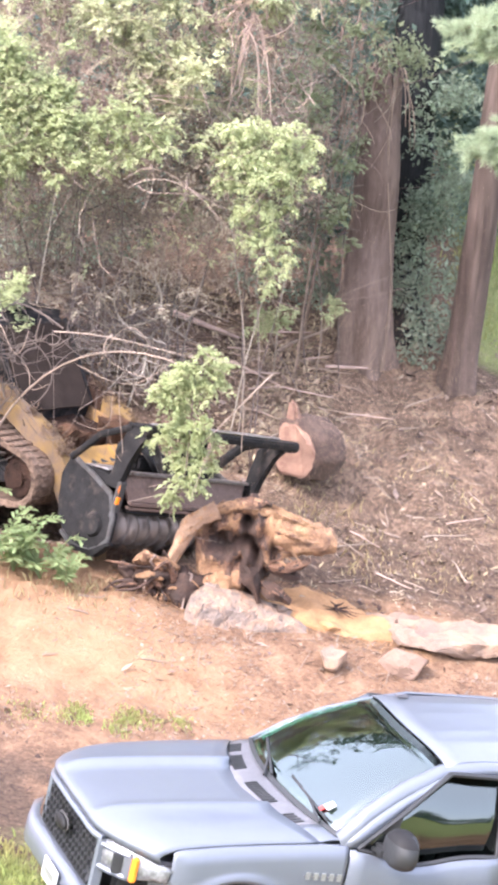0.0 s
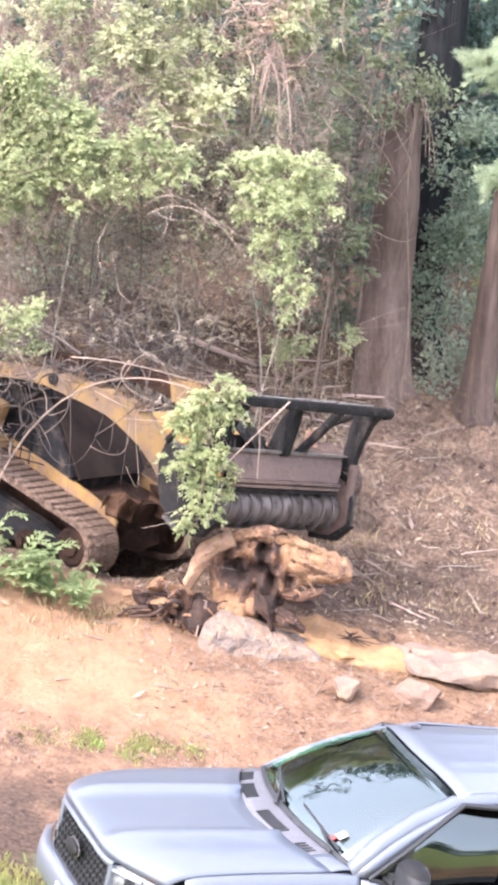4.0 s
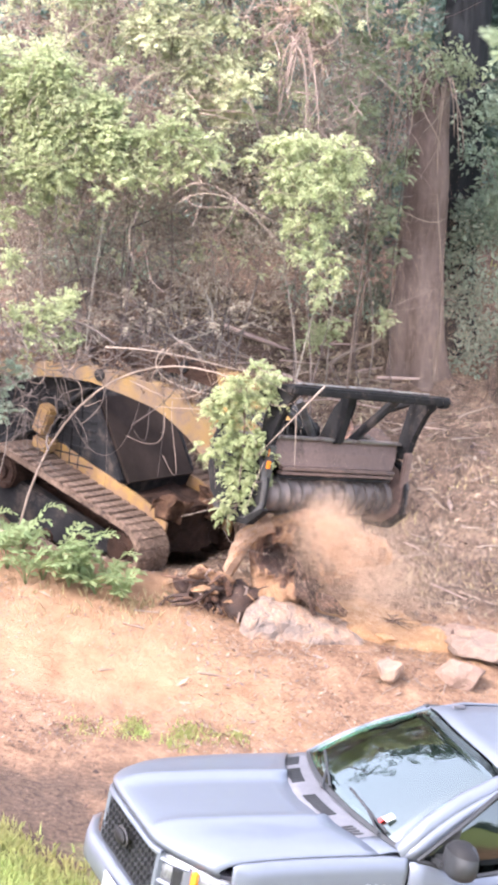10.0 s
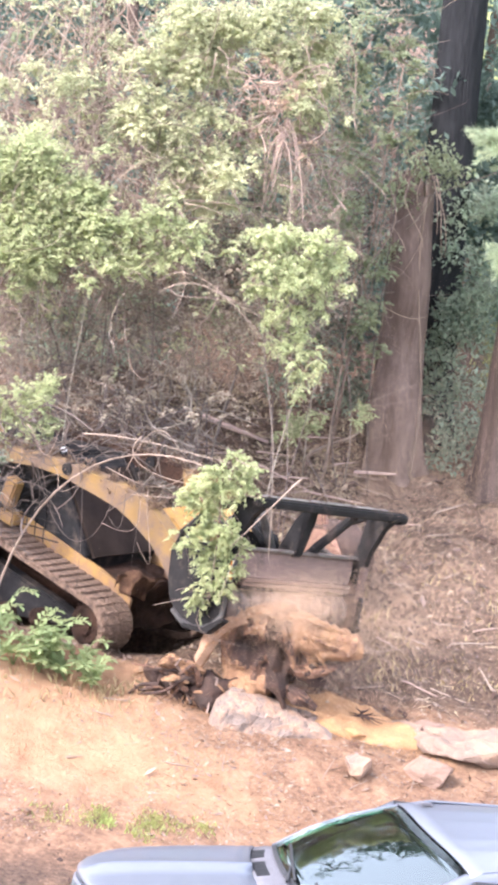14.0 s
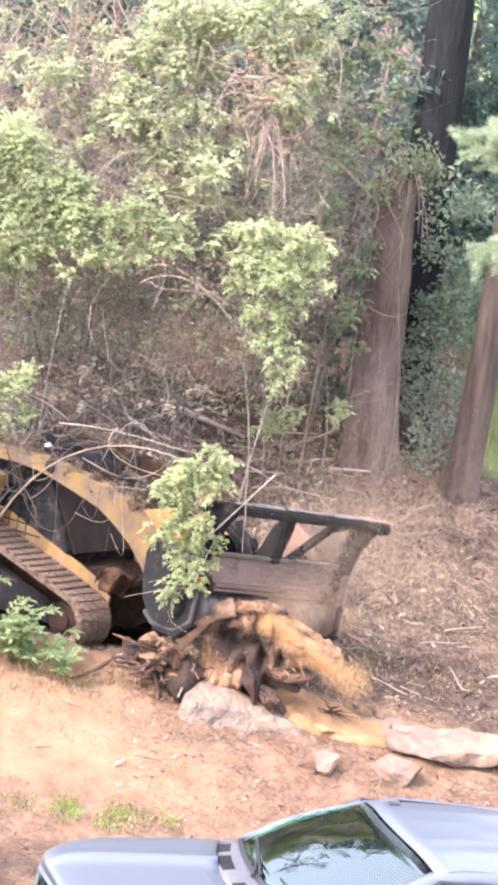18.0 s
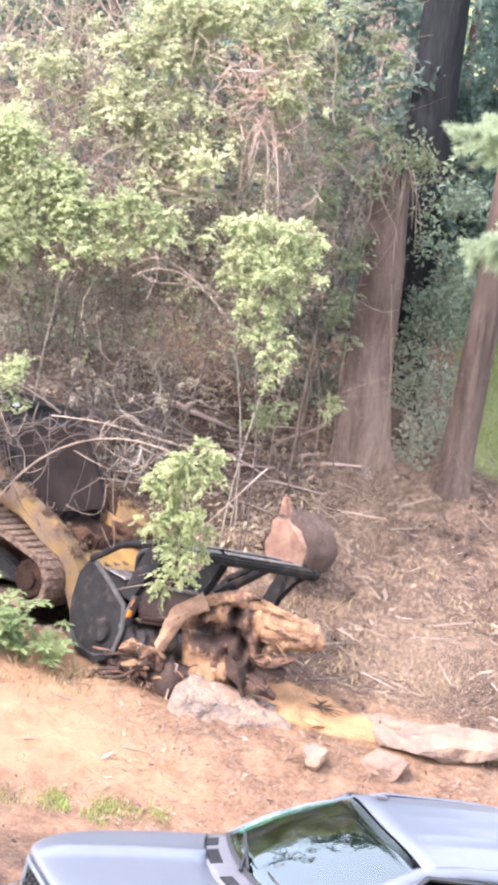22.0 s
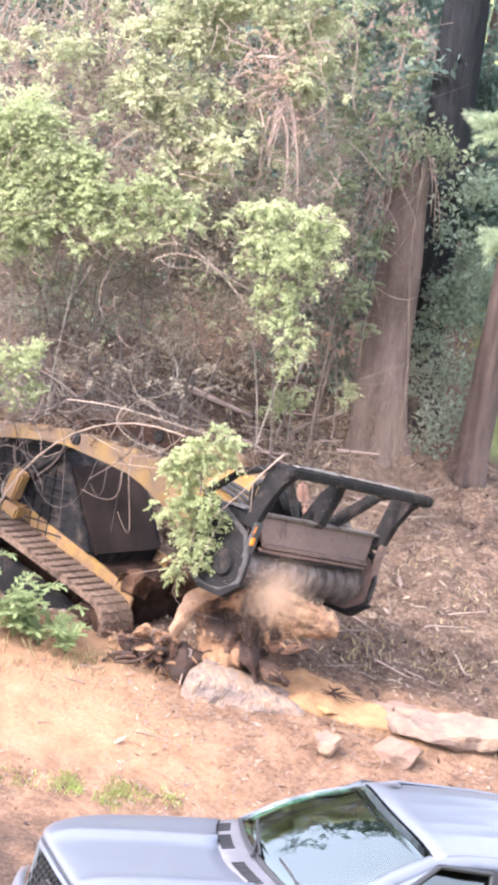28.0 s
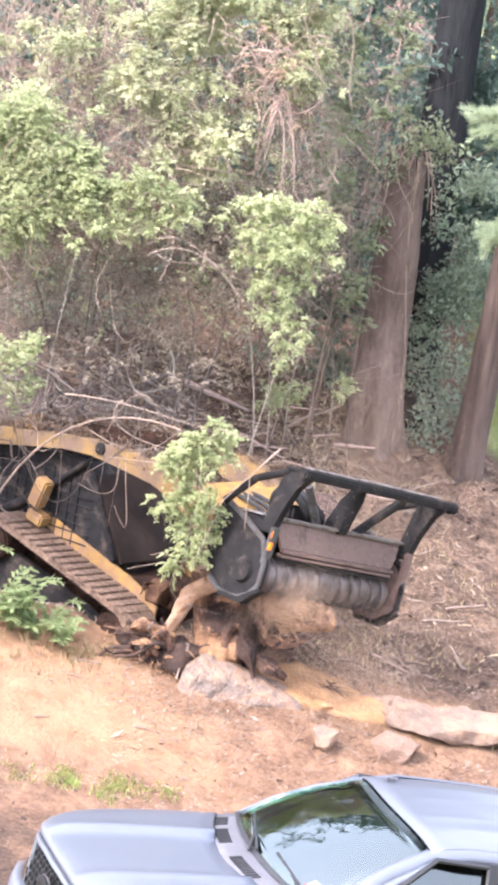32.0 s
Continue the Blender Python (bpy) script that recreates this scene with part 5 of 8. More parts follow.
def motions():
    loader, arms, head, drum = (PARTS[k] for k in ("loader", "arms", "head", "drum"))
    px, pz = PIN[0] - ARM_PIVOT[0], PIN[1] - ARM_PIVOT[1]
    reach, rest = math.hypot(px, pz), math.atan2(pz, px)
    body_rows, arm_rows, head_rows = [], [], []
    for t, x, y, z, yaw, pitch, bank in HEAD_ROWS:
        # the hull keeps a steadier heading than the swinging head
        turn = -37.0 + 0.3 * (yaw + 40.0)
        yw = radians(turn)
        fwd = Vector((math.cos(yw), math.sin(yw), 0))
        m_head = pose(x, y, z, bank, pitch, yaw)
        bx, by = x - fwd.x * PIN[0], y - fwd.y * PIN[0]
        m_body = pose(bx, by, float(terrain(bx, by)) + 0.02, -6.0, -2.5, turn)
        # the arm angle that brings its tip to the pin's height
        local = m_body.inverted() @ Vector((x, y, z))
        lift = math.asin(max(-0.95, min(0.95, (local.z - ARM_PIVOT[1]) / reach))) - rest
        tip = Vector((ARM_PIVOT[0] + reach * math.cos(rest + lift), 0, ARM_PIVOT[1] + reach * math.sin(rest + lift)))
        m_body = Matrix.Translation(m_head.translation - m_body @ tip) @ m_body
        m_body.translation.z = float(terrain(m_body.translation.x, m_body.translation.y)) + 0.03
        body_rows.append((t, m_body))
        arm_rows.append((t, pose(ARM_PIVOT[0], 0, ARM_PIVOT[1], 0, -math.degrees(lift), 0)))
        head_rows.append((t, m_body.inverted() @ m_head))
    walk(loader, body_rows)
    walk(arms, arm_rows)
    walk(head, head_rows)
    stump = PARTS["stump"]
    home = (0.0, 22.62, 0.30)
    walk(stump, [(t, pose(*home, 0, a, 0)) for t, a in ((0, 0), (17, 0), (17.5, 5), (18, 10), (19, 18), (20, 20), (20.5, 10), (21, 0), (32, 0))])
    # dust rises where the drum bites and settles into the soil between the cuts
    low = -1.7
    walk(PARTS["dust_plume"], [(t, pose(x, y, z, 0, a, 0)) for t, x, y, z, a in (
        (0, 0.2, 22.4, low, 0), (3.8, 0.25, 22.4, low, -10), (4.2, 0.35, 22.35, 1.1, -12), (4.6, 0.36, 22.35, 1.45, -8), (5.2, 0.32, 22.35, 1.48, 4), (5.8, 0.22, 22.35, 1.4, 4), (6.4, 0.3, 22.35, 0.5, 10), (6.8, 0.4, 22.4, low, 10),
        (8.8, 0.1, 22.4, low, 0), (9.2, 0.2, 22.35, 1.35, -4), (9.6, 0.18, 22.35, 1.45, 0), (10.2, 0.14, 22.35, 1.3, 0), (10.7, 0.0, 22.35, 0.95, 4), (11.3, 0.1, 22.4, low, 8), (19.2, 0.0, 22.4, low, 0), (19.6, 0.4, 23.15, 0.7, -24), (20.2, 0.45, 23.1, 0.9, -24), (20.7, 0.5, 23.1, 0.8, -20), (21.2, 0.6, 23.1, 0.1, -10), (22.0, 0.5, 22.7, low, 0), (32, 0.3, 22.4, low, 0))])
    walk(PARTS["dust_haze"], [(t, pose(x, y, z, 0, 0, a)) for t, x, y, z, a in (
        (0, 1.6, 24.2, -1.2, 0), (4.2, 1.2, 23.6, -1.2, 5), (5.4, 1.2, 23.0, 0.85, 10), (6.2, 1.3, 23.0, 0.6, 15), (7.6, 1.5, 23.2, -1.2, 20), (9.2, 1.2, 23.0, -1.0, 25), (10.2, 1.1, 22.9, 0.8, 30), (11.4, 1.5, 23.0, -1.2, 35), (13.2, 1.2, 23.2, -0.9, 40), (14.2, 0.9, 23.2, 1.0, 45),
        (15.6, 1.4, 23.4, 0.5, 50), (17.5, 1.0, 23.5, 1.2, 55), (18.8, 1.0, 23.7, 1.8, 60), (20.2, 1.2, 23.7, 1.5, 65), (21.2, 1.6, 23.3, 0.9, 70), (22.2, 1.9, 23.5, 0.3, 75), (23.4, 2.1, 23.6, -0.4, 80), (24.8, 1.9, 23.7, -1.2, 85), (27.5, 1.2, 23.2, -1.2, 90), (30.6, 1.0, 23.0, -1.0, 95), (31.4, 1.1, 22.9, 0.35, 100), (32, 1.1, 22.9, 0.4, 105))])
    # this cloud never settles: drifting dust that also serves as a haze veil
    walk(PARTS["dust_veil"], [(t, pose(x, y, z, 0, 0, a)) for t, x, y, z, a in (
        (0, 1.0, 24.4, 1.7, 0), (4.6, 1.0, 24.4, 1.7, 5), (5.6, 1.2, 24.4, 1.9, 10), (6.6, 1.5, 24.6, 2.4, 14), (7.6, 1.7, 24.8, 2.7, 18), (8.6, 1.6, 25.0, 2.4, 22), (9.8, 1.5, 24.8, 2.3, 26), (10.8, 1.5, 24.8, 2.4, 30), (12.2, 1.4, 24.8, 2.2, 34), (13.6, 1.3, 24.6, 1.9, 38),
        (15.0, 1.2, 24.6, 1.8, 42), (17.5, 1.1, 24.5, 1.7, 50), (19.0, 1.1, 24.4, 1.7, 55), (20.5, 1.2, 24.4, 1.9, 60), (22.0, 1.3, 24.5, 2.0, 66), (24.0, 1.3, 24.5, 1.9, 72), (26.5, 1.1, 24.5, 1.9, 80), (32, 1.0, 24.4, 1.8, 90))])
    walk(PARTS["sawdust_stream"], [(t, pose(x, y, z, 0, a, 0)) for t, x, y, z, a in (
        (0, 0.3, 22.45, low, -14), (17.2, 0.2, 22.45, low, -14), (17.8, 0.2, 22.42, 0.95, -20), (18.4, 0.18, 22.40, 1.26, -18), (19.0, 0.16, 22.38, 1.28, -14), (19.6, 0.16, 22.38, 1.27, -12), (20.2, 0.16, 22.38, 1.25, -12), (20.7, 0.2, 22.42, 0.8, -16), (21.2, 0.2, 22.45, low, -14), (32, 0.3, 22.45, low, -14))])
    walk(PARTS["dust_puff"], [(t, pose(x, y, z, 0, 0, a)) for t, x, y, z, a in (
        (0, 0.3, 22.4, -0.6, 0), (12.5, 0.2, 22.4, -0.6, 10), (12.9, 0.25, 22.35, 1.5, 20), (13.4, 0.2, 22.35, 1.45, 25), (14.2, 0.25, 22.35, 1.25, 30), (15.0, 0.4, 22.4, -0.6, 40), (17.6, 0.5, 23.0, 0.5, 45), (18.1, 0.45, 22.95, 1.15, 50), (18.8, 0.5, 22.95, 1.0, 55), (19.4, 0.5, 23.0, -0.6, 60),
        (22.4, -0.5, 22.4, -0.6, 70), (22.8, -0.45, 22.4, 1.0, 75), (23.4, -0.35, 22.4, 0.9, 80), (24.0, -0.3, 22.4, -0.6, 85), (27.2, 0.2, 22.4, 0.4, 90), (27.6, 0.2, 22.35, 1.2, 95), (28.2, 0.25, 22.35, 1.3, 100), (28.9, 0.4, 22.4, -0.6, 110), (30.9, 0.3, 22.4, -0.6, 120), (31.4, 0.28, 22.35, 1.2, 130), (32, 0.3, 22.35, 1.2, 140))])
    walk(drum, [(k / 30, pose(0.46, 0, 0.03, 0, k * 83.0, 0)) for k in range(961)])

# ---- stump, rocks, logs ----


def rock_mesh(name, size, seed, mat, detail=4, rough=0.35, flat=1.0):
    bm = bmesh.new()
    bmesh.ops.create_icosphere(bm, subdivisions=detail, radius=1)
    rng = random.Random(seed)
    cuts = []
    for _ in range(14):
        n = Vector((rng.gauss(0, 1), rng.gauss(0, 1), rng.gauss(0, 0.8))).normalized()
        cuts.append((n, rng.uniform(0.5, 0.85)))
    o = Vector((seed * 3.7, seed * 1.3, 0))
    for v in bm.verts:
        for n, d in cuts:
            k = v.co.dot(n) - d
            if k > 0:
                v.co -= n * k * 0.9
        d = v.co.normalized()
        q = Vector((v.co.x * size[0] / 2, v.co.y * size[1] / 2, v.co.z * size[2] / 2))
        k = min(size) * rough
        v.co = q + d * k * (0.45 * noise.noise(q * 3 + o) + 0.22 * noise.noise(q * 8 + o) + 0.12 * noise.noise(q * 20 + o))
    return bm


def rock(name, x, y, size, seed, mat, label, sink=0.3, turn=0, tilt=0, rough=0.35):
    z = height(x, y) + size[2] * (0.5 - sink)
    thing(name, rock_mesh(name, size, seed, mat, 5 if size[0] > 1 else 4, rough), mat, label, "rock", pose(x, y, z, tilt, tilt * 0.5, turn), smooth=False)


def build_ledge():
    """A wedge of split rock: high and blunt at one end, sinking into the dirt at the other."""
    nu, nv = 54, 34
    grid = []
    for i in range(nu):
        u = i / (nu - 1)
        x, y = -0.47 + 1.30 * u, 22.34 + 0.18 * u
        tall = float(np.interp(u, (0, 0.05, 0.16, 0.3, 0.5, 0.8, 1), (0.0, 0.24, 0.33, 0.31, 0.25, 0.16, 0.03)))
        deep = float(np.interp(u, (0, 0.1, 0.5, 1), (0.26, 0.44, 0.5, 0.3)))
        base = min(height(x, y - deep / 2), height(x, y))
        row = []
        for k in range(nv):
            w = np.array((0, 0.14, 0.34, 0.46, 0.7, 0.85, 1.0))
            dy = float(np.interp(k / (nv - 1), w, (-0.56, -0.5, -0.40, -0.22, 0.2, 0.5, 0.6))) * deep
            dz = float(np.interp(k / (nv - 1), w, (-0.5, 0.02, 0.72, 0.98, 1.08, 0.8, -0.5))) * tall - 0.02
            p = Vector((x, y + dy, base + dz))
            d, cell = noise.voronoi(p * 3.2)
            chip = 0.05 * (d[1] - d[0]) + 0.05 * noise.noise(cell[0] * 3.0) + 0.02 * noise.noise(p * 14) + 0.03 * noise.noise(p * 5)
            row.append(p + Vector((0.25 * chip - 0.03, -chip * 0.6, chip * 0.5 - 0.02)))
        grid.append(row)
    thing("ledge_rock", sheet(grid, 0.0), ROCK, "grey split ledge rock sinking into the dirt bank", "rock")


build_ledge()
rock("white_rock", 0.94, 21.96, (0.36, 0.3, 0.26), 5, PALE_ROCK, "small pale rock lying on the dirt", 0.25, 20)
rock("flat_rock", 2.0, 22.88, (2.0, 1.0, 0.24), 8, PALE_ROCK, "broad pale flat rock slab bedded in the dirt", 0.40, 6, 0, 0.75)
rock("brown_rock", 1.60, 22.14, (0.62, 0.36, 0.28), 11, BROWN_ROCK, "small brown rock beside the pale slab", 0.3, -10)
rock("half_sunk_rock", 1.64, 23.12, (0.36, 0.26, 0.16), 14, BROWN_ROCK, "low reddish rock sunk beside the sawdust", 0.35, 15)
rock("half_sunk_rock", 0.90, 22.60, (0.40, 0.24, 0.14), 15, SAWDUST, "low rock powdered with orange sawdust", 0.35, -5)


def build_stump():
    stump = empty("uprooted_stump", "torn orange tree stump with dark decayed roots", "tree stump", pose(0.0, 22.62, 0.30))
    PARTS["stump"] = stump

    def root(pts, radii, mat, label="", name="root", flat=1.0, rough=1.0, seg=22, other=DARK_WOOD):
        """A gnarled limb of wood, fluted along its grain."""
        P = [Vector(p) for p in pts]
        path, n = [], 9
        for i in range(len(P) - 1):
            p0, p1, p2, p3 = P[max(i - 1, 0)], P[i], P[i + 1], P[min(i + 2, len(P) - 1)]
            for k in range(n):
                t = k / n
                path.append(0.5 * (2 * p1 + (p2 - p0) * t + (2 * p0 - 5 * p1 + 4 * p2 - p3) * t * t + (3 * p1 - p0 - 3 * p2 + p3) * t ** 3))
        path.append(P[-1])
        rr = np.interp(np.linspace(0, len(pts) - 1, len(path)), range(len(pts)), radii)
        v, f = tube_data(path, [1.0] * len(path), seg)
        out = []
        for i, p in enumerate(path):
            for k in range(seg):
                d = v[i * seg + k] - p
                a = 2 * math.pi * k / seg
                s = i * 0.09
                flute = abs(noise.noise(Vector((math.cos(a) * 2.6, math.sin(a) * 2.6, s * 0.5 + radii[0] * 40))))
                fine = noise.noise(Vector((math.cos(a) * 7, math.sin(a) * 7, s * 1.5)))
                lump = noise.noise(p * 5 + Vector((radii[0] * 9, 0, 0)))
                torn = noise.noise(Vector((p.x * 16, math.sin(a) * 5 + p.z * 9, math.cos(a) * 5)))
                r = rr[i] * (1 + rough * (0.7 * flute - 0.25 + 0.38 * fine + 0.5 * lump + 0.16 * torn))
                d.y *= flat
                out.append(p + d * max(0.01, r))
        me = mesh_of(name, out, f, mat, True)
        me.materials.append(other)
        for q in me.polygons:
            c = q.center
            # dark roots take the second wood on upturned faces, as painted top light
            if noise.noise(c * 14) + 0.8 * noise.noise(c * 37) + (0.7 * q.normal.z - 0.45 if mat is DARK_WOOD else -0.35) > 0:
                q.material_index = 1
        part(name, me, mat, stump, label)

    # the torn body: an arched mass, hollowed where the heart has rotted away
    XS = (-0.44, -0.40, -0.33, -0.20, 0.0, 0.15, 0.25, 0.42, 0.60, 0.76, 0.86, 0.90)
    TOP = (0.72, 0.84, 0.90, 0.95, 0.98, 0.97, 0.95, 0.90, 0.84, 0.79, 0.75, 0.69)
    LOW = (0.60, 0.25, 0.05, 0.0, 0.0, 0.04, 0.22, 0.47, 0.52, 0.53, 0.55, 0.59)
    DENTS = ((-0.25, 0.68, 0.10, 0.16), (-0.13, 0.55, 0.12, 0.15), (0.05, 0.66, 0.10, 0.15), (0.16, 0.88, 0.055, 0.14), (0.12, 0.52, 0.12, 0.14), (0.32, 0.24, 0.14, 0.15), (0.50, 0.56, 0.05, 0.06), (0.14, 0.20, 0.12, 0.16), (0.34, 0.56, 0.07, 0.10), (0.02, 0.86, 0.05, 0.12))
    nu, nv = 110, 64
    verts, soft, mats = [], [], []
    for i in range(nu):
        x = -0.44 + 1.34 * i / (nu - 1)
        hi, lo = float(np.interp(x, XS, TOP)), float(np.interp(x, XS, LOW))
        deep = 0.21 * math.sqrt(max(0.02, 1 - ((x - 0.25) / 0.75) ** 2 * 0.75))
        for k in range(nv):
            a = 2 * math.pi * k / nv
            z = (hi + lo) / 2 + (hi - lo) / 2 * math.sin(a)
            y = -deep * math.copysign(abs(math.cos(a)) ** 0.7, math.cos(a))
            # grain: upright in the middle, along the arch in the shoulder
            g = Vector((x * 9, y * 6, z * 2.5)) if x < 0.3 else Vector((x * 2.2, y * 6, (z + 0.3 * x) * 11))
            ridge = abs(noise.noise(g)) * 0.035 + noise.noise(g * 2.3) * 0.015 + noise.noise(Vector((x * 5, y * 5, z * 5))) * (0.05 if x < 0.3 else 0.025)
            dent = sum(d * math.exp(-((x - cx) ** 2 + (z - cz) ** 2 * 0.5) / (r * r)) for cx, cz, r, d in DENTS) if math.cos(a) > 0 else 0.0
            y = min(0.12, y - ridge + dent * (0.9 + 2.5 * noise.noise(Vector((x * 9, 3, z * 6))))) if math.cos(a) > 0 else y
            z += (0.05 if x < 0.35 else 0.02) * noise.noise(Vector((x * 11, y * 3, 7))) * (1 if math.sin(a) > 0 else 0.4) + (0.03 if x < 0.3 else 0.022) * noise.noise(Vector((x * 20, 1, z * 6)))
            verts.append((x, y, z))
            soft.append(dent)
    faces = []
    for i in range(nu - 1):
        for k in range(nv):
            k2 = (k + 1) % nv
            faces.append((i * nv + k, i * nv + k2, (i + 1) * nv + k2, (i + 1) * nv + k))
    faces.append(tuple(range(nv)))
    faces.append(tuple((nu - 1) * nv + k for k in range(nv))[::-1])
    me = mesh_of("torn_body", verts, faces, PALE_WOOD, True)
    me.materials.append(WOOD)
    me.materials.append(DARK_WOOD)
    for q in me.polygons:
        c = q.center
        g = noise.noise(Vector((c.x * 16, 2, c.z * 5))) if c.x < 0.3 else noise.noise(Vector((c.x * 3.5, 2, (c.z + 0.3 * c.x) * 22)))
        # tone by region: darker at upper left, paler at low left and right
        tone_shift = 0.02 if c.x < 0.25 and c.z > 0.38 else -0.28 if c.x < 0.0 or c.x > 0.3 else 0.0
        # rotted dents, plus painted light: upturned faces paler, downturned ones darker
        rot_shade = max(soft[v] for v in q.vertices) / 0.15 + tone_shift + 0.45 * g + 0.4 * noise.noise(c * 6) + 0.3 * noise.noise(c * 21) - 0.5 * max(0, q.normal.z) + 0.4 * max(0, -q.normal.z)
        q.material_index = 2 if rot_shade > 0.68 else 1 if rot_shade > 0.34 else 0
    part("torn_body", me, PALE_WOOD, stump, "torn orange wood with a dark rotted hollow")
    root([(-0.68, -0.14, 0.28), (-0.57, -0.17, 0.56), (-0.45, -0.16, 0.80), (-0.24, -0.12, 0.92)], [0.05, 0.07, 0.095, 0.10], STRIPPED, "pale bare root curving down", rough=0.7, other=PALE_WOOD)
    root([(0.20, -0.13, 0.80), (0.42, -0.19, 0.76), (0.60, -0.18, 0.70), (0.80, -0.08, 0.66)], [0.02, 0.035, 0.04, 0.04], PALE_WOOD, rough=1.6, other=WOOD)
    root([(-0.36, -0.08, 0.86), (-0.16, -0.10, 0.95), (0.06, -0.10, 0.985), (0.30, -0.10, 0.93), (0.56, -0.10, 0.84), (0.80, -0.06, 0.74)], [0.05, 0.06, 0.06, 0.055, 0.05, 0.03], PALE_WOOD, "fresh torn crown of the arch", rough=1.3, other=WOOD)
    root([(0.28, -0.14, 0.42), (0.48, -0.19, 0.44), (0.66, -0.14, 0.50)], [0.05, 0.045, 0.02], WOOD, rough=1.5)
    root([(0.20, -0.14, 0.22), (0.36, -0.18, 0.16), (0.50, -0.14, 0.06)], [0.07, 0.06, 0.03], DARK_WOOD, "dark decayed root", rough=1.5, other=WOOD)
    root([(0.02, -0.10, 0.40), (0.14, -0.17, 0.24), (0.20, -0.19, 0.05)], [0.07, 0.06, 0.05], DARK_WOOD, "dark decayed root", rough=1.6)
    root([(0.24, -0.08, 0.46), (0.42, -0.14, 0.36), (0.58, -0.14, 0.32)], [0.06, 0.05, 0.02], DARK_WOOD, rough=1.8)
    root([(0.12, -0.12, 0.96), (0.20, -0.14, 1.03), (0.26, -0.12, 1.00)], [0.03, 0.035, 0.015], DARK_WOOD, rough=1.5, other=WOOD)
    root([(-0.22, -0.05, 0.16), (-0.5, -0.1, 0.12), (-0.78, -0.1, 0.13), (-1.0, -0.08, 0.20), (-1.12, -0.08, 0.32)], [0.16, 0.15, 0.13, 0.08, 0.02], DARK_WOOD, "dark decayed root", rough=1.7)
    root([(-0.58, -0.14, 0.30), (-0.72, -0.2, 0.38), (-0.88, -0.2, 0.42), (-1.0, -0.16, 0.36)], [0.05, 0.075, 0.07, 0.015], PALE_WOOD, "pale torn root lump", rough=1.9, other=WOOD)
    root([(-0.70, -0.22, 0.24), (-0.84, -0.25, 0.27), (-0.96, -0.22, 0.24)], [0.02, 0.05, 0.01], PALE_WOOD, rough=1.9, other=DARK_WOOD)
    # a snarl of torn rootlets at the butt
    rr = random.Random(8)
    for k in range(20):
        x = rr.uniform(-1.0, -0.45)
        a = Vector((x, rr.uniform(-0.2, -0.08), rr.uniform(0.06, 0.30)))
        d = Vector((rr.gauss(-0.12, 0.14), rr.gauss(-0.06, 0.06), rr.gauss(0.04, 0.12)))
        c = rr.choice((DARK_WOOD, DARK_WOOD, GREY_WOOD, WOOD))
        root([a, a + d * 0.5 + Vector((0, 0, rr.gauss(0.02, 0.03))), a + d, a + d * 1.5 + Vector((rr.gauss(0, 0.04), 0, rr.gauss(-0.02, 0.05)))], [0.035, rr.uniform(0.02, 0.04), 0.02, 0.006], c, name="rootlet", rough=1.5, seg=9)

    # torn strips and splinters along the crown and under its right shoulder
    rng = random.Random(4)
    for k in range(9):
        x = rng.uniform(0.3, 0.88)
        top = 0.84 - 0.34 * max(0.0, x - 0.1) - 0.7 * max(0.0, -0.1 - x)
        z = top - rng.uniform(0.10, 0.42)
        l, w = rng.uniform(0.08, 0.24), rng.uniform(0.008, 0.025)
        m = rng.choice((WOOD, WOOD, PALE_WOOD, DARK_WOOD))
        bm = add_box(bmesh.new(), (0, 0, 0), (l, w * 0.5, w), taper=(0.5, 0.7))
        part("splinter", bm, m, stump).matrix_basis = pose(x, rng.uniform(-0.24, -0.10), z, rng.uniform(-40, 40), rng.uniform(-10, 50) if x > 0.2 else rng.uniform(60, 110), rng.uniform(-25, 25))
    for k in range(16):
        x = rng.uniform(-1.05, -0.3)
        part("splinter", add_box(bmesh.new(), (0, 0, 0), (rng.uniform(0.05, 0.13), 0.012, rng.uniform(0.01, 0.025)), taper=(0.4, 0.7)), rng.choice((WOOD, DARK_WOOD, PALE_WOOD)), stump).matrix_basis = pose(x, rng.uniform(-0.26, -0.12), rng.uniform(0.02, 0.26), rng.uniform(-30, 30), rng.uniform(-60, 60), rng.uniform(-30, 30))


build_stump()


def build_cut_log():
    log = empty("cut_log", "short thick log with a fresh orange sawn face", "log", pose(0.80, 25.46, 1.05, 4, 0, -138))
    v, f = tube_data([(0, 0, 0), (0.05, 0, 0), (0.2, 0, 0.0), (0.36, 0, 0.01), (0.46, 0, 0.01)], [0.26, 0.31, 0.33, 0.325, 0.315], 34)
    v = [p + Vector((0, p.y, p.z)) * (0.28 * noise.noise(Vector((0.3, p.y * 4, p.z * 4))) + 0.12 * noise.noise(p * 12)) for p in v]
    part("bark", mesh_of("bark", v, f, LOG_BARK, True), LOG_BARK, log, "dark rough bark")
    face, ff = tube_data([(0.45, 0, 0.01), (0.475, 0, 0.01), (0.485, 0, 0.01)], [0.30, 0.295, 0.27], 34)
    face = [p + Vector((0.05 * noise.noise(Vector((2.0, p.y * 5, p.z * 5))), p.y * k, p.z * k)) for p in face for k in (0.28 * noise.noise(Vector((0.3, p.y * 4, p.z * 4))),)]
    part("sawn_face", mesh_of("sawn_face", face, ff, CUT), CUT, log, "fresh orange sawn face")
    part("hinge_splinter", add_box(bmesh.new(), (0.38, -0.09, 0.34), (0.14, 0.24, 0.32), (0, 8, 0), 0.03, (0.4, 0.4)), CUT, log)


build_cut_log()

# ---- trees and brush ----


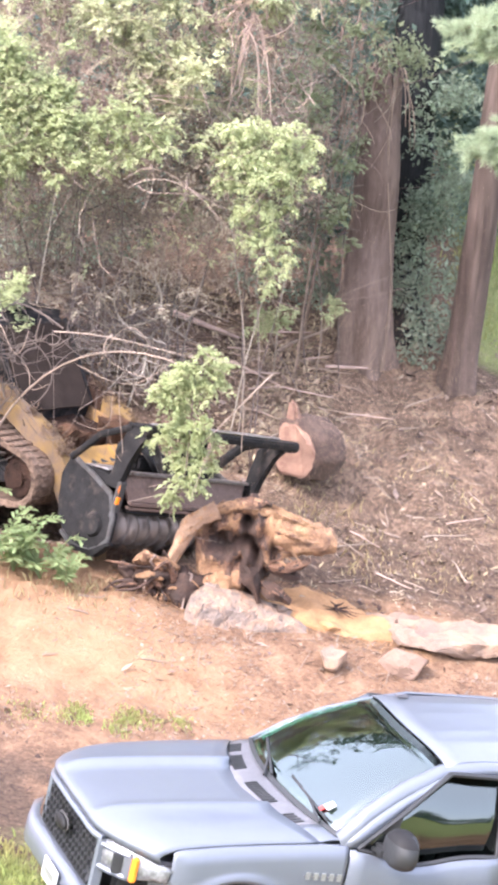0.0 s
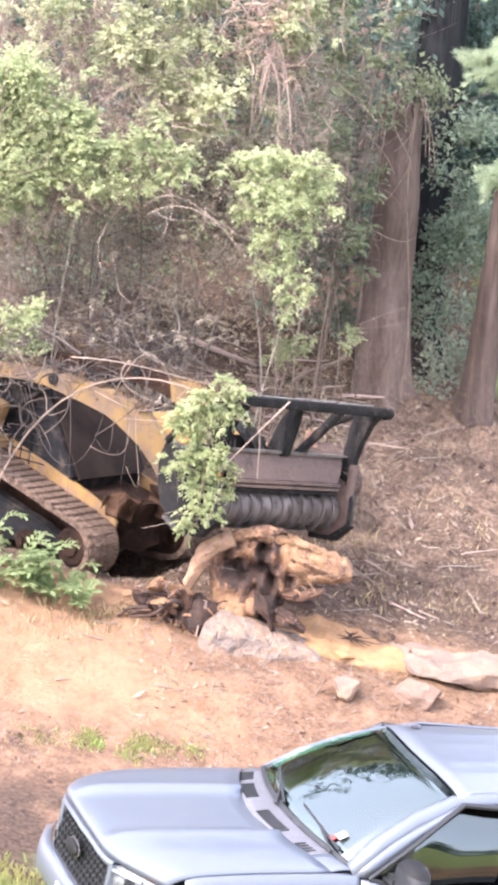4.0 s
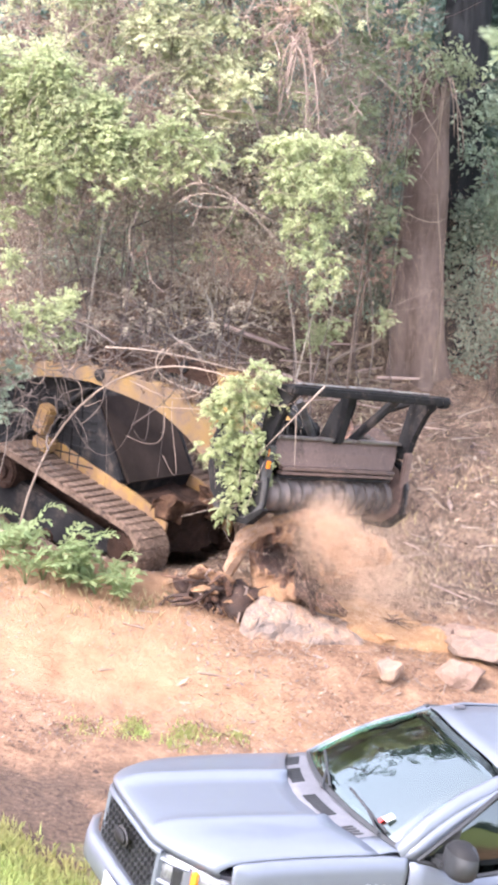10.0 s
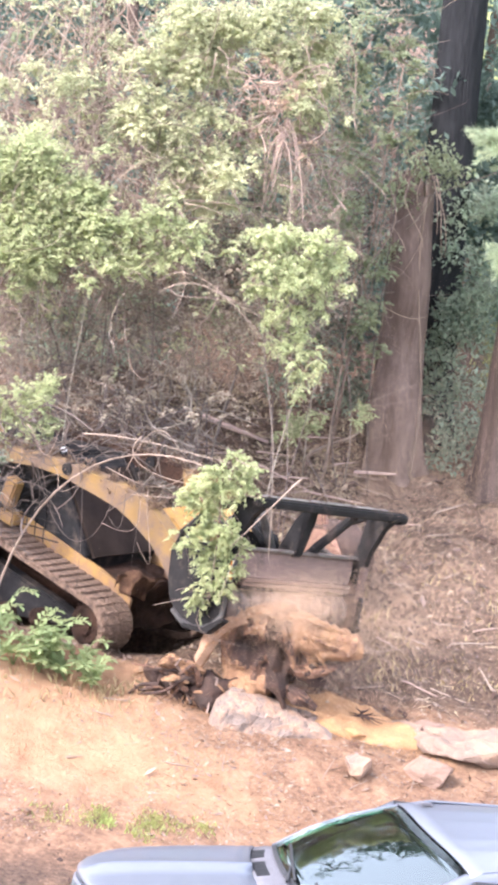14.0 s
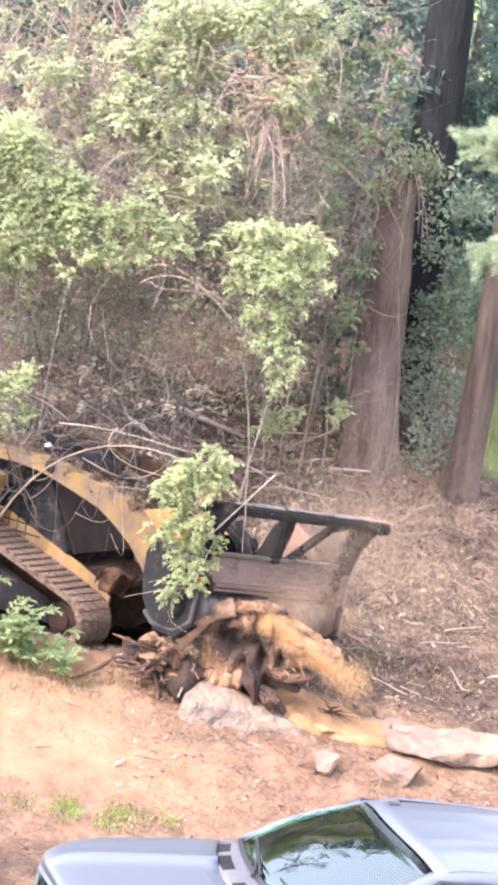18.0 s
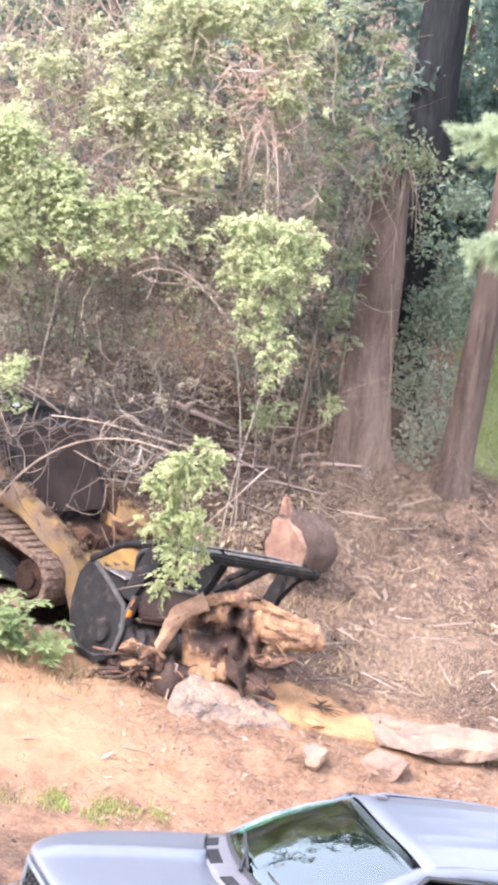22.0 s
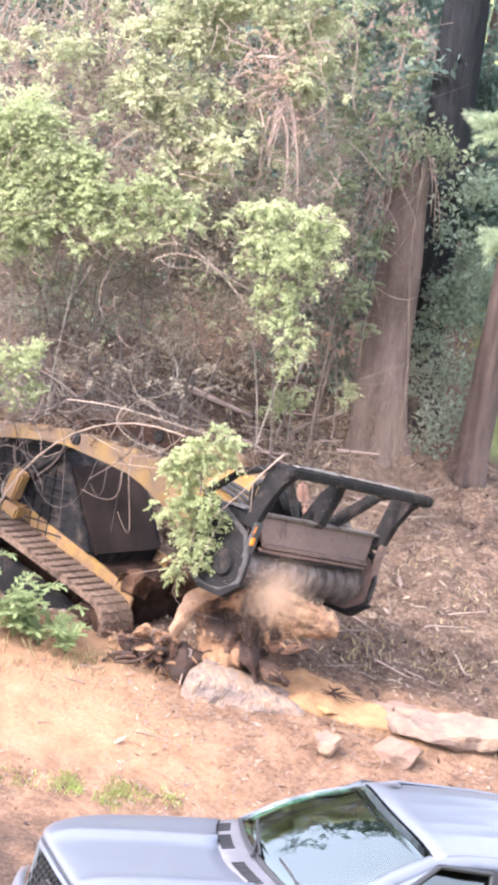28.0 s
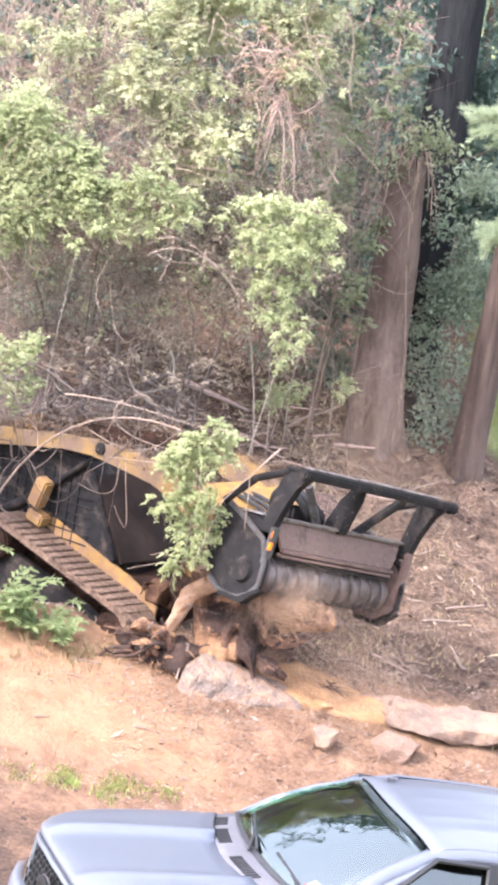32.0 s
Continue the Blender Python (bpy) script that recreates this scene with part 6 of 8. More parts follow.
def trunk_tree(name, x, y, top, r0, seed, label, mat=BARK, flare=0.4, butt=0.07, taper=0.45, lean=0.0, snag=False):
    tree = empty(name, label, "tree", pose(x, y, float(terrain(x, y))))
    n = 44
    rng = random.Random(seed)
    path = [Vector((0.012 * math.sin(i * 0.2 + seed) + lean * top * i / n, 0.05 * math.cos(i * 0.3), -0.15 + top * i / n)) for i in range(n + 1)]
    rad = [r0 * (1 - taper * i / n) * (1 + flare * math.exp(-i * top / n / 0.35)) for i in range(n + 1)]
    seg = 48
    v, f = tube_data(path, rad, seg)
    out = []
    for k, p in enumerate(v):
        c = path[k // seg]
        a = math.atan2(p.y - c.y, p.x - c.x)
        ridge = abs(noise.noise(Vector((math.cos(a) * 7, math.sin(a) * 7, p.z * 0.5 + seed)))) + 0.5 * noise.noise(Vector((math.cos(a) * 15, math.sin(a) * 15, p.z * 1.2)))
        foot = butt * math.exp(-max(0, p.z) / 0.35) * math.sin(a * 5 + seed)
        d = Vector((math.cos(a), math.sin(a), 0))
        q = p + d * (0.022 * ridge + foot)
        if snag and k // seg > n - 5:
            q.z += 0.35 * noise.noise(Vector((math.cos(a) * 3, math.sin(a) * 3, 5)))
        out.append(q)
    part("trunk", mesh_of("trunk", out, f, mat, True), mat, tree, "rough ridged bark in upright streaks")
    if snag:
        # broken top overgrown by vines, and climbers down the trunk
        for k in range(8):
            # dead vines hanging from the broken top
            x, l = rng.uniform(-0.4, 0.35) + lean * top, rng.uniform(0.3, 0.9)
            q = bezier((x * 0.5, -r0, top + rng.uniform(-0.1, 0.15)), (x * 0.9, -r0 - 0.06, top - l * 0.2), (x + rng.gauss(0, 0.06), -r0 - 0.06, top - l * 0.6), (x + rng.gauss(0, 0.08), -r0 - 0.03, top - l), 9)
            v, f = tube_data(q, [0.009 - 0.0006 * i for i in range(10)], 5)
            part("dead_vine", mesh_of("dead_vine", v, f, TWIG, True), TWIG, tree)
        for k in range(1):
            a = rng.uniform(-2.7, -0.4)
            q = [(math.cos(a + 0.25 * math.sin(i * 0.7 + k)) * (r0 * (1.05 - 0.03 * i) + 0.03) + lean * top * i / 9, math.sin(a + 0.25 * math.sin(i * 0.7 + k)) * (r0 * (1.05 - 0.03 * i) + 0.03), top * i / 9 * rng.uniform(0.98, 1.0)) for i in range(10)]
            v, f = tube_data(q, [0.009] * 10, 5)
            part("climber", mesh_of("climber", v, f, TWIG, True), TWIG, tree)
        part("vine_leaves", leaves_mesh("vine_leaves", [(0.1, -0.2, top + 0.15, 0.25), (-0.25, -0.2, top - 0.2, 0.2), (-0.3, -0.2, top - 0.9, 0.16), (0.3, -0.1, top + 0.1, 0.2)], 900, 0.07, LEAF_IVY, seed), LEAF_IVY, tree)
        return tree
    for k in range(5):
        z = rng.uniform(6.3, top - 0.5)
        a = rng.uniform(0, 6.28)
        e = (math.cos(a) * rng.uniform(1.2, 2), math.sin(a) * rng.uniform(1.2, 2), z + rng.uniform(0.3, 1.2))
        v, f = tube_data(bezier((0, 0, z), (e[0] * 0.4, e[1] * 0.4, z), (e[0] * 0.8, e[1] * 0.8, e[2]), e, 8), np.linspace(0.07, 0.015, 9), 7)
        part("limb", mesh_of("limb", v, f, mat, True), mat, tree)
    part("crown", leaves_mesh("crown", [(rng.uniform(-2, 2), rng.uniform(-1, 2.5), top + rng.uniform(-1.5, 1.5), rng.uniform(0.5, 0.9)) for _ in range(16)], 3000, 0.13, LEAF_DARK, seed), LEAF_DARK, tree)
    return tree


trunk_tree("broken_tree", 1.24, 28.35, 3.45, 0.30, 2, "thick brown broken tree trunk overgrown with vines", taper=0.25, flare=0.3, lean=-0.02, snag=True)
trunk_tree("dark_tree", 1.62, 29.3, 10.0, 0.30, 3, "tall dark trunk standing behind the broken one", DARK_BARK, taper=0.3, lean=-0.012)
trunk_tree("second_tree", 2.34, 28.2, 9.5, 0.185, 5, "tall slimmer tree at the edge of the lawn", BROWN_BARK, flare=0.4, butt=0.03, taper=0.35, lean=0.035)


def stems(heap, n, base, spread, tall, seed, r=0.012, lean=0.5):
    """Thin crooked stems growing up from a patch of ground."""
    rng = random.Random(seed)
    for _ in range(n):
        x, y = base[0] + rng.uniform(-1, 1) * spread[0], base[1] + rng.uniform(-1, 1) * spread[1]
        z = float(terrain(x, y)) - 0.05
        h = tall * rng.uniform(0.5, 1.1)
        dx, dy = rng.gauss(0, lean), rng.gauss(0, lean * 0.5)
        path = bezier((x, y, z), (x + dx * 0.2 + rng.gauss(0, 0.1), y, z + h * 0.4), (x + dx * 0.6 + rng.gauss(0, 0.2), y + dy, z + h * 0.7), (x + dx, y + dy, z + h), 7)
        k = rng.uniform(0.5, 1.6)
        heap.add(*tube_data(path, [r * k * (1 - 0.09 * i) for i in range(8)], 4))


def tangle(heap, n, blobs, length, seed, r=0.0036):
    """Crooked twigs in all directions through the clumps."""
    rng = random.Random(seed)
    for _ in range(n):
        bx, by, bz, br = rng.choice(blobs)
        a = Vector((bx + rng.gauss(0, br * 0.7), by + rng.gauss(0, br * 0.5), bz + rng.gauss(0, br * 0.7)))
        d = Vector((rng.gauss(0, 1), rng.gauss(0, 0.5), rng.gauss(-0.2, 0.8))).normalized() * length * rng.uniform(0.4, 1.2)
        w = Vector((rng.gauss(0, 0.3), rng.gauss(0, 0.2), rng.gauss(0, 0.3))) * length
        path = bezier(a, a + d * 0.3 + w, a + d * 0.7 + w * 0.5, a + d, 6)
        k = rng.uniform(0.6, 1.5)
        heap.add(*tube_data(path, [r * k * (1 - 0.1 * i) for i in range(7)], 4))


def shrub(name, blobs, dense, size, mat, seed, label, twigs=60, twig_mat=None, twig_len=0.7, droop=0.2, stem=True, arch=False):
    base = Vector((sum(b[0] for b in blobs) / len(blobs), sum(b[1] for b in blobs) / len(blobs) + 0.3, 0))
    base.z = float(terrain(base.x, base.y))
    ob = empty(name, label, "shrub", Matrix.Translation(base))
    rel = [(x - base.x, y - base.y, z - base.z, r) for x, y, z, r in blobs]
    heap = Heap()
    rng = random.Random(seed)
    if stem:
        for x, y, z, r in rel[::6]:
            root = Vector((x * 0.5 + rng.gauss(0, 0.15), y * 0.5 + 0.1, float(terrain(base.x + x * 0.5, base.y + y * 0.5 + 0.1)) - base.z - 0.08))
            path = bezier(root, root + Vector((rng.gauss(0, 0.2), 0, (z - root.z) * 0.5)), Vector((x + rng.gauss(0, 0.2), y, root.z + (z - root.z) * 0.6)), (x, y, z), 9)
            heap.add(*tube_data(path, [0.008 * (1 - 0.06 * i) for i in range(10)], 5))
        part("brushwood", heap.mesh("brushwood", DARK_TWIG, True), DARK_TWIG, ob)
    if arch:
        # one long branch from the ground beside the weeds carries it
        def at(x, y, z):
            return Vector((x, y, z)) - base

        heap.add(*tube_data(bezier(at(-2.7, 22.9, float(terrain(-2.7, 22.9)) - 0.1), at(-2.5, 22.9, 2.2), at(-1.6, 22.7, 2.9), at(-0.6, 22.3, 2.62), 14), [0.013 - 0.0005 * i for i in range(15)], 6))
        heap.add(*tube_data(bezier(at(-0.6, 22.3, 2.62), at(-0.5, 22.3, 2.3), at(-0.55, 22.25, 1.9), at(-0.58, 22.2, 1.4), 8), [0.012 - 0.001 * i for i in range(9)], 5))
        part("branch", heap.mesh("branch", TWIG, True), TWIG, ob)
    if twigs:
        heap = Heap()
        tangle(heap, twigs, rel, twig_len, seed + 5)
        tagged(part("twig_work", heap.mesh("twig_work", twig_mat or TWIG), twig_mat or TWIG, ob), kind="stuff")
    # loose outer sprays break up the clumps
    loose = [(x + rng.gauss(0, 0.8) * r, y - abs(rng.gauss(0, 0.4)) * r, z + rng.gauss(-0.1, 0.7) * r, r * rng.uniform(0.25, 0.5)) for x, y, z, r in rel for _ in range(3)]
    tagged(part("foliage", sprig_leaves("foliage", rel + loose, dense, size, mat, seed, droop=droop), mat, ob), kind="stuff")
    return ob


LEFT = [(-2.96, 25.0, 4.91, 0.26), (-2.77, 25.11, 5.1, 0.2), (-2.65, 24.91, 4.97, 0.22), (-2.89, 25.11, 4.63, 0.26), (-2.57, 24.95, 4.72, 0.23), (-2.31, 24.98, 4.67, 0.22), (-2.08, 25.08, 4.57, 0.17), (-2.67, 24.98, 4.39, 0.24), (-2.39, 25.01, 4.37, 0.23), (-2.07, 24.89, 4.38, 0.2), (-2.89, 25.06, 4.17, 0.23), (-2.8, 25.01, 3.91, 0.22), (-2.57, 24.96, 4.01, 0.22), (-2.31, 25.07, 4.08, 0.21), (-2.0, 24.95, 4.17, 0.22), (-1.76, 24.99, 4.34, 0.2), (-1.51, 24.91, 4.45, 0.17), (-1.31, 24.98, 4.35, 0.14), (-1.83, 24.93, 4.0, 0.19), (-1.63, 24.94, 3.94, 0.17), (-1.42, 25.06, 4.01, 0.16), (-1.2, 24.95, 4.14, 0.14), (-1.07, 25.0, 4.27, 0.13), (-2.76, 25.12, 3.67, 0.14)]
FAR_LEFT = [(-3.37, 25.1, 5.03, 0.29), (-3.72, 25.21, 4.88, 0.32), (-3.67, 25.01, 4.45, 0.32), (-3.14, 25.21, 4.52, 0.28), (-3.38, 25.05, 4.13, 0.28), (-2.98, 25.08, 3.98, 0.21), (-3.21, 25.18, 3.74, 0.16), (-3.13, 25.08, 3.45, 0.15), (-3.6, 25.11, 3.69, 0.23), (-3.04, 24.99, 3.01, 0.14), (-3.64, 25.16, 2.98, 0.2), (-3.27, 25.11, 2.72, 0.1), (-3.78, 25.06, 3.98, 0.29)]
LEFT_LOW = [(-2.55, 24.7, 2.55, 0.19), (-2.45, 24.81, 2.66, 0.14), (-2.56, 24.61, 2.22, 0.14), (-2.44, 24.81, 2.31, 0.13), (-2.73, 24.65, 2.36, 0.14), (-2.92, 24.68, 2.51, 0.17), (-2.51, 24.78, 2.07, 0.09)]
TOP = [(-1.47, 26.11, 5.96, 0.25), (-1.2, 26.33, 5.99, 0.25), (-1.32, 25.92, 5.76, 0.21), (-1.0, 26.32, 5.79, 0.21), (-1.57, 26.01, 5.84, 0.15), (-1.35, 26.06, 6.33, 0.29), (-0.95, 26.26, 6.3, 0.26), (-0.39, 26.05, 6.08, 0.24), (-0.14, 26.12, 5.91, 0.21), (-0.2, 25.86, 5.64, 0.17), (-0.05, 26.23, 6.11, 0.16), (0.12, 26.12, 5.77, 0.11), (-0.01, 26.01, 5.47, 0.15), (-0.14, 26.24, 5.28, 0.11), (-0.6, 26.0, 6.37, 0.26), (-0.16, 26.08, 6.48, 0.26)]
MID = [(-1.9, 25.81, 5.35, 0.22), (-2.03, 26.03, 5.2, 0.17), (-1.75, 25.62, 5.23, 0.18), (-1.53, 26.02, 5.03, 0.21), (-1.35, 25.71, 5.21, 0.18), (-1.43, 25.76, 4.9, 0.18), (-1.25, 25.96, 4.67, 0.21), (-1.03, 25.75, 4.91, 0.18), (-0.93, 25.82, 5.02, 0.17), (-0.84, 25.56, 4.81, 0.18), (-1.1, 25.93, 4.46, 0.18), (-0.87, 25.82, 4.5, 0.17), (-1.56, 25.71, 5.47, 0.15), (-1.1, 25.94, 5.39, 0.18), (-0.86, 25.7, 5.34, 0.1), (-2.45, 25.78, 5.63, 0.17), (-2.61, 25.62, 5.56, 0.12), (-1.73, 25.75, 5.9, 0.15), (-1.76, 25.65, 5.63, 0.12), (-2.91, 25.68, 5.74, 0.12), (-1.97, 25.93, 5.85, 0.12), (-1.48, 25.69, 4.6, 0.15), (-3.13, 25.79, 5.53, 0.11)]
RIGHT = [(-0.34, 25.2, 4.28, 0.19), (-0.13, 25.31, 4.35, 0.16), (0.11, 25.11, 4.3, 0.16), (0.35, 25.31, 4.24, 0.13), (-0.43, 25.15, 4.04, 0.16), (-0.2, 25.18, 4.07, 0.22), (0.09, 25.28, 4.03, 0.22), (0.31, 25.18, 4.08, 0.13), (-0.28, 25.21, 3.82, 0.16), (-0.0, 25.09, 3.88, 0.19), (0.23, 25.26, 3.85, 0.14), (-0.45, 25.21, 3.74, 0.1), (-0.08, 25.16, 3.58, 0.14), (-0.28, 25.27, 3.45, 0.1), (0.06, 25.15, 3.53, 0.08), (0.01, 25.19, 3.34, 0.12), (-0.17, 25.11, 3.24, 0.1), (0.09, 25.18, 3.17, 0.09), (0.23, 25.13, 3.03, 0.08), (0.07, 25.14, 2.94, 0.08), (0.06, 25.26, 2.73, 0.06), (0.46, 25.15, 3.88, 0.07), (0.24, 25.2, 3.6, 0.06)]
LOW = [(0.08, 26.9, 2.02, 0.16), (0.24, 27.01, 1.94, 0.12), (-0.03, 26.81, 1.9, 0.1), (0.81, 27.01, 2.2, 0.08), (0.32, 26.85, 2.12, 0.07), (0.77, 26.88, 2.08, 0.06)]
IVY = [(0.37, 27.41, 4.36, 0.16), (0.27, 27.67, 4.12, 0.14), (0.48, 27.19, 4.1, 0.15), (0.13, 27.67, 6.02, 0.2), (0.41, 27.29, 5.73, 0.18), (0.28, 27.35, 5.4, 0.16), (0.38, 27.6, 5.08, 0.17), (0.3, 27.35, 4.86, 0.16), (0.55, 27.43, 4.79, 0.14), (0.26, 27.12, 4.63, 0.12), (0.82, 27.55, 3.26, 0.11), (0.79, 27.42, 3.12, 0.11), (0.68, 27.3, 3.04, 0.1), (0.91, 27.57, 2.75, 0.1), (0.76, 27.28, 6.05, 0.15), (0.85, 27.37, 6.18, 0.11), (1.02, 27.18, 5.95, 0.06), (1.07, 27.34, 5.64, 0.06), (0.87, 27.22, 5.5, 0.09), (0.81, 27.26, 5.12, 0.1), (1.06, 27.55, 5.12, 0.1), (0.83, 27.27, 3.7, 0.09), (0.67, 27.39, 3.78, 0.09)]
HANG = [(-0.44, 22.3, 2.78, 0.07), (-0.37, 22.37, 2.65, 0.11), (-0.62, 22.24, 2.63, 0.13), (-0.78, 22.37, 2.45, 0.13), (-0.48, 22.27, 2.47, 0.14), (-0.32, 22.29, 2.48, 0.07), (-0.64, 22.35, 2.26, 0.15), (-0.85, 22.29, 2.33, 0.08), (-0.67, 22.31, 2.05, 0.15), (-0.45, 22.22, 2.12, 0.09), (-0.54, 22.34, 1.87, 0.14), (-0.32, 22.31, 1.95, 0.06), (-0.52, 22.27, 1.7, 0.11), (-0.36, 22.35, 1.73, 0.06), (-0.58, 22.27, 1.54, 0.08), (-0.7, 22.29, 1.39, 0.07), (-0.43, 22.24, 1.54, 0.07), (-0.8, 22.28, 1.98, 0.07)]
PINE = [(1.9, 26.5, 5.30, 0.2), (2.08, 26.4, 5.4, 0.2), (2.3, 26.5, 5.46, 0.2), (2.5, 26.5, 5.5, 0.2), (2.7, 26.5, 5.38, 0.2), (2.15, 26.5, 5.2, 0.2), (2.4, 26.4, 5.27, 0.2), (2.12, 26.3, 4.14, 0.14), (2.32, 26.3, 4.24, 0.14), (2.55, 26.3, 4.3, 0.14), (2.75, 26.4, 4.22, 0.14), (2.45, 26.6, 6.3, 0.2), (2.7, 26.6, 6.4, 0.2)]

shrub("tall_shrub", LEFT, 24000, 0.047, LEAF_LIGHT, 11, "tall light-green leafy shrub over brown brush", 120)
shrub("tall_shrub", FAR_LEFT, 18000, 0.047, LEAF_LIGHT, 18, "light-green leafy shrub at the edge of the brush", 60)
# added out of view towards the sun, only to shade the loader's tail
shrub("shade_tree", [(-4.1, 23.35, 3.5, 0.34), (-4.4, 23.2, 3.9, 0.34), (-3.85, 23.5, 3.15, 0.28), (-4.5, 23.5, 3.5, 0.32), (-4.7, 23.0, 4.2, 0.34), (-4.15, 23.7, 3.9, 0.3), (-3.75, 23.3, 2.8, 0.24), (-4.3, 22.9, 3.3, 0.3), (-3.5, 23.6, 2.65, 0.2)], 26000, 0.055, LEAF_DARK, 24, "unseen dark leafy tree added to shade the tail of the loader", 40)
shrub("hanging_foliage", [(-2.92, 23.55, 2.28, 0.10), (-2.80, 23.5, 2.12, 0.09), (-2.98, 23.5, 2.0, 0.11), (-2.74, 23.55, 2.28, 0.07), (-3.1, 23.5, 2.2, 0.13), (-2.9, 23.5, 1.82, 0.07)], 15000, 0.045, LEAF_SHADE, 25, "shaded leaves hanging before the rear of the lift arm", 16)
shrub("low_bush", LEFT_LOW, 18000, 0.047, LEAF_LIGHT, 19, "low bright-green bush above the loader", 20)
shrub("pale_shrub", TOP, 26000, 0.048, LEAF_OLIVE, 20, "pale yellow-green tree crown above the vines", 90, PALE_TWIG, 0.6)
shrub("olive_shrub", MID, 23000, 0.047, LEAF_OLIVE, 12, "tall olive-green shrub laced with dry vines", 200, PALE_TWIG, 0.6)
shrub("bright_shrub", RIGHT, 22000, 0.047, LEAF_LIGHT, 13, "bright yellow-green shrub with drooping tips", 40, droop=0.5)
shrub("low_shrub", LOW, 14000, 0.048, LEAF_LIGHT, 23, "low light-green shrub on the forest floor", 10)
shrub("ivy_thicket", IVY, 9000, 0.06, LEAF_IVY, 14, "shaded green vine thicket beside the big trunk", 120)
shrub("hanging_bush", HANG, 24000, 0.048, LEAF_PALE, 15, "pale dusty green leafy branch arching before the loader", 24, PALE_TWIG, droop=0.5, stem=False, arch=True)


SUNLIT = [(3.2, 33, 1.54, 0.21), (3.39, 33.3, 1.24, 0.21), (3.14, 33, 1.03, 0.16), (3.53, 33.4, 1.0, 0.21), (3.16, 33.1, 0.72, 0.13), (3.45, 33.2, 0.73, 0.18), (3.14, 33, 2.45, 0.1), (3.56, 33.5, 1.38, 0.19)]
shrub("sunlit_bush", SUNLIT, 6000, 0.09, LEAF_LIGHT, 24, "sunlit yellow-green bush beyond the lawn", 10)


def weed(x, y, tall, seed):
    """A leafy weed: arching fronds with paired leaflets."""
    rng = random.Random(seed)
    z = height(x, y)
    ob = empty("weed_plant", "fresh green leafy weed at the edge of the dirt", "weed", pose(x, y, z), "weeds beside the loader")
    for k in range(rng.randint(5, 8)):
        a, l = rng.uniform(0, 6.28), tall * rng.uniform(0.6, 1.1)
        e = Vector((math.cos(a) * l * 0.7, math.sin(a) * l * 0.7, l * rng.uniform(0.5, 1.0)))
        path = bezier((0, 0, -0.02), (e.x * 0.2, e.y * 0.2, e.z * 0.7), (e.x * 0.6, e.y * 0.6, e.z * 1.15), e, 10)
        v, f = tube_data(path, [0.006 - 0.0004 * i for i in range(11)], 5)
        frond = part("frond", mesh_of("frond", v, f, LEAF_WEED, True), LEAF_WEED, ob)
        heap = Heap()
        for i in range(3, 11):
            d = (path[i] - path[i - 1]).normalized()
            side = d.cross(Vector((0, 0, 1))).normalized()
            for s in (-1, 1):
                o = (side * s + d * 0.5 + Vector((0, 0, rng.gauss(-0.1, 0.2)))).normalized() * rng.uniform(0.07, 0.12)
                w = d * 0.024
                up = Vector((0, 0, 0.008))
                heap.add([path[i], path[i] + o * 0.5 + w + up, path[i] + o, path[i] + o * 0.5 - w + up], [(0, 1, 2, 3)])
        part("frond_leaf", heap.mesh("frond_leaf", LEAF_WEED), LEAF_WEED, frond)


for k, (x, y, l) in enumerate(((-2.35, 22.35, 0.5), (-2.7, 22.45, 0.55), (-2.1, 22.3, 0.42), (-2.5, 22.25, 0.4), (-1.85, 22.3, 0.38), (-1.6, 22.28, 0.28), (-2.9, 22.4, 0.5), (-2.0, 22.5, 0.45), (-2.25, 22.6, 0.5), (-1.75, 22.5, 0.35), (-2.6, 22.7, 0.5), (-3.0, 22.7, 0.5))):
    weed(x, y, l, 200 + k)


def pine(name, sprays, seed, label):
    """Boughs in flat layered sprays: each a limb with side shoots set with needles."""
    rng = random.Random(seed)
    ob = empty(name, label, "pine", pose(2.9, 27.2, 1.0))
    o = Vector((2.9, 27.2, 1.0))
    limb, P, D = Heap(), [], []
    for x, y, z, l in sprays:
        a, b = Vector((x + l, y + 0.2, z + 0.1)) - o, Vector((x - l * 0.4, y, z - 0.05)) - o
        limb.add(*tube_data(bezier(Vector((0, 0, z + 0.5 - o.z)), a + Vector((0, 0, 0.15)), a, b, 9), [0.016 - 0.0014 * i for i in range(10)], 5))
        for k in range(26):
            p = a.lerp(b, rng.uniform(-0.2, 1.05))
            d = Vector((rng.gauss(-0.5, 0.7), rng.gauss(-0.1, 0.8), rng.gauss(0.0, 0.2))).normalized()
            ln = rng.uniform(0.12, 0.32)
            for i in range(9):
                P.append(p + d * (ln * i / 8) + Vector((0, 0, -0.05 * (i / 8) ** 2)))
                D.append(d)
    part("limbs", limb.mesh("limbs", TWIG, True), TWIG, ob)
    r = np.random.default_rng(seed)
    n = 20
    P, D = np.repeat(np.array(P), n, 0), np.repeat(np.array(D), n, 0)
    m = len(P)
    u = D * 0.9 + r.normal(0, 0.55, (m, 3))
    u /= np.linalg.norm(u, axis=1)[:, None]
    w = np.cross(u, r.normal(size=(m, 3)))
    w /= np.linalg.norm(w, axis=1)[:, None]
    l = 0.09 * r.uniform(0.6, 1.3, (m, 1))
    v = np.stack([P, P + u * l * 0.5 + w * 0.0035, P + u * l, P + u * l * 0.5 - w * 0.0035], 1)
    part("needles", quads("needles", v.reshape(-1, 3), m, NEEDLES), NEEDLES, ob)


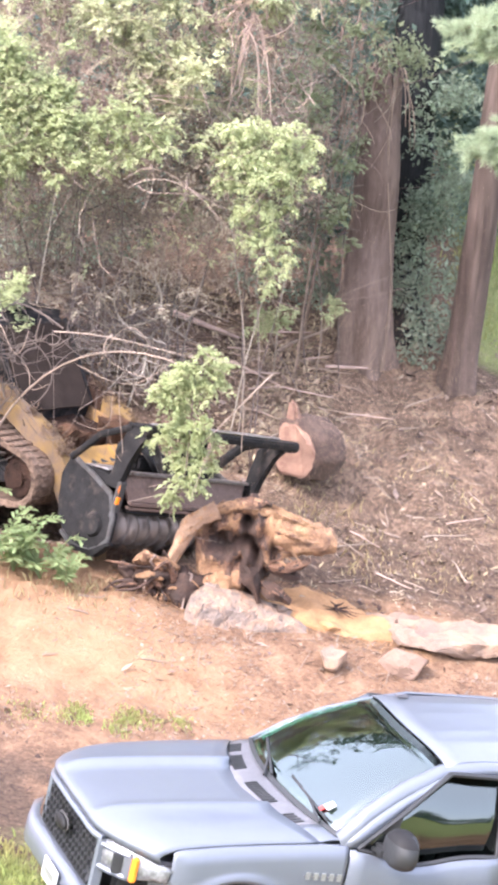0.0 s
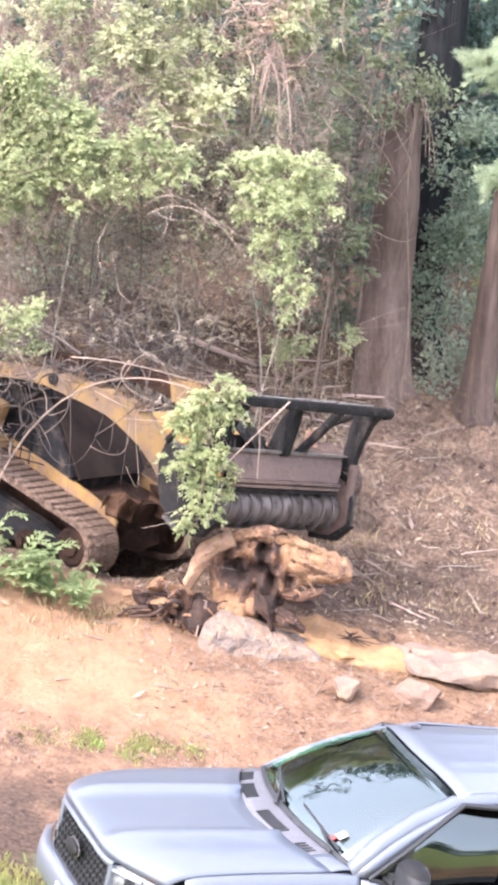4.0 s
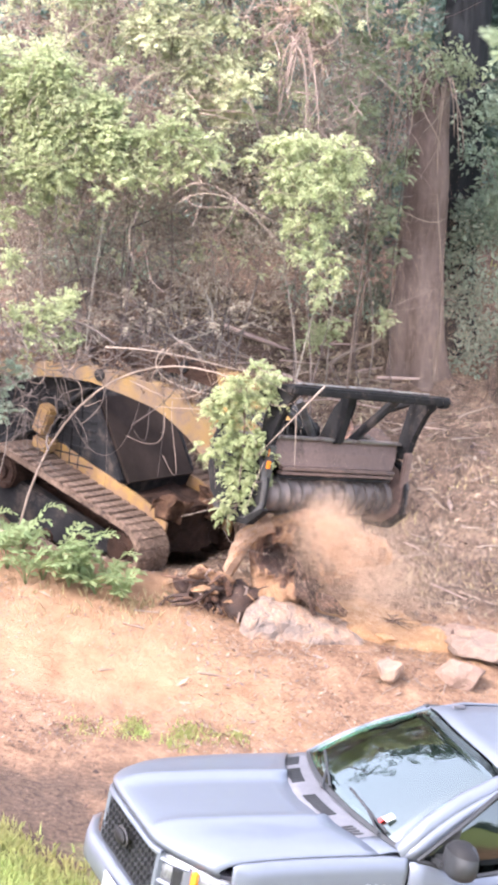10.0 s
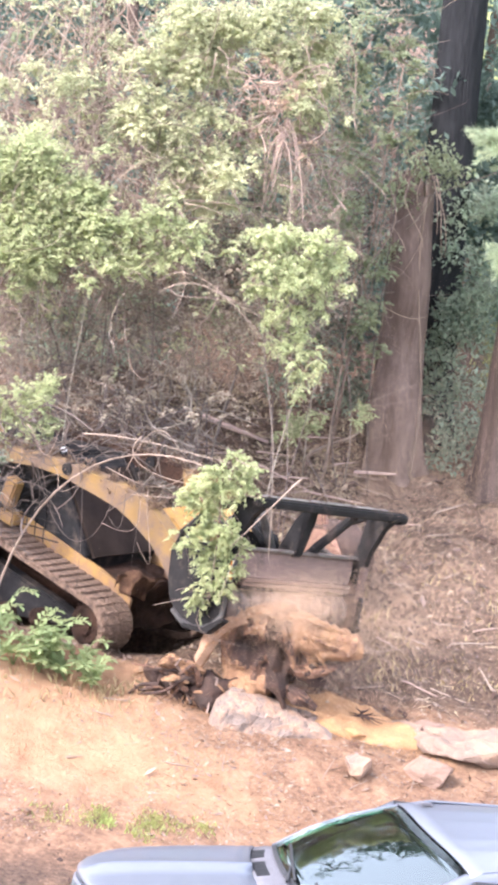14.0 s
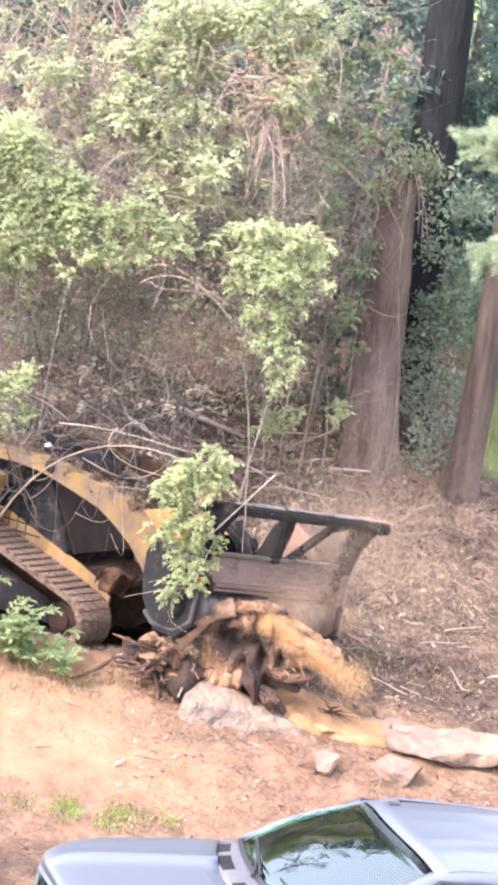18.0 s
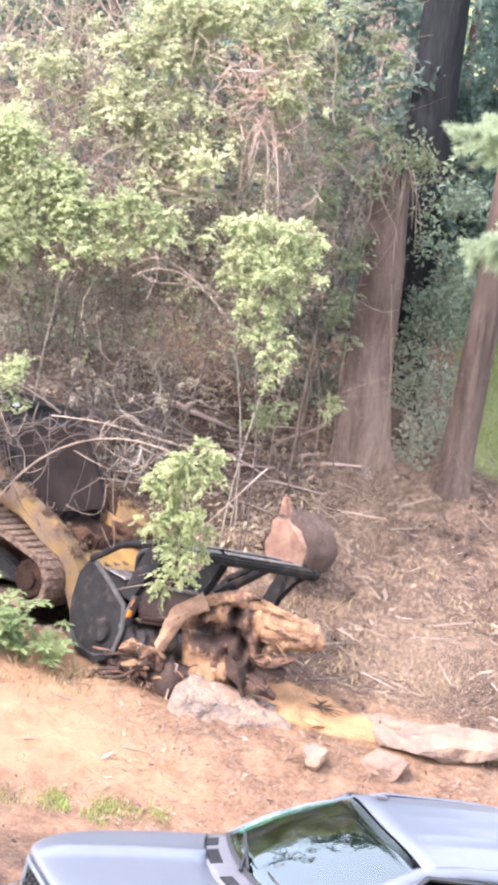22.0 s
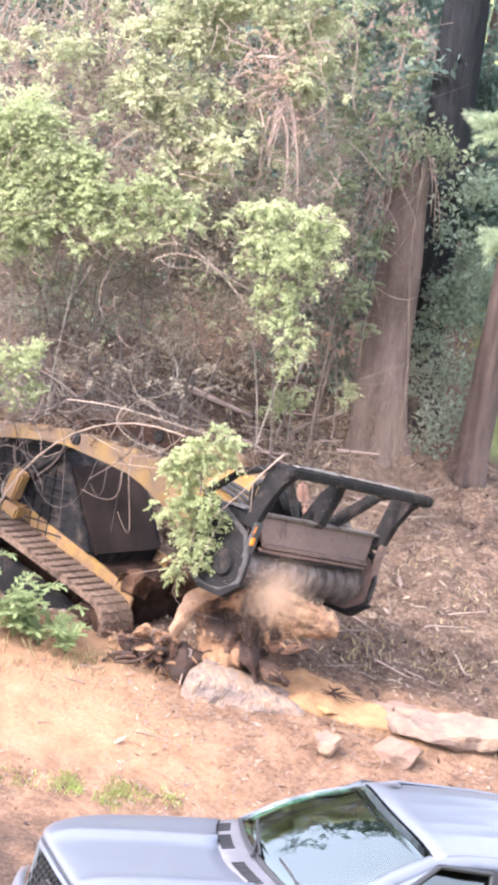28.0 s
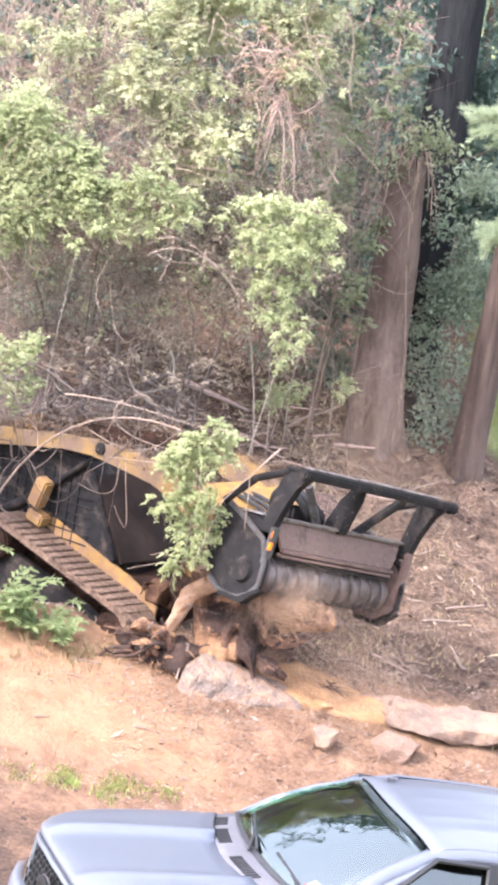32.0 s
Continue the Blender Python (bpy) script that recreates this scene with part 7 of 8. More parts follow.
pine("pine_boughs", [(x + dx, y, z + dz, 0.24) for x, y, z, r in PINE for dx, dz in ((0.05, 0.05), (0.15, -0.05))], 17, "soft pale blue-green pine boughs in layers")

# brown brush under and between the shrubs


def thicket(name, n, boxes, length, mat, seed, label, r=0.006, up=0.3):
    """A mass of crooked dry twigs in boxes (x0, x1, y0, y1, z0, z1)."""
    heap, rng = Heap(), random.Random(seed)
    for _ in range(n):
        x0, x1, y0, y1, z0, z1 = rng.choice(boxes)
        a = Vector((rng.uniform(x0, x1), rng.uniform(y0, y1), rng.uniform(z0, z1)))
        d = Vector((rng.gauss(0, 0.8), rng.gauss(0, 0.4), rng.gauss(up, 0.7))).normalized() * length * math.exp(rng.gauss(-0.2, 0.5))
        w = Vector((rng.gauss(0, 0.35), rng.gauss(0, 0.2), rng.gauss(-0.1, 0.35))) * d.length
        k = math.exp(rng.gauss(0, 0.45))
        heap.add(*tube_data(bezier(a, a + d * 0.3 + w, a + d * 0.7 + w * 0.6, a + d, 5), [r * k * (1 - 0.12 * i) for i in range(6)], 4))
    tagged(new(name, heap.mesh(name, mat)), label, "brush", kind="stuff")


thicket("dry_brush", 1500, [(-3.6, -1.6, 26.0, 27.6, 2.3, 4.0), (-1.8, 0.0, 26.6, 28.0, 2.8, 4.1), (-0.2, 0.8, 27.8, 28.8, 2.6, 4.6)], 0.5, DARK_TWIG, 31, "dense dark brown leafless brush", 0.005)
thicket("upper_brush", 1300, [(-3.4, 0.4, 26.9, 27.8, 3.9, 6.8), (-3.4, -1.2, 25.4, 26.0, 3.6, 4.6)], 0.5, TWIG, 38, "grey-brown bare twigs through the shrubs", 0.0045)
thicket("dark_brush", 420, [(-3.2, -0.9, 25.7, 26.4, 1.5, 2.3)], 0.5, DARK_TWIG, 37, "tangled brown brush heaped behind the loader", 0.007, 0.05)
thicket("pale_brush", 800, [(-3.4, -1.2, 26.8, 27.2, 4.4, 6.6), (-3.4, 0.4, 26.2, 27.0, 2.2, 4.2), (-0.6, 0.4, 26.0, 26.6, 3.6, 5.2)], 0.5, PALE_TWIG, 33, "pale dry twigs and bare vines", 0.0045)
thicket("vine_tangle", 170, [(-3.3, -1.5, 22.66, 22.85, 2.45, 2.85), (-3.3, -2.2, 22.66, 22.85, 1.6, 2.7)], 0.35, VINE, 34, "dark twigs and vines tangled before the lift arm", 0.005, 0.0)
# dark upright stems in the thicket
heap = Heap()
stems(heap, 26, (-2.2, 26.5), (1.4, 0.5), 2.6, 51, 0.011, 0.35)
tagged(new("brush_stems", heap.mesh("brush_stems", DARK_TWIG)), "dark upright stems in the brown brush", "brush", kind="stuff")
# pinkish dead vines: a woven mass of runners with strands trailing from it
vines = empty("dead_vines", "pinkish dead vines trailing from the shrubs", "vine", pose(-0.31, 25.9, 5.15))
rng = random.Random(61)
heap = Heap()
for k in range(90):
    a = Vector((rng.gauss(-0.12, 0.19), rng.gauss(0, 0.07), rng.gauss(0.42, 0.24)))
    d = Vector((rng.gauss(0, 0.7), rng.gauss(0, 0.2), rng.gauss(-0.35, 0.7))).normalized() * rng.uniform(0.15, 0.5)
    w = Vector((rng.gauss(0, 0.1), 0, rng.gauss(0.05, 0.1)))
    heap.add(*tube_data(bezier(a, a + d * 0.3 + w, a + d * 0.7 + w, a + d, 8), [0.0055 * rng.uniform(0.5, 1.4)] * 9, 4))
tagged(part("runner_weave", heap.mesh("runner_weave", PINK_TWIG, True), PINK_TWIG, vines, "woven pinkish runners"), kind="stuff")
for k in range(13):
    a = Vector((rng.gauss(0, 0.05), rng.gauss(0, 0.04), rng.gauss(0.12, 0.1)))
    b = Vector((rng.uniform(-0.22, 0.28), rng.gauss(0, 0.1), rng.uniform(-0.95, -0.3)))
    v, f = tube_data(bezier(a, (a.x * 0.5 + b.x * 0.5 + rng.gauss(0, 0.06), a.y, a.z - 0.1), (b.x + rng.gauss(0, 0.05), b.y, b.z + 0.25), b, 9), [0.008 * (1 - 0.06 * i) for i in range(10)], 5)
    part("trailing_strand", mesh_of("trailing_strand", v, f, PINK_TWIG, True), PINK_TWIG, vines)
clumps = [(rng.gauss(-0.1, 0.2), rng.gauss(0, 0.1), rng.gauss(0.45, 0.25), 0.1) for _ in range(12)] + [(0.24, 0, 0.02, 0.06), (0.25, 0, -0.1, 0.05)]
tagged(part("withered_leaves", sprig_leaves("withered_leaves", clumps, 5000, 0.045, LEAF_PINK, 62), LEAF_PINK, vines, "withered pink leaves"), kind="stuff")
# long bare vines hanging through the gaps of the shrubs
for name, n, x0, x1, z0, z1, seed, mat, label in (("bare_vines", 20, -3.5, -2.0, 5.2, 6.9, 63, PALE_TWIG, "long pale bare vines hanging through the shrubs"), ("bare_vines", 12, -2.3, 0.3, 4.6, 6.6, 64, PALE_TWIG, "pale bare vines lacing the olive shrubs"), ("bare_vines", 14, 0.25, 1.05, 2.6, 5.6, 65, TWIG, "brown bare vines hanging beside the big trunk")):
    rng = random.Random(seed)
    y = 27.6 if seed == 65 else 25.9
    vines = empty(name, label, "vine", pose(x0, y, z0))
    for k in range(n):
        a = Vector((rng.uniform(0, x1 - x0), rng.gauss(0, 0.15), rng.uniform(0.4, 1.0) * (z1 - z0)))
        b = a + Vector((rng.gauss(0, 0.28), rng.gauss(0, 0.1), -rng.uniform(0.4, 1.3)))
        w = Vector((rng.gauss(0, 0.2), 0, rng.gauss(0, 0.1)))
        v, f = tube_data(bezier(a, a.lerp(b, 0.3) + w, a.lerp(b, 0.7) - w * 0.7, b, 12), [rng.uniform(0.004, 0.0075)] * 13, 5)
        part("vine_strand", mesh_of("vine_strand", v, f, mat, True), mat, vines)
heap = Heap()
for a, b, c, d in (((-1.45, 24.9, 3.78), (-1.2, 24.9, 4.05), (-0.9, 24.9, 3.95), (-0.28, 24.8, 3.30)), ((-1.4, 24.9, 3.7), (-1.1, 24.9, 3.95), (-0.7, 24.9, 3.8), (-0.4, 24.9, 3.35)), ((-0.82, 24.8, 3.85), (-0.80, 24.8, 3.7), (-0.85, 24.8, 3.5), (-1.02, 24.8, 3.40)), ((-1.3, 24.9, 3.74), (-1.2, 24.9, 3.62), (-1.0, 24.9, 3.72), (-0.7, 24.9, 3.68)), ((-0.84, 24.8, 3.78), (-0.6, 24.8, 3.7), (-0.5, 24.8, 3.6), (-0.36, 24.8, 3.58))):
    heap.add(*tube_data(bezier(a, b, c, d, 14), [0.007 - 0.0003 * i for i in range(15)], 5))
tagged(new("arching_vine", heap.mesh("arching_vine", PALE_TWIG, True)), "bare arching vine under the leafy shrubs", "vine")
rng = random.Random(90)
tagged(new("dry_leaves", leaves_mesh("dry_leaves", [(rng.uniform(-3.6, 0.3), rng.uniform(26.0, 27.6), rng.uniform(2.4, 4.3), 0.3) for _ in range(100)] + [(rng.uniform(-3.6, 0.6), rng.uniform(26.9, 27.6), rng.uniform(4.2, 6.8), 0.3) for _ in range(50)], 22000, 0.05, LEAF_BROWN, 35, 8, 0.12)), "withered brown leaves in the brush", "brush", kind="stuff")
olive = [(rng.uniform(-3.6, 0.0), rng.uniform(26.2, 27.4), rng.uniform(3.9, 6.8), rng.uniform(0.08, 0.17)) for _ in range(150)]
tagged(new("undergrowth", sprig_leaves("undergrowth", olive, 9000, 0.05, LEAF_OLIVE, 36)), "scattered olive leaves through the shrubs", "brush", kind="stuff")
green = [(rng.uniform(-3.6, 0.6), rng.uniform(26.3, 27.6), rng.uniform(3.0, 6.6), rng.uniform(0.08, 0.18)) for _ in range(110)]
tagged(new("green_undergrowth", sprig_leaves("green_undergrowth", green, 8000, 0.05, LEAF_IVY, 37)), "darker green leaves in the gaps of the shrubs", "brush", kind="stuff")
grey = [(rng.uniform(-3.4, -0.3), rng.uniform(25.4, 26.3), rng.uniform(2.2, 3.9), rng.uniform(0.06, 0.15)) for _ in range(120)]
tagged(new("brush_leaves", sprig_leaves("brush_leaves", grey, 5500, 0.042, LEAF_BROWN, 40, droop=0.5)), "withered grey-brown leaves on the brush", "brush", kind="stuff")
dull = [(rng.uniform(-3.4, 0.4), rng.uniform(25.5, 26.3), rng.uniform(2.6, 4.2), rng.uniform(0.05, 0.12)) for _ in range(60)]
tagged(new("brush_sprays", sprig_leaves("brush_sprays", dull, 6000, 0.042, LEAF_OLIVE, 41, droop=0.4)), "thin olive sprays in the brown brush", "brush", kind="stuff")
# dark-coloured leaves fill the gaps, standing in for shade behind brush and trunks
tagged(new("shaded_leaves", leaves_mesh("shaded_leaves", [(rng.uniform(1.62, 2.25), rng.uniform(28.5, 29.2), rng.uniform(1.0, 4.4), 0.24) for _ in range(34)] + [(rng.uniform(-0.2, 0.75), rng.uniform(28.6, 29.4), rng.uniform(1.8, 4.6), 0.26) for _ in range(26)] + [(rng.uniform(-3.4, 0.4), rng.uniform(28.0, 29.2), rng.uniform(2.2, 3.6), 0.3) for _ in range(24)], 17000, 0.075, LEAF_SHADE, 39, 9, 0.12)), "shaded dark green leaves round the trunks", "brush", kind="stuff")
# unseen leaf masses behind and right of the balcony, added for the truck's reflections
rear = [(rng.uniform(-26, 26), rng.uniform(-26, -18), rng.uniform(2.0, 9.0), rng.uniform(1.2, 2.2)) for _ in range(60)] + [(30 + rng.uniform(-8, 8), rng.uniform(-20, 6), rng.uniform(-0.5, 5.5), rng.uniform(1.2, 2.0)) for _ in range(60)]
tagged(new("rear_woods", leaves_mesh("rear_woods", rear, 24000, 0.5, LEAF_DARK, 44, 14, 0.5)), "unseen dark green woods added for reflections in the truck", "woods", kind="stuff")
far = []
rng = random.Random(41)
for _ in range(190):
    x, y = rng.uniform(-8, 9), rng.uniform(30.5, 36)
    if x > 2.2 and y < 36:
        y += 6
    far.append((x, y, float(terrain(x, y)) + rng.uniform(0.3, 7.0), rng.uniform(0.6, 1.1)))
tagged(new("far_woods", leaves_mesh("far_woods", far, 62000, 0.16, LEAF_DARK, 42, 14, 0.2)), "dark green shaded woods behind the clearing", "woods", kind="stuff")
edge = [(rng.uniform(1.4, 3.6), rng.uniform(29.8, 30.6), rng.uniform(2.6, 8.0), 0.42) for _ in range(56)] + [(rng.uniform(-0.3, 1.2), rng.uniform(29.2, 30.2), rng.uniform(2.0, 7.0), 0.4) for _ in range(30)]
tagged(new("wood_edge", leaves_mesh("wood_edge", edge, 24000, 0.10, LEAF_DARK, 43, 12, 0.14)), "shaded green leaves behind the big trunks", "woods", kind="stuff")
for k in range(22):
    x, y = rng.uniform(-7, 5), rng.uniform(30.5, 36)
    z = float(terrain(x, y))
    tree = empty("slender_tree", "slender dark tree standing in the woods", "tree", pose(x, y, z), "slender trees")
    v, f = tube_data(bezier((0, 0, -0.1), (rng.gauss(0, 0.2), 0, 3), (rng.gauss(0, 0.3), 0, 6), (rng.gauss(0, 0.6), 0, 9), 12), [0.09 - 0.005 * i for i in range(13)], 8)
    part("trunk", mesh_of("trunk", v, f, BARK, True), BARK, tree)
    part("crown", leaves_mesh("crown", [(rng.gauss(0, 0.7), rng.gauss(0, 0.7), rng.uniform(7, 10), 0.7) for _ in range(6)], 900, 0.18, LEAF_DARK, k), LEAF_DARK, tree)

# ---- vines, sticks and litter ----


def stick(name, a, b, r, mat, label, bend=0.05, seed=0, category="stick", group="", fork=0):
    rng = random.Random(seed + int(a[0] * 100) + int(a[1] * 37))
    a, b = Vector(a), Vector(b)
    d = b - a
    off = Vector((rng.gauss(0, 1), rng.gauss(0, 1), abs(rng.gauss(0, 0.6)))) * d.length * bend
    heap = Heap()
    o = a.copy()
    path = bezier(a - o, a + d * 0.33 + off - o, a + d * 0.66 - off * 0.6 - o, b - o, 8)
    heap.add(*tube_data(path, [r * (1 - 0.07 * i) for i in range(9)], 6))
    for k in range(fork):
        p = path[rng.randint(2, 7)]
        e = p + Vector((rng.gauss(0, 0.3), rng.gauss(0, 0.2), rng.gauss(0, 0.25))) * d.length * 0.6
        heap.add(*tube_data(bezier(p, p.lerp(e, 0.3) + off * 0.5, p.lerp(e, 0.7), e, 5), [r * 0.5 * (1 - 0.12 * i) for i in range(6)], 5))
    ob = new(name, heap.mesh(name, mat, True))
    ob.location = o
    return tagged(ob, label, category, group)


def on_ground(x, y, up=0.0):
    return (x, y, height(x, y) + up)


# pale branch before the loader and the log by the big trunk
stick("bare_branch", (0.17, 22.2, 2.66), (-0.42, 22.15, 1.96), 0.009, PALE_TWIG, "bare pale branch caught in the leafy bush", 0.02, 1, "branch")
stick("hanging_twig", (-0.08, 22.2, 2.37), (-0.06, 22.2, 1.85), 0.006, PALE_TWIG, "thin pale twig hanging from a branch", 0.03, 2, "branch")
stick("white_log", (0.80, 28.0, height(0.8, 28.0) + 0.06), (1.28, 27.98, height(1.28, 27.98) + 0.12), 0.026, PINK_TWIG, "short pale bare log at the foot of the trunk", 0.02, 3, "log")
stick("fallen_log", (-1.0, 28.3, height(-1.0, 28.3) + 0.05), (-0.2, 28.2, height(-0.2, 28.2) + 0.03), 0.045, PINK_TWIG, "fallen pale log on the forest floor", 0.02, 4, "log")
stick("leaning_stick", (-0.64, 27.0, 2.65), (-0.42, 27.0, 2.2), 0.014, PALE_TWIG, "short pale stick hanging in the brush", 0.02, 5, "stick")
stick("dark_branch", on_ground(0.25, 28.1, 0.05), (0.85, 28.3, height(0.85, 28.3) + 0.35), 0.025, TWIG, "dark crooked branch against the trunk", 0.15, 6, "branch")
stick("thin_sapling", on_ground(0.45, 27.6, -0.05), (0.62, 27.7, 4.2), 0.018, TWIG, "thin leaning bare sapling", 0.02, 7, "sapling")
stick("thin_sapling", on_ground(0.52, 28.6, -0.05), (0.95, 28.4, 6.2), 0.02, TWIG, "thin leaning bare sapling", 0.02, 8, "sapling")

# dry vines looped in front of the loader
vine_paths = (
    ((-1.5, 22.7, 2.6), (-1.2, 22.6, 1.9), (-1.0, 22.5, 2.3), (-0.85, 22.5, 2.55)),
    ((-2.3, 22.8, 2.4), (-2.0, 22.6, 1.4), (-1.6, 22.6, 1.6), (-1.5, 22.6, 2.5)),
    ((-1.9, 22.8, 2.75), (-1.85, 22.7, 2.2), (-1.8, 22.6, 1.9), (-1.83, 22.6, 1.3)),
    ((-1.35, 22.6, 2.66), (-1.3, 22.6, 2.3), (-1.28, 22.5, 2.1), (-1.33, 22.5, 1.6)),
)
for k, q in enumerate(vine_paths):
    v, f = tube_data(bezier(*q, 18), [0.0034 - 0.0001 * i for i in range(19)], 5)
    tagged(new("dry_vine", mesh_of("dry_vine", v, f, VINE, True)), "dry bare looping vine at the edge of the brush", "vine", "looping vines")

cab_vines = (
    ((-1.87, 22.62, 2.78), (-1.25, 22.62, 2.81), (-0.92, 22.62, 2.67), (-0.49, 22.62, 2.63)),
    ((-1.33, 22.62, 2.80), (-1.51, 22.62, 2.63), (-1.35, 22.62, 2.44), (-0.84, 22.62, 2.39)),
    ((-1.13, 22.62, 2.75), (-1.18, 22.62, 2.39), (-1.23, 22.62, 2.33), (-1.60, 22.62, 2.05)),
    ((-1.26, 22.62, 2.77), (-1.12, 22.62, 2.67), (-1.17, 22.62, 2.40), (-1.02, 22.62, 2.17)),
    ((-1.85, 22.62, 2.43), (-1.66, 22.62, 2.72), (-1.45, 22.62, 2.69), (-1.17, 22.62, 2.48)),
    ((-2.13, 22.62, 2.72), (-1.85, 22.62, 2.54), (-1.73, 22.62, 2.28), (-2.08, 22.62, 2.02)),
)
for k, q in enumerate(cab_vines):
    v, f = tube_data(bezier(*q, 18), [0.0075 - 0.0002 * i if k < 4 else 0.005 for i in range(19)], 6)
    tagged(new("dry_vine", mesh_of("dry_vine", v, f, PALE_TWIG if k < 2 else VINE, True)), "pale hooked vine hanging over the lift arm", "vine", "looping vines")

rng = random.Random(70)
for k in range(9):
    # crooked runners tangled over the lift arm
    x, z = rng.uniform(-3.0, -1.3), rng.uniform(2.3, 2.8)
    l = rng.uniform(0.3, 0.9)
    q = ((x, 22.7, z), (x + l * 0.3, 22.65, z + rng.gauss(0.05, 0.2)), (x + l * 0.6, 22.6, z + rng.gauss(-0.1, 0.3)), (x + l, 22.6, z + rng.gauss(-0.12, 0.2)))
    v, f = tube_data(bezier(*q, 14), [0.0055 - 0.0002 * i for i in range(15)], 5)
    tagged(new("dry_vine", mesh_of("dry_vine", v, f, VINE if k % 3 else TWIG, True)), "crooked dry runner tangled before the lift arm", "vine", "looping vines")

rng = random.Random(71)
for k in range(9):
    # thinner strands trailing over the cab
    x, z = rng.uniform(-2.7, -1.05), rng.uniform(1.9, 2.75)
    l = rng.uniform(0.3, 0.95)
    q = ((x, 22.75, z), (x + rng.gauss(0, 0.1), 22.7, z - l * 0.2), (x + rng.gauss(0, 0.15), 22.65, z - l * 1.2), (x + rng.gauss(0, 0.35), 22.65, z - l * rng.uniform(0.4, 1.0)))
    v, f = tube_data(bezier(*q, 14), [0.004 - 0.0001 * i for i in range(15)], 4)
    tagged(new("dry_vine", mesh_of("dry_vine", v, f, VINE if k % 3 else TWIG, True)), "thin dry vine trailing in front of the loader", "vine", "looping vines")

rng = random.Random(77)
for k in range(30):
    # sticks over the churned slope
    x, y = rng.uniform(-0.2, 3.4), rng.uniform(22.9, 27.6)
    a, l = rng.uniform(0, math.pi), rng.uniform(0.15, 0.6)
    x2, y2 = x + math.cos(a) * l, y + math.sin(a) * l
    stick("broken_stick", on_ground(x, y, 0.015), on_ground(x2, y2, rng.uniform(0.01, 0.1)), rng.uniform(0.006, 0.014), PALE_TWIG if rng.random() < 0.65 else TWIG, "broken stick lying on the churned soil", 0.06, k, "stick", "sticks on the slope", rng.choice((0, 0, 1)))
for k in range(20):
    # branches strewn on the slope under the brush
    x, y = rng.uniform(-1.4, 0.8), rng.uniform(26.4, 29.0)
    a, l = rng.uniform(-0.5, 0.5), rng.uniform(0.25, 0.8)
    stick("broken_stick", on_ground(x, y, 0.03), on_ground(x + math.cos(a) * l, y + math.sin(a) * l, rng.uniform(0.02, 0.15)), rng.uniform(0.008, 0.018), PINK_TWIG if rng.random() < 0.5 else TWIG, "broken branch strewn under the brush", 0.06, k + 60, "stick", "sticks on the slope", rng.choice((0, 1)))
for k in range(26):
    # shards and split sticks left on the churned slope
    x, y = rng.uniform(0.7, 3.1), rng.uniform(23.3, 27.6)
    a, l = rng.gauss(-0.3, 0.5), rng.uniform(0.12, 0.55)
    stick("wood_shard", on_ground(x, y, 0.02), on_ground(x + math.cos(a) * l, y + math.sin(a) * l, rng.uniform(0.02, 0.09)), rng.uniform(0.006, 0.014), rng.choice((PINK_TWIG, PALE_TWIG, TWIG)), "pale split shard of wood lying on the soil", 0.04, k + 160, "stick", "shards on the slope", 0)
for k in range(26):
    # twigs on the bank near the rocks and the truck
    x, y = rng.uniform(-0.4, 2.4), rng.uniform(20.8, 22.4)
    a, l = rng.uniform(0, math.pi), rng.uniform(0.08, 0.3)
    stick("dry_twig", on_ground(x, y, 0.006), on_ground(x + math.cos(a) * l, y + math.sin(a) * l, 0.02), rng.uniform(0.003, 0.007), rng.choice((TWIG, PALE_TWIG, TWIG)), "dry twig lying on the bank", 0.08, k, "twig", "twigs on the bank", 1)


def litter(name, n, region, size, mat, seed, label, upright=0.25, slim=1.0):
    """Chips and shreds lying on the ground of a region x0, x1, y0, y1."""
    r = np.random.default_rng(seed)
    x = r.uniform(region[0], region[1], n)
    y = r.uniform(region[2], region[3], n)
    clump = np.array([noise.noise((a * 1.3, b * 1.3, seed)) for a, b in zip(x, y)])
    keep = clump + r.normal(0, 0.25, n) > 0.0
    x, y = x[keep], y[keep]
    n = len(x)
    z = np.array([height(a, b) for a, b in zip(x, y)])
    a = r.uniform(0, 2 * np.pi, n)
    tilt = r.normal(0, upright, n)
    s = size * np.exp(r.normal(0, 0.5, n))
    d = np.stack([np.cos(a) * np.cos(tilt), np.sin(a) * np.cos(tilt), np.sin(tilt)], 1)
    w = np.stack([-np.sin(a), np.cos(a), r.normal(0, 0.4, n)], 1)
    p = np.stack([x, y, z + 0.008 + np.abs(np.sin(tilt)) * s * 0.5], 1)
    wide = s * r.uniform(0.1, 0.35, n) * slim
    v = np.empty((n, 4, 3))
    v[:, 0] = p - d * (s / 2)[:, None]
    v[:, 1] = p + w * (wide / 2)[:, None]
    v[:, 2] = p + d * (s / 2)[:, None]
    v[:, 3] = p - w * (wide / 2)[:, None]
    tagged(new(name, quads(name, v.reshape(-1, 3), n, mat)), label, "litter", kind="stuff")


litter("wood_chips", 38000, (-1.2, 3.6, 22.7, 28.6), 0.026, CHIPS, 5, "shredded wood chips strewn over the churned soil", 0.25, 0.7)
litter("pale_debris", 30000, (-1.7, 0.9, 25.4, 29.6), 0.05, CHIPS, 15, "pale twigs and shreds on the slope under the brush", 0.4)
litter("straw_shreds", 4200, (-0.6, 3.6, 22.9, 28.4), 0.08, CHIPS, 16, "long pale shreds of torn brush on the churned soil", 0.12, 0.3)
litter("dark_clods", 3000, (-0.8, 3.6, 22.8, 28.4), 0.05, DARK_WOOD, 17, "dark crumbs of soil and bark on the slope", 0.4, 2.2)
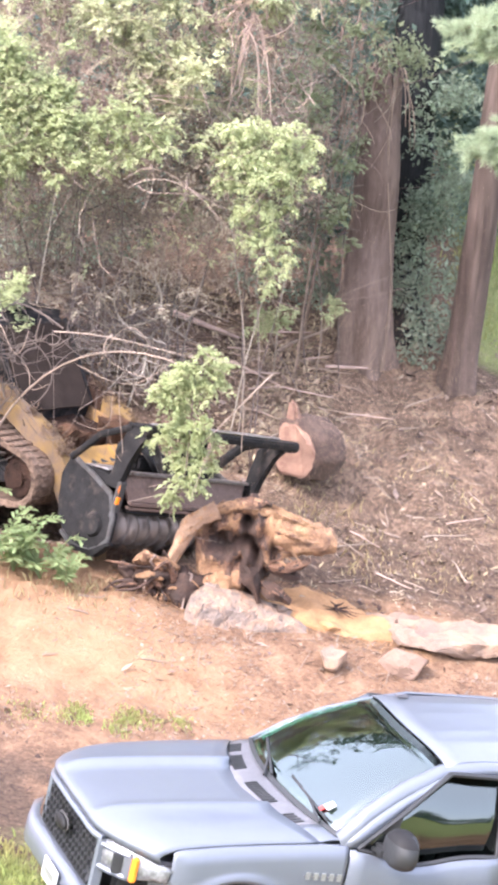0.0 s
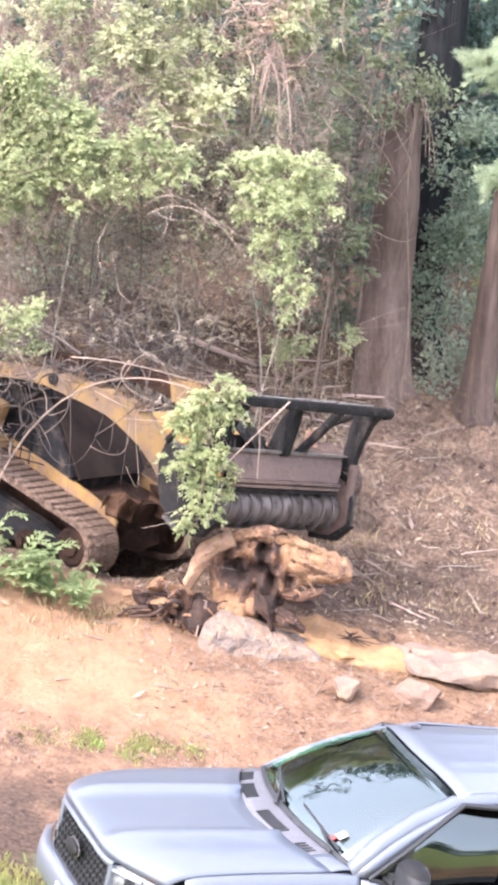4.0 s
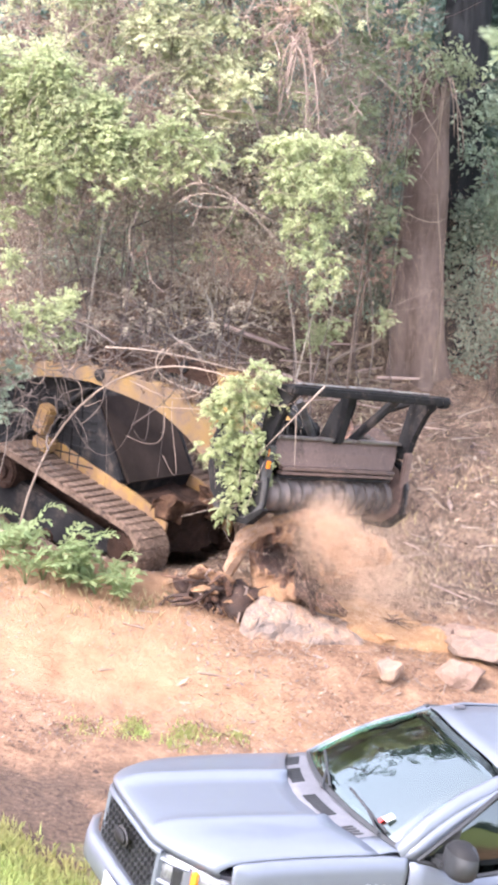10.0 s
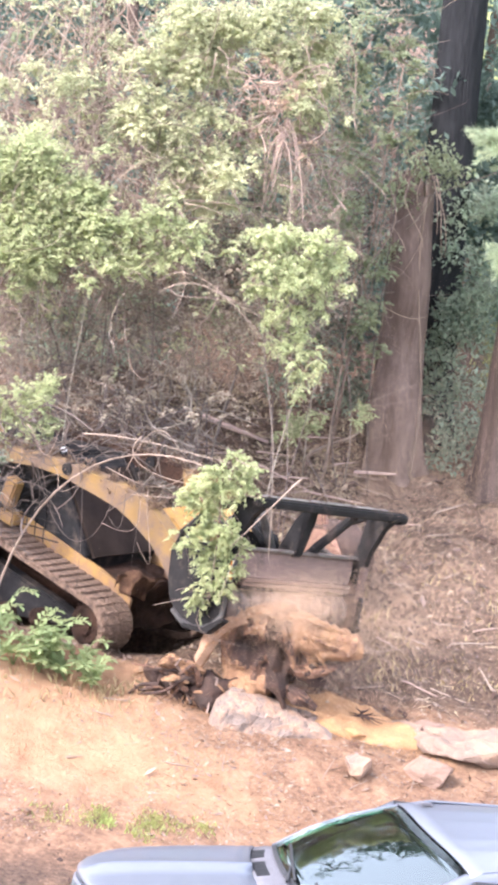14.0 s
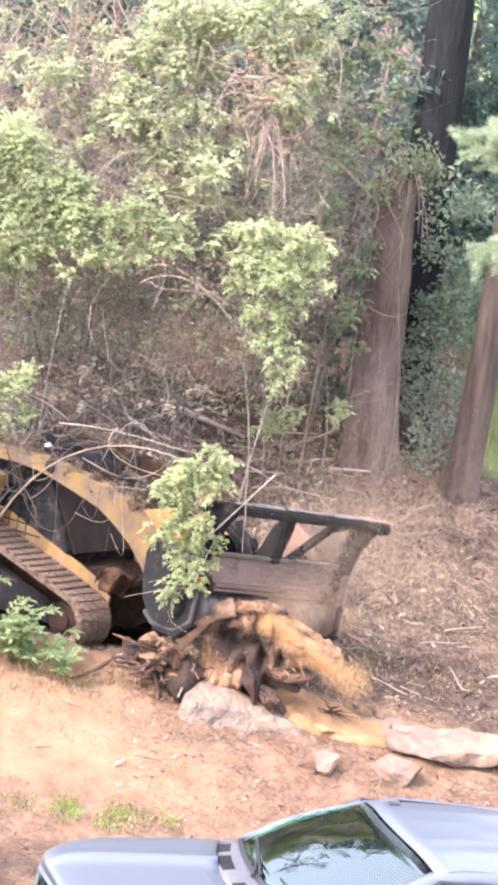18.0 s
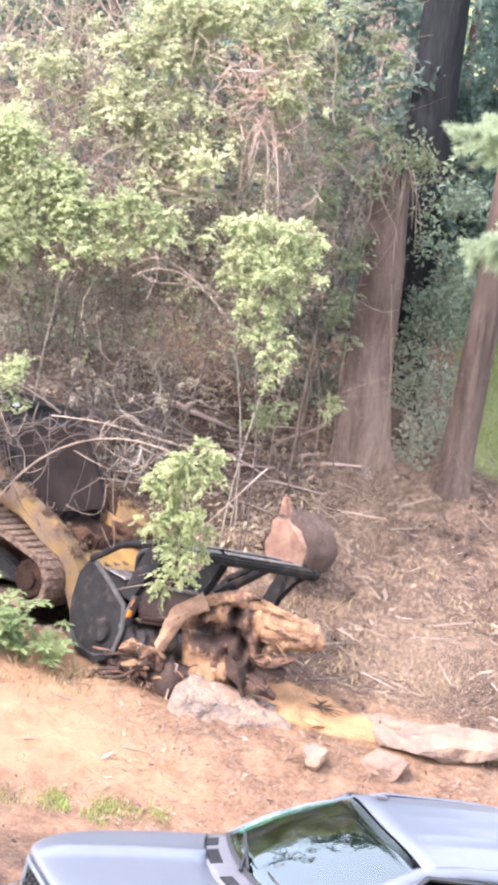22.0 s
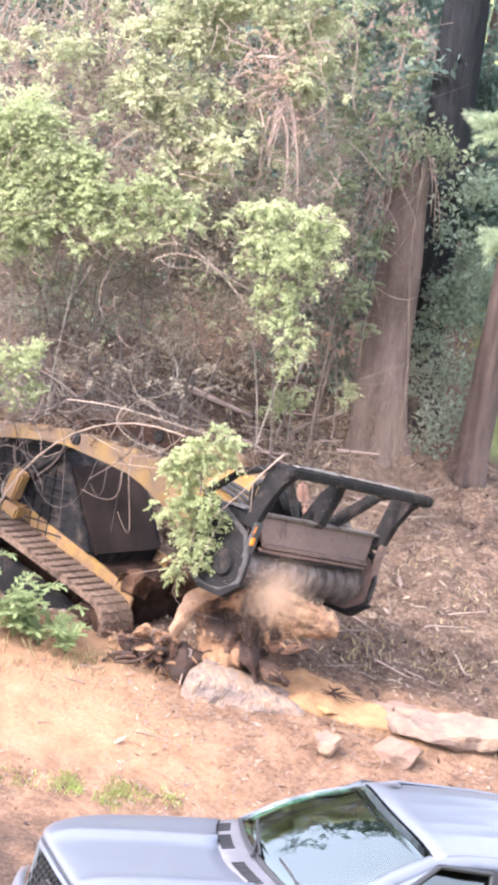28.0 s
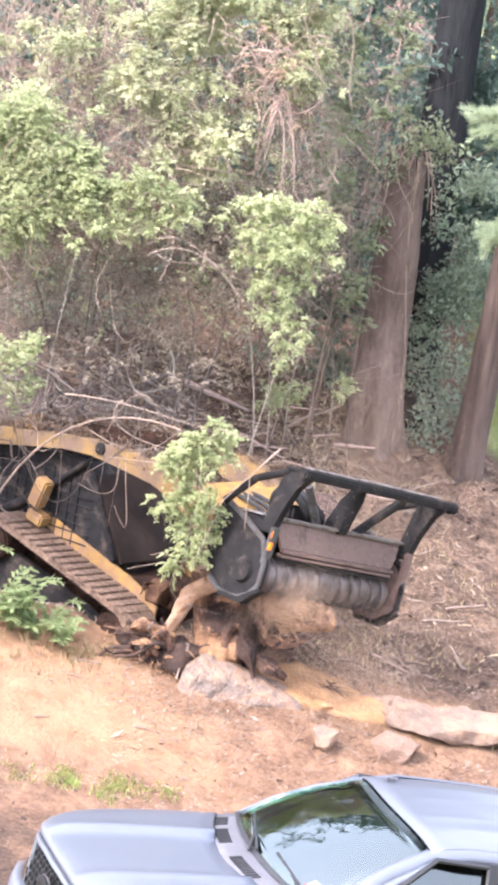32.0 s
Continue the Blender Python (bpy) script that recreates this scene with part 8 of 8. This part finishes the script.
litter("dead_leaves", 15000, (-3.5, 3.2, 22.9, 30.0), 0.045, TWIG, 6, "dead brown leaves and bark on the forest floor", 0.4)
litter("bank_litter", 20000, (-1.0, 3.0, 19.6, 22.7), 0.026, TWIG, 7, "bits of bark and twig on the dirt bank")

litter("bark_shreds", 1600, (-0.9, 2.6, 20.2, 22.5), 0.05, MUD, 28, "dark red-brown shreds of bark on the bank", 0.15, 0.45)
litter("bank_crumbs", 10000, (-3.2, 0.6, 19.8, 22.3), 0.026, TWIG, 21, "crumbs of bark and grit on the tan dirt")
litter("dark_crumbs", 1800, (-2.6, 0.4, 18.4, 20.5), 0.024, DARK_WOOD, 22, "dark clods and bark beside the truck", 0.4, 1.8)
for k, (x, y, l, a) in enumerate(((-0.82, 21.45, 0.26, 4), (-1.35, 21.9, 0.2, 172), (-1.7, 21.2, 0.15, 20), (-1.5, 22.15, 0.3, 8))):
    stick("bark_strip", on_ground(x, y, 0.012), on_ground(x + l * math.cos(radians(a)), y + l * math.sin(radians(a)), 0.02), 0.009, TWIG, "strip of bark lying on the tan dirt", 0.05, k, "bark", "bark on the dirt", 1)


def grass(name, spots, n, tall, mat, seed, label):
    r = np.random.default_rng(seed)
    S = np.array(spots, float)
    i = r.integers(0, len(S), n)
    x = S[i, 0] + r.normal(0, 1, n) * S[i, 2]
    y = S[i, 1] + r.normal(0, 1, n) * S[i, 2]
    z = np.array([height(a, b) for a, b in zip(x, y)])
    h = tall * r.uniform(0.4, 1.3, n)
    a = r.uniform(0, 2 * np.pi, n)
    lean = r.normal(0, 0.35, (n, 2)) * h[:, None]
    w = 0.006 + 0.006 * r.random(n)
    v = np.empty((n, 4, 3))
    base = np.stack([x, y, z - 0.01], 1)
    side = np.stack([np.cos(a), np.sin(a), 0 * a], 1) * w[:, None]
    tip = base + np.stack([lean[:, 0], lean[:, 1], h], 1)
    midp = base + np.stack([lean[:, 0] * 0.35, lean[:, 1] * 0.35, h * 0.6], 1)
    v[:, 0], v[:, 1], v[:, 2], v[:, 3] = base - side, base + side, midp + side * 0.8, tip
    tagged(new(name, quads(name, v.reshape(-1, 3), n, mat)), label, "grass", kind="stuff")


grass("grass_tufts", [(-0.90, 20.50, 0.05), (-0.86, 20.62, 0.06), (-0.95, 20.35, 0.06), (-0.72, 20.55, 0.08), (-1.30, 20.50, 0.06), (-1.38, 20.36, 0.07), (-1.25, 20.40, 0.05), (-0.42, 20.65, 0.06), (-1.75, 20.3, 0.10)], 1300, 0.04, GRASS, 3, "sparse green grass tufts on the dirt")
grass("verge_grass", [(-1.8, 17.4, 0.22), (-2.2, 17.55, 0.24), (-1.7, 17.0, 0.25), (-2.2, 17.9, 0.12)], 3600, 0.08, GRASS, 4, "green verge grass beside the truck")
grass("dry_grass", [(-1.75, 22.15, 0.14), (-1.45, 22.2, 0.1), (-2.2, 22.1, 0.2), (-1.2, 22.4, 0.12), (2.6, 22.9, 0.1), (1.2, 24.0, 0.2), (0.9, 25.0, 0.2)], 330, 0.11, DRY_GRASS, 8, "dry straw-coloured grass and stalks")
grass("lawn_grass", [(3.2 + 0.5 * (k % 4), 30.2 + k * 0.45, 0.35) for k in range(14)], 9000, 0.09, GRASS, 9, "sunlit lawn behind the trees")

grass("slope_grass", [(0.75, 24.9, 0.2), (1.3, 24.4, 0.2), (2.1, 24.2, 0.2), (0.5, 25.5, 0.2), (2.6, 25.6, 0.3), (1.7, 26.2, 0.3)], 420, 0.07, DRY_GRASS, 10, "thin dry grass on the slope")
litter("sawdust_specks", 9000, (-0.1, 1.9, 22.35, 23.25), 0.016, SAWDUST, 27, "specks of orange sawdust scattered round the heap")
litter("fresh_chips", 2400, (0.1, 1.8, 22.35, 23.2), 0.04, PALE_WOOD, 12, "fresh orange chips round the sawdust")
litter("torn_chips", 2600, (-1.25, -0.1, 22.3, 23.2), 0.05, PALE_WOOD, 13, "torn orange bark and chips round the roots", 0.5)
# sawdust heap and the dark root on it
rows = []
for i in range(31):
    row = []
    for k in range(15):
        u, w = i / 15 - 1, k / 7 - 1
        x, y = 0.84 + u * 0.80, 22.80 + w * 0.34 * (1 - 0.45 * u * u) + 0.05 * u
        edge = max(0.0, 1 - (u * u + w * w * 0.9 + 0.5 * noise.noise((x * 3, y * 3, 2))))
        row.append((x, y, height(x, y) - 0.03 + 0.075 * min(1, edge * 3) + 0.03 * noise.noise((x * 9, y * 9, 1))))
    rows.append(row)
thing("sawdust", sheet(rows, 0.02), SAWDUST, "low heap of fresh orange sawdust and chips", "sawdust", smooth=True)
heap = Heap()
rng = random.Random(9)
for k, (ex, ey, ez, r) in enumerate(((0.10, -0.02, 0.13, 0.026), (-0.07, 0.0, 0.14, 0.02), (0.17, -0.05, 0.08, 0.024), (0.30, -0.14, -0.02, 0.018), (0.42, -0.16, 0.02, 0.012), (0.24, -0.20, -0.03, 0.014), (-0.16, -0.06, 0.02, 0.014), (0.05, -0.16, 0.0, 0.018), (-0.22, 0.04, 0.05, 0.01), (0.34, 0.02, 0.04, 0.01))):
    e = Vector((ex, ey, ez)) * 0.72
    w = Vector((rng.gauss(0, 0.03), rng.gauss(0, 0.02), rng.gauss(0.03, 0.02)))
    heap.add(*tube_data(bezier((0, 0, 0), e * 0.3 + w, e * 0.7 - w * 0.5, e, 8), [r * (0.8 - 0.085 * i) for i in range(9)], 7))
ob = new("torn_root", heap.mesh("torn_root", DARK_WOOD))
ob.location = (0.95, 22.86, height(0.95, 22.86) + 0.06)
tagged(ob, "small dark torn root on the sawdust", "root")

# pink blossom deep in the trees
blossom = empty("blossom_shrub", "small pink-blossomed shrub seen through the trees", "shrub", pose(2.55, 30.6, float(terrain(2.55, 30.6))))
v, f = tube_data(bezier((0, 0, -0.1), (0.05, 0, 1.5), (-0.05, 0, 3.0), (0.02, 0, 4.3), 8), [0.03 - 0.002 * i for i in range(9)], 6)
part("stem", mesh_of("stem", v, f, BARK, True), BARK, blossom)
part("blossom", leaves_mesh("blossom", [(0.02, 0, 4.3, 0.14), (0.15, 0, 4.1, 0.1), (-0.1, 0, 4.05, 0.08)], 500, 0.05, FLOWER, 5), FLOWER, blossom)

# ---- dust thrown up by the drum ----


def dust(name, n, size, spread, seed, label, fan=0.0, tight=1.0, mat=DUST):
    """A cloud of fine specks, thick in the middle; a fan is thrown from its origin, down and to one side."""
    r = np.random.default_rng(seed)
    p = r.normal(0, 1, (n, 3))
    p = p * np.array(spread)
    if fan:
        u = r.random((n, 1)) ** 1.15
        k = (0.15 + 0.16 * u) * tight
        p = r.normal(0, 1, (n, 3)) * k * np.array((0.95, 0.6, 0.85)) + u * np.array((0.72, 0.0, -0.78)) * fan
        p[:, 2] += 0.06 * np.sin(p[:, 0] * 9 + p[:, 1] * 7)
    else:
        p[:, 2] += 0.35 * np.abs(p[:, 0]) * r.random(n)
    s = size * np.exp(r.normal(0, 0.4, (n, 1)))
    a, b = r.normal(size=(n, 3)), r.normal(size=(n, 3))
    a /= np.linalg.norm(a, axis=1)[:, None]
    b -= a * (a * b).sum(1)[:, None]
    b /= np.linalg.norm(b, axis=1)[:, None]
    v = np.stack([p - a * s, p + b * s, p + a * s, p - b * s], 1)
    ob = tagged(new(name, quads(name, v.reshape(-1, 3), n, mat)), label, "dust", kind="stuff")
    PARTS[name] = ob


dust("dust_plume", 260000, 0.0014, (0.34, 0.2, 0.19), 1, "tan dust spraying from the spinning drum", 1.0)
dust("dust_haze", 110000, 0.0014, (0.62, 0.4, 0.32), 2, "thin brown dust drifting over the churned soil")
# drifting dust, thickened into a standing haze that lifts the dark tones
dust("dust_veil", 160000, 0.0011, (0.85, 0.5, 0.75), 4, "thin pale dust and added haze veil over the slope past the big trunk")
dust("sawdust_stream", 36000, 0.0018, (0, 0, 0), 5, "orange sawdust streaming down the flank of the stump", 1.1, 0.3, FLYING)
dust("dust_puff", 90000, 0.0014, (0.26, 0.15, 0.15), 3, "thin brown dust rising off the stump")

motions()
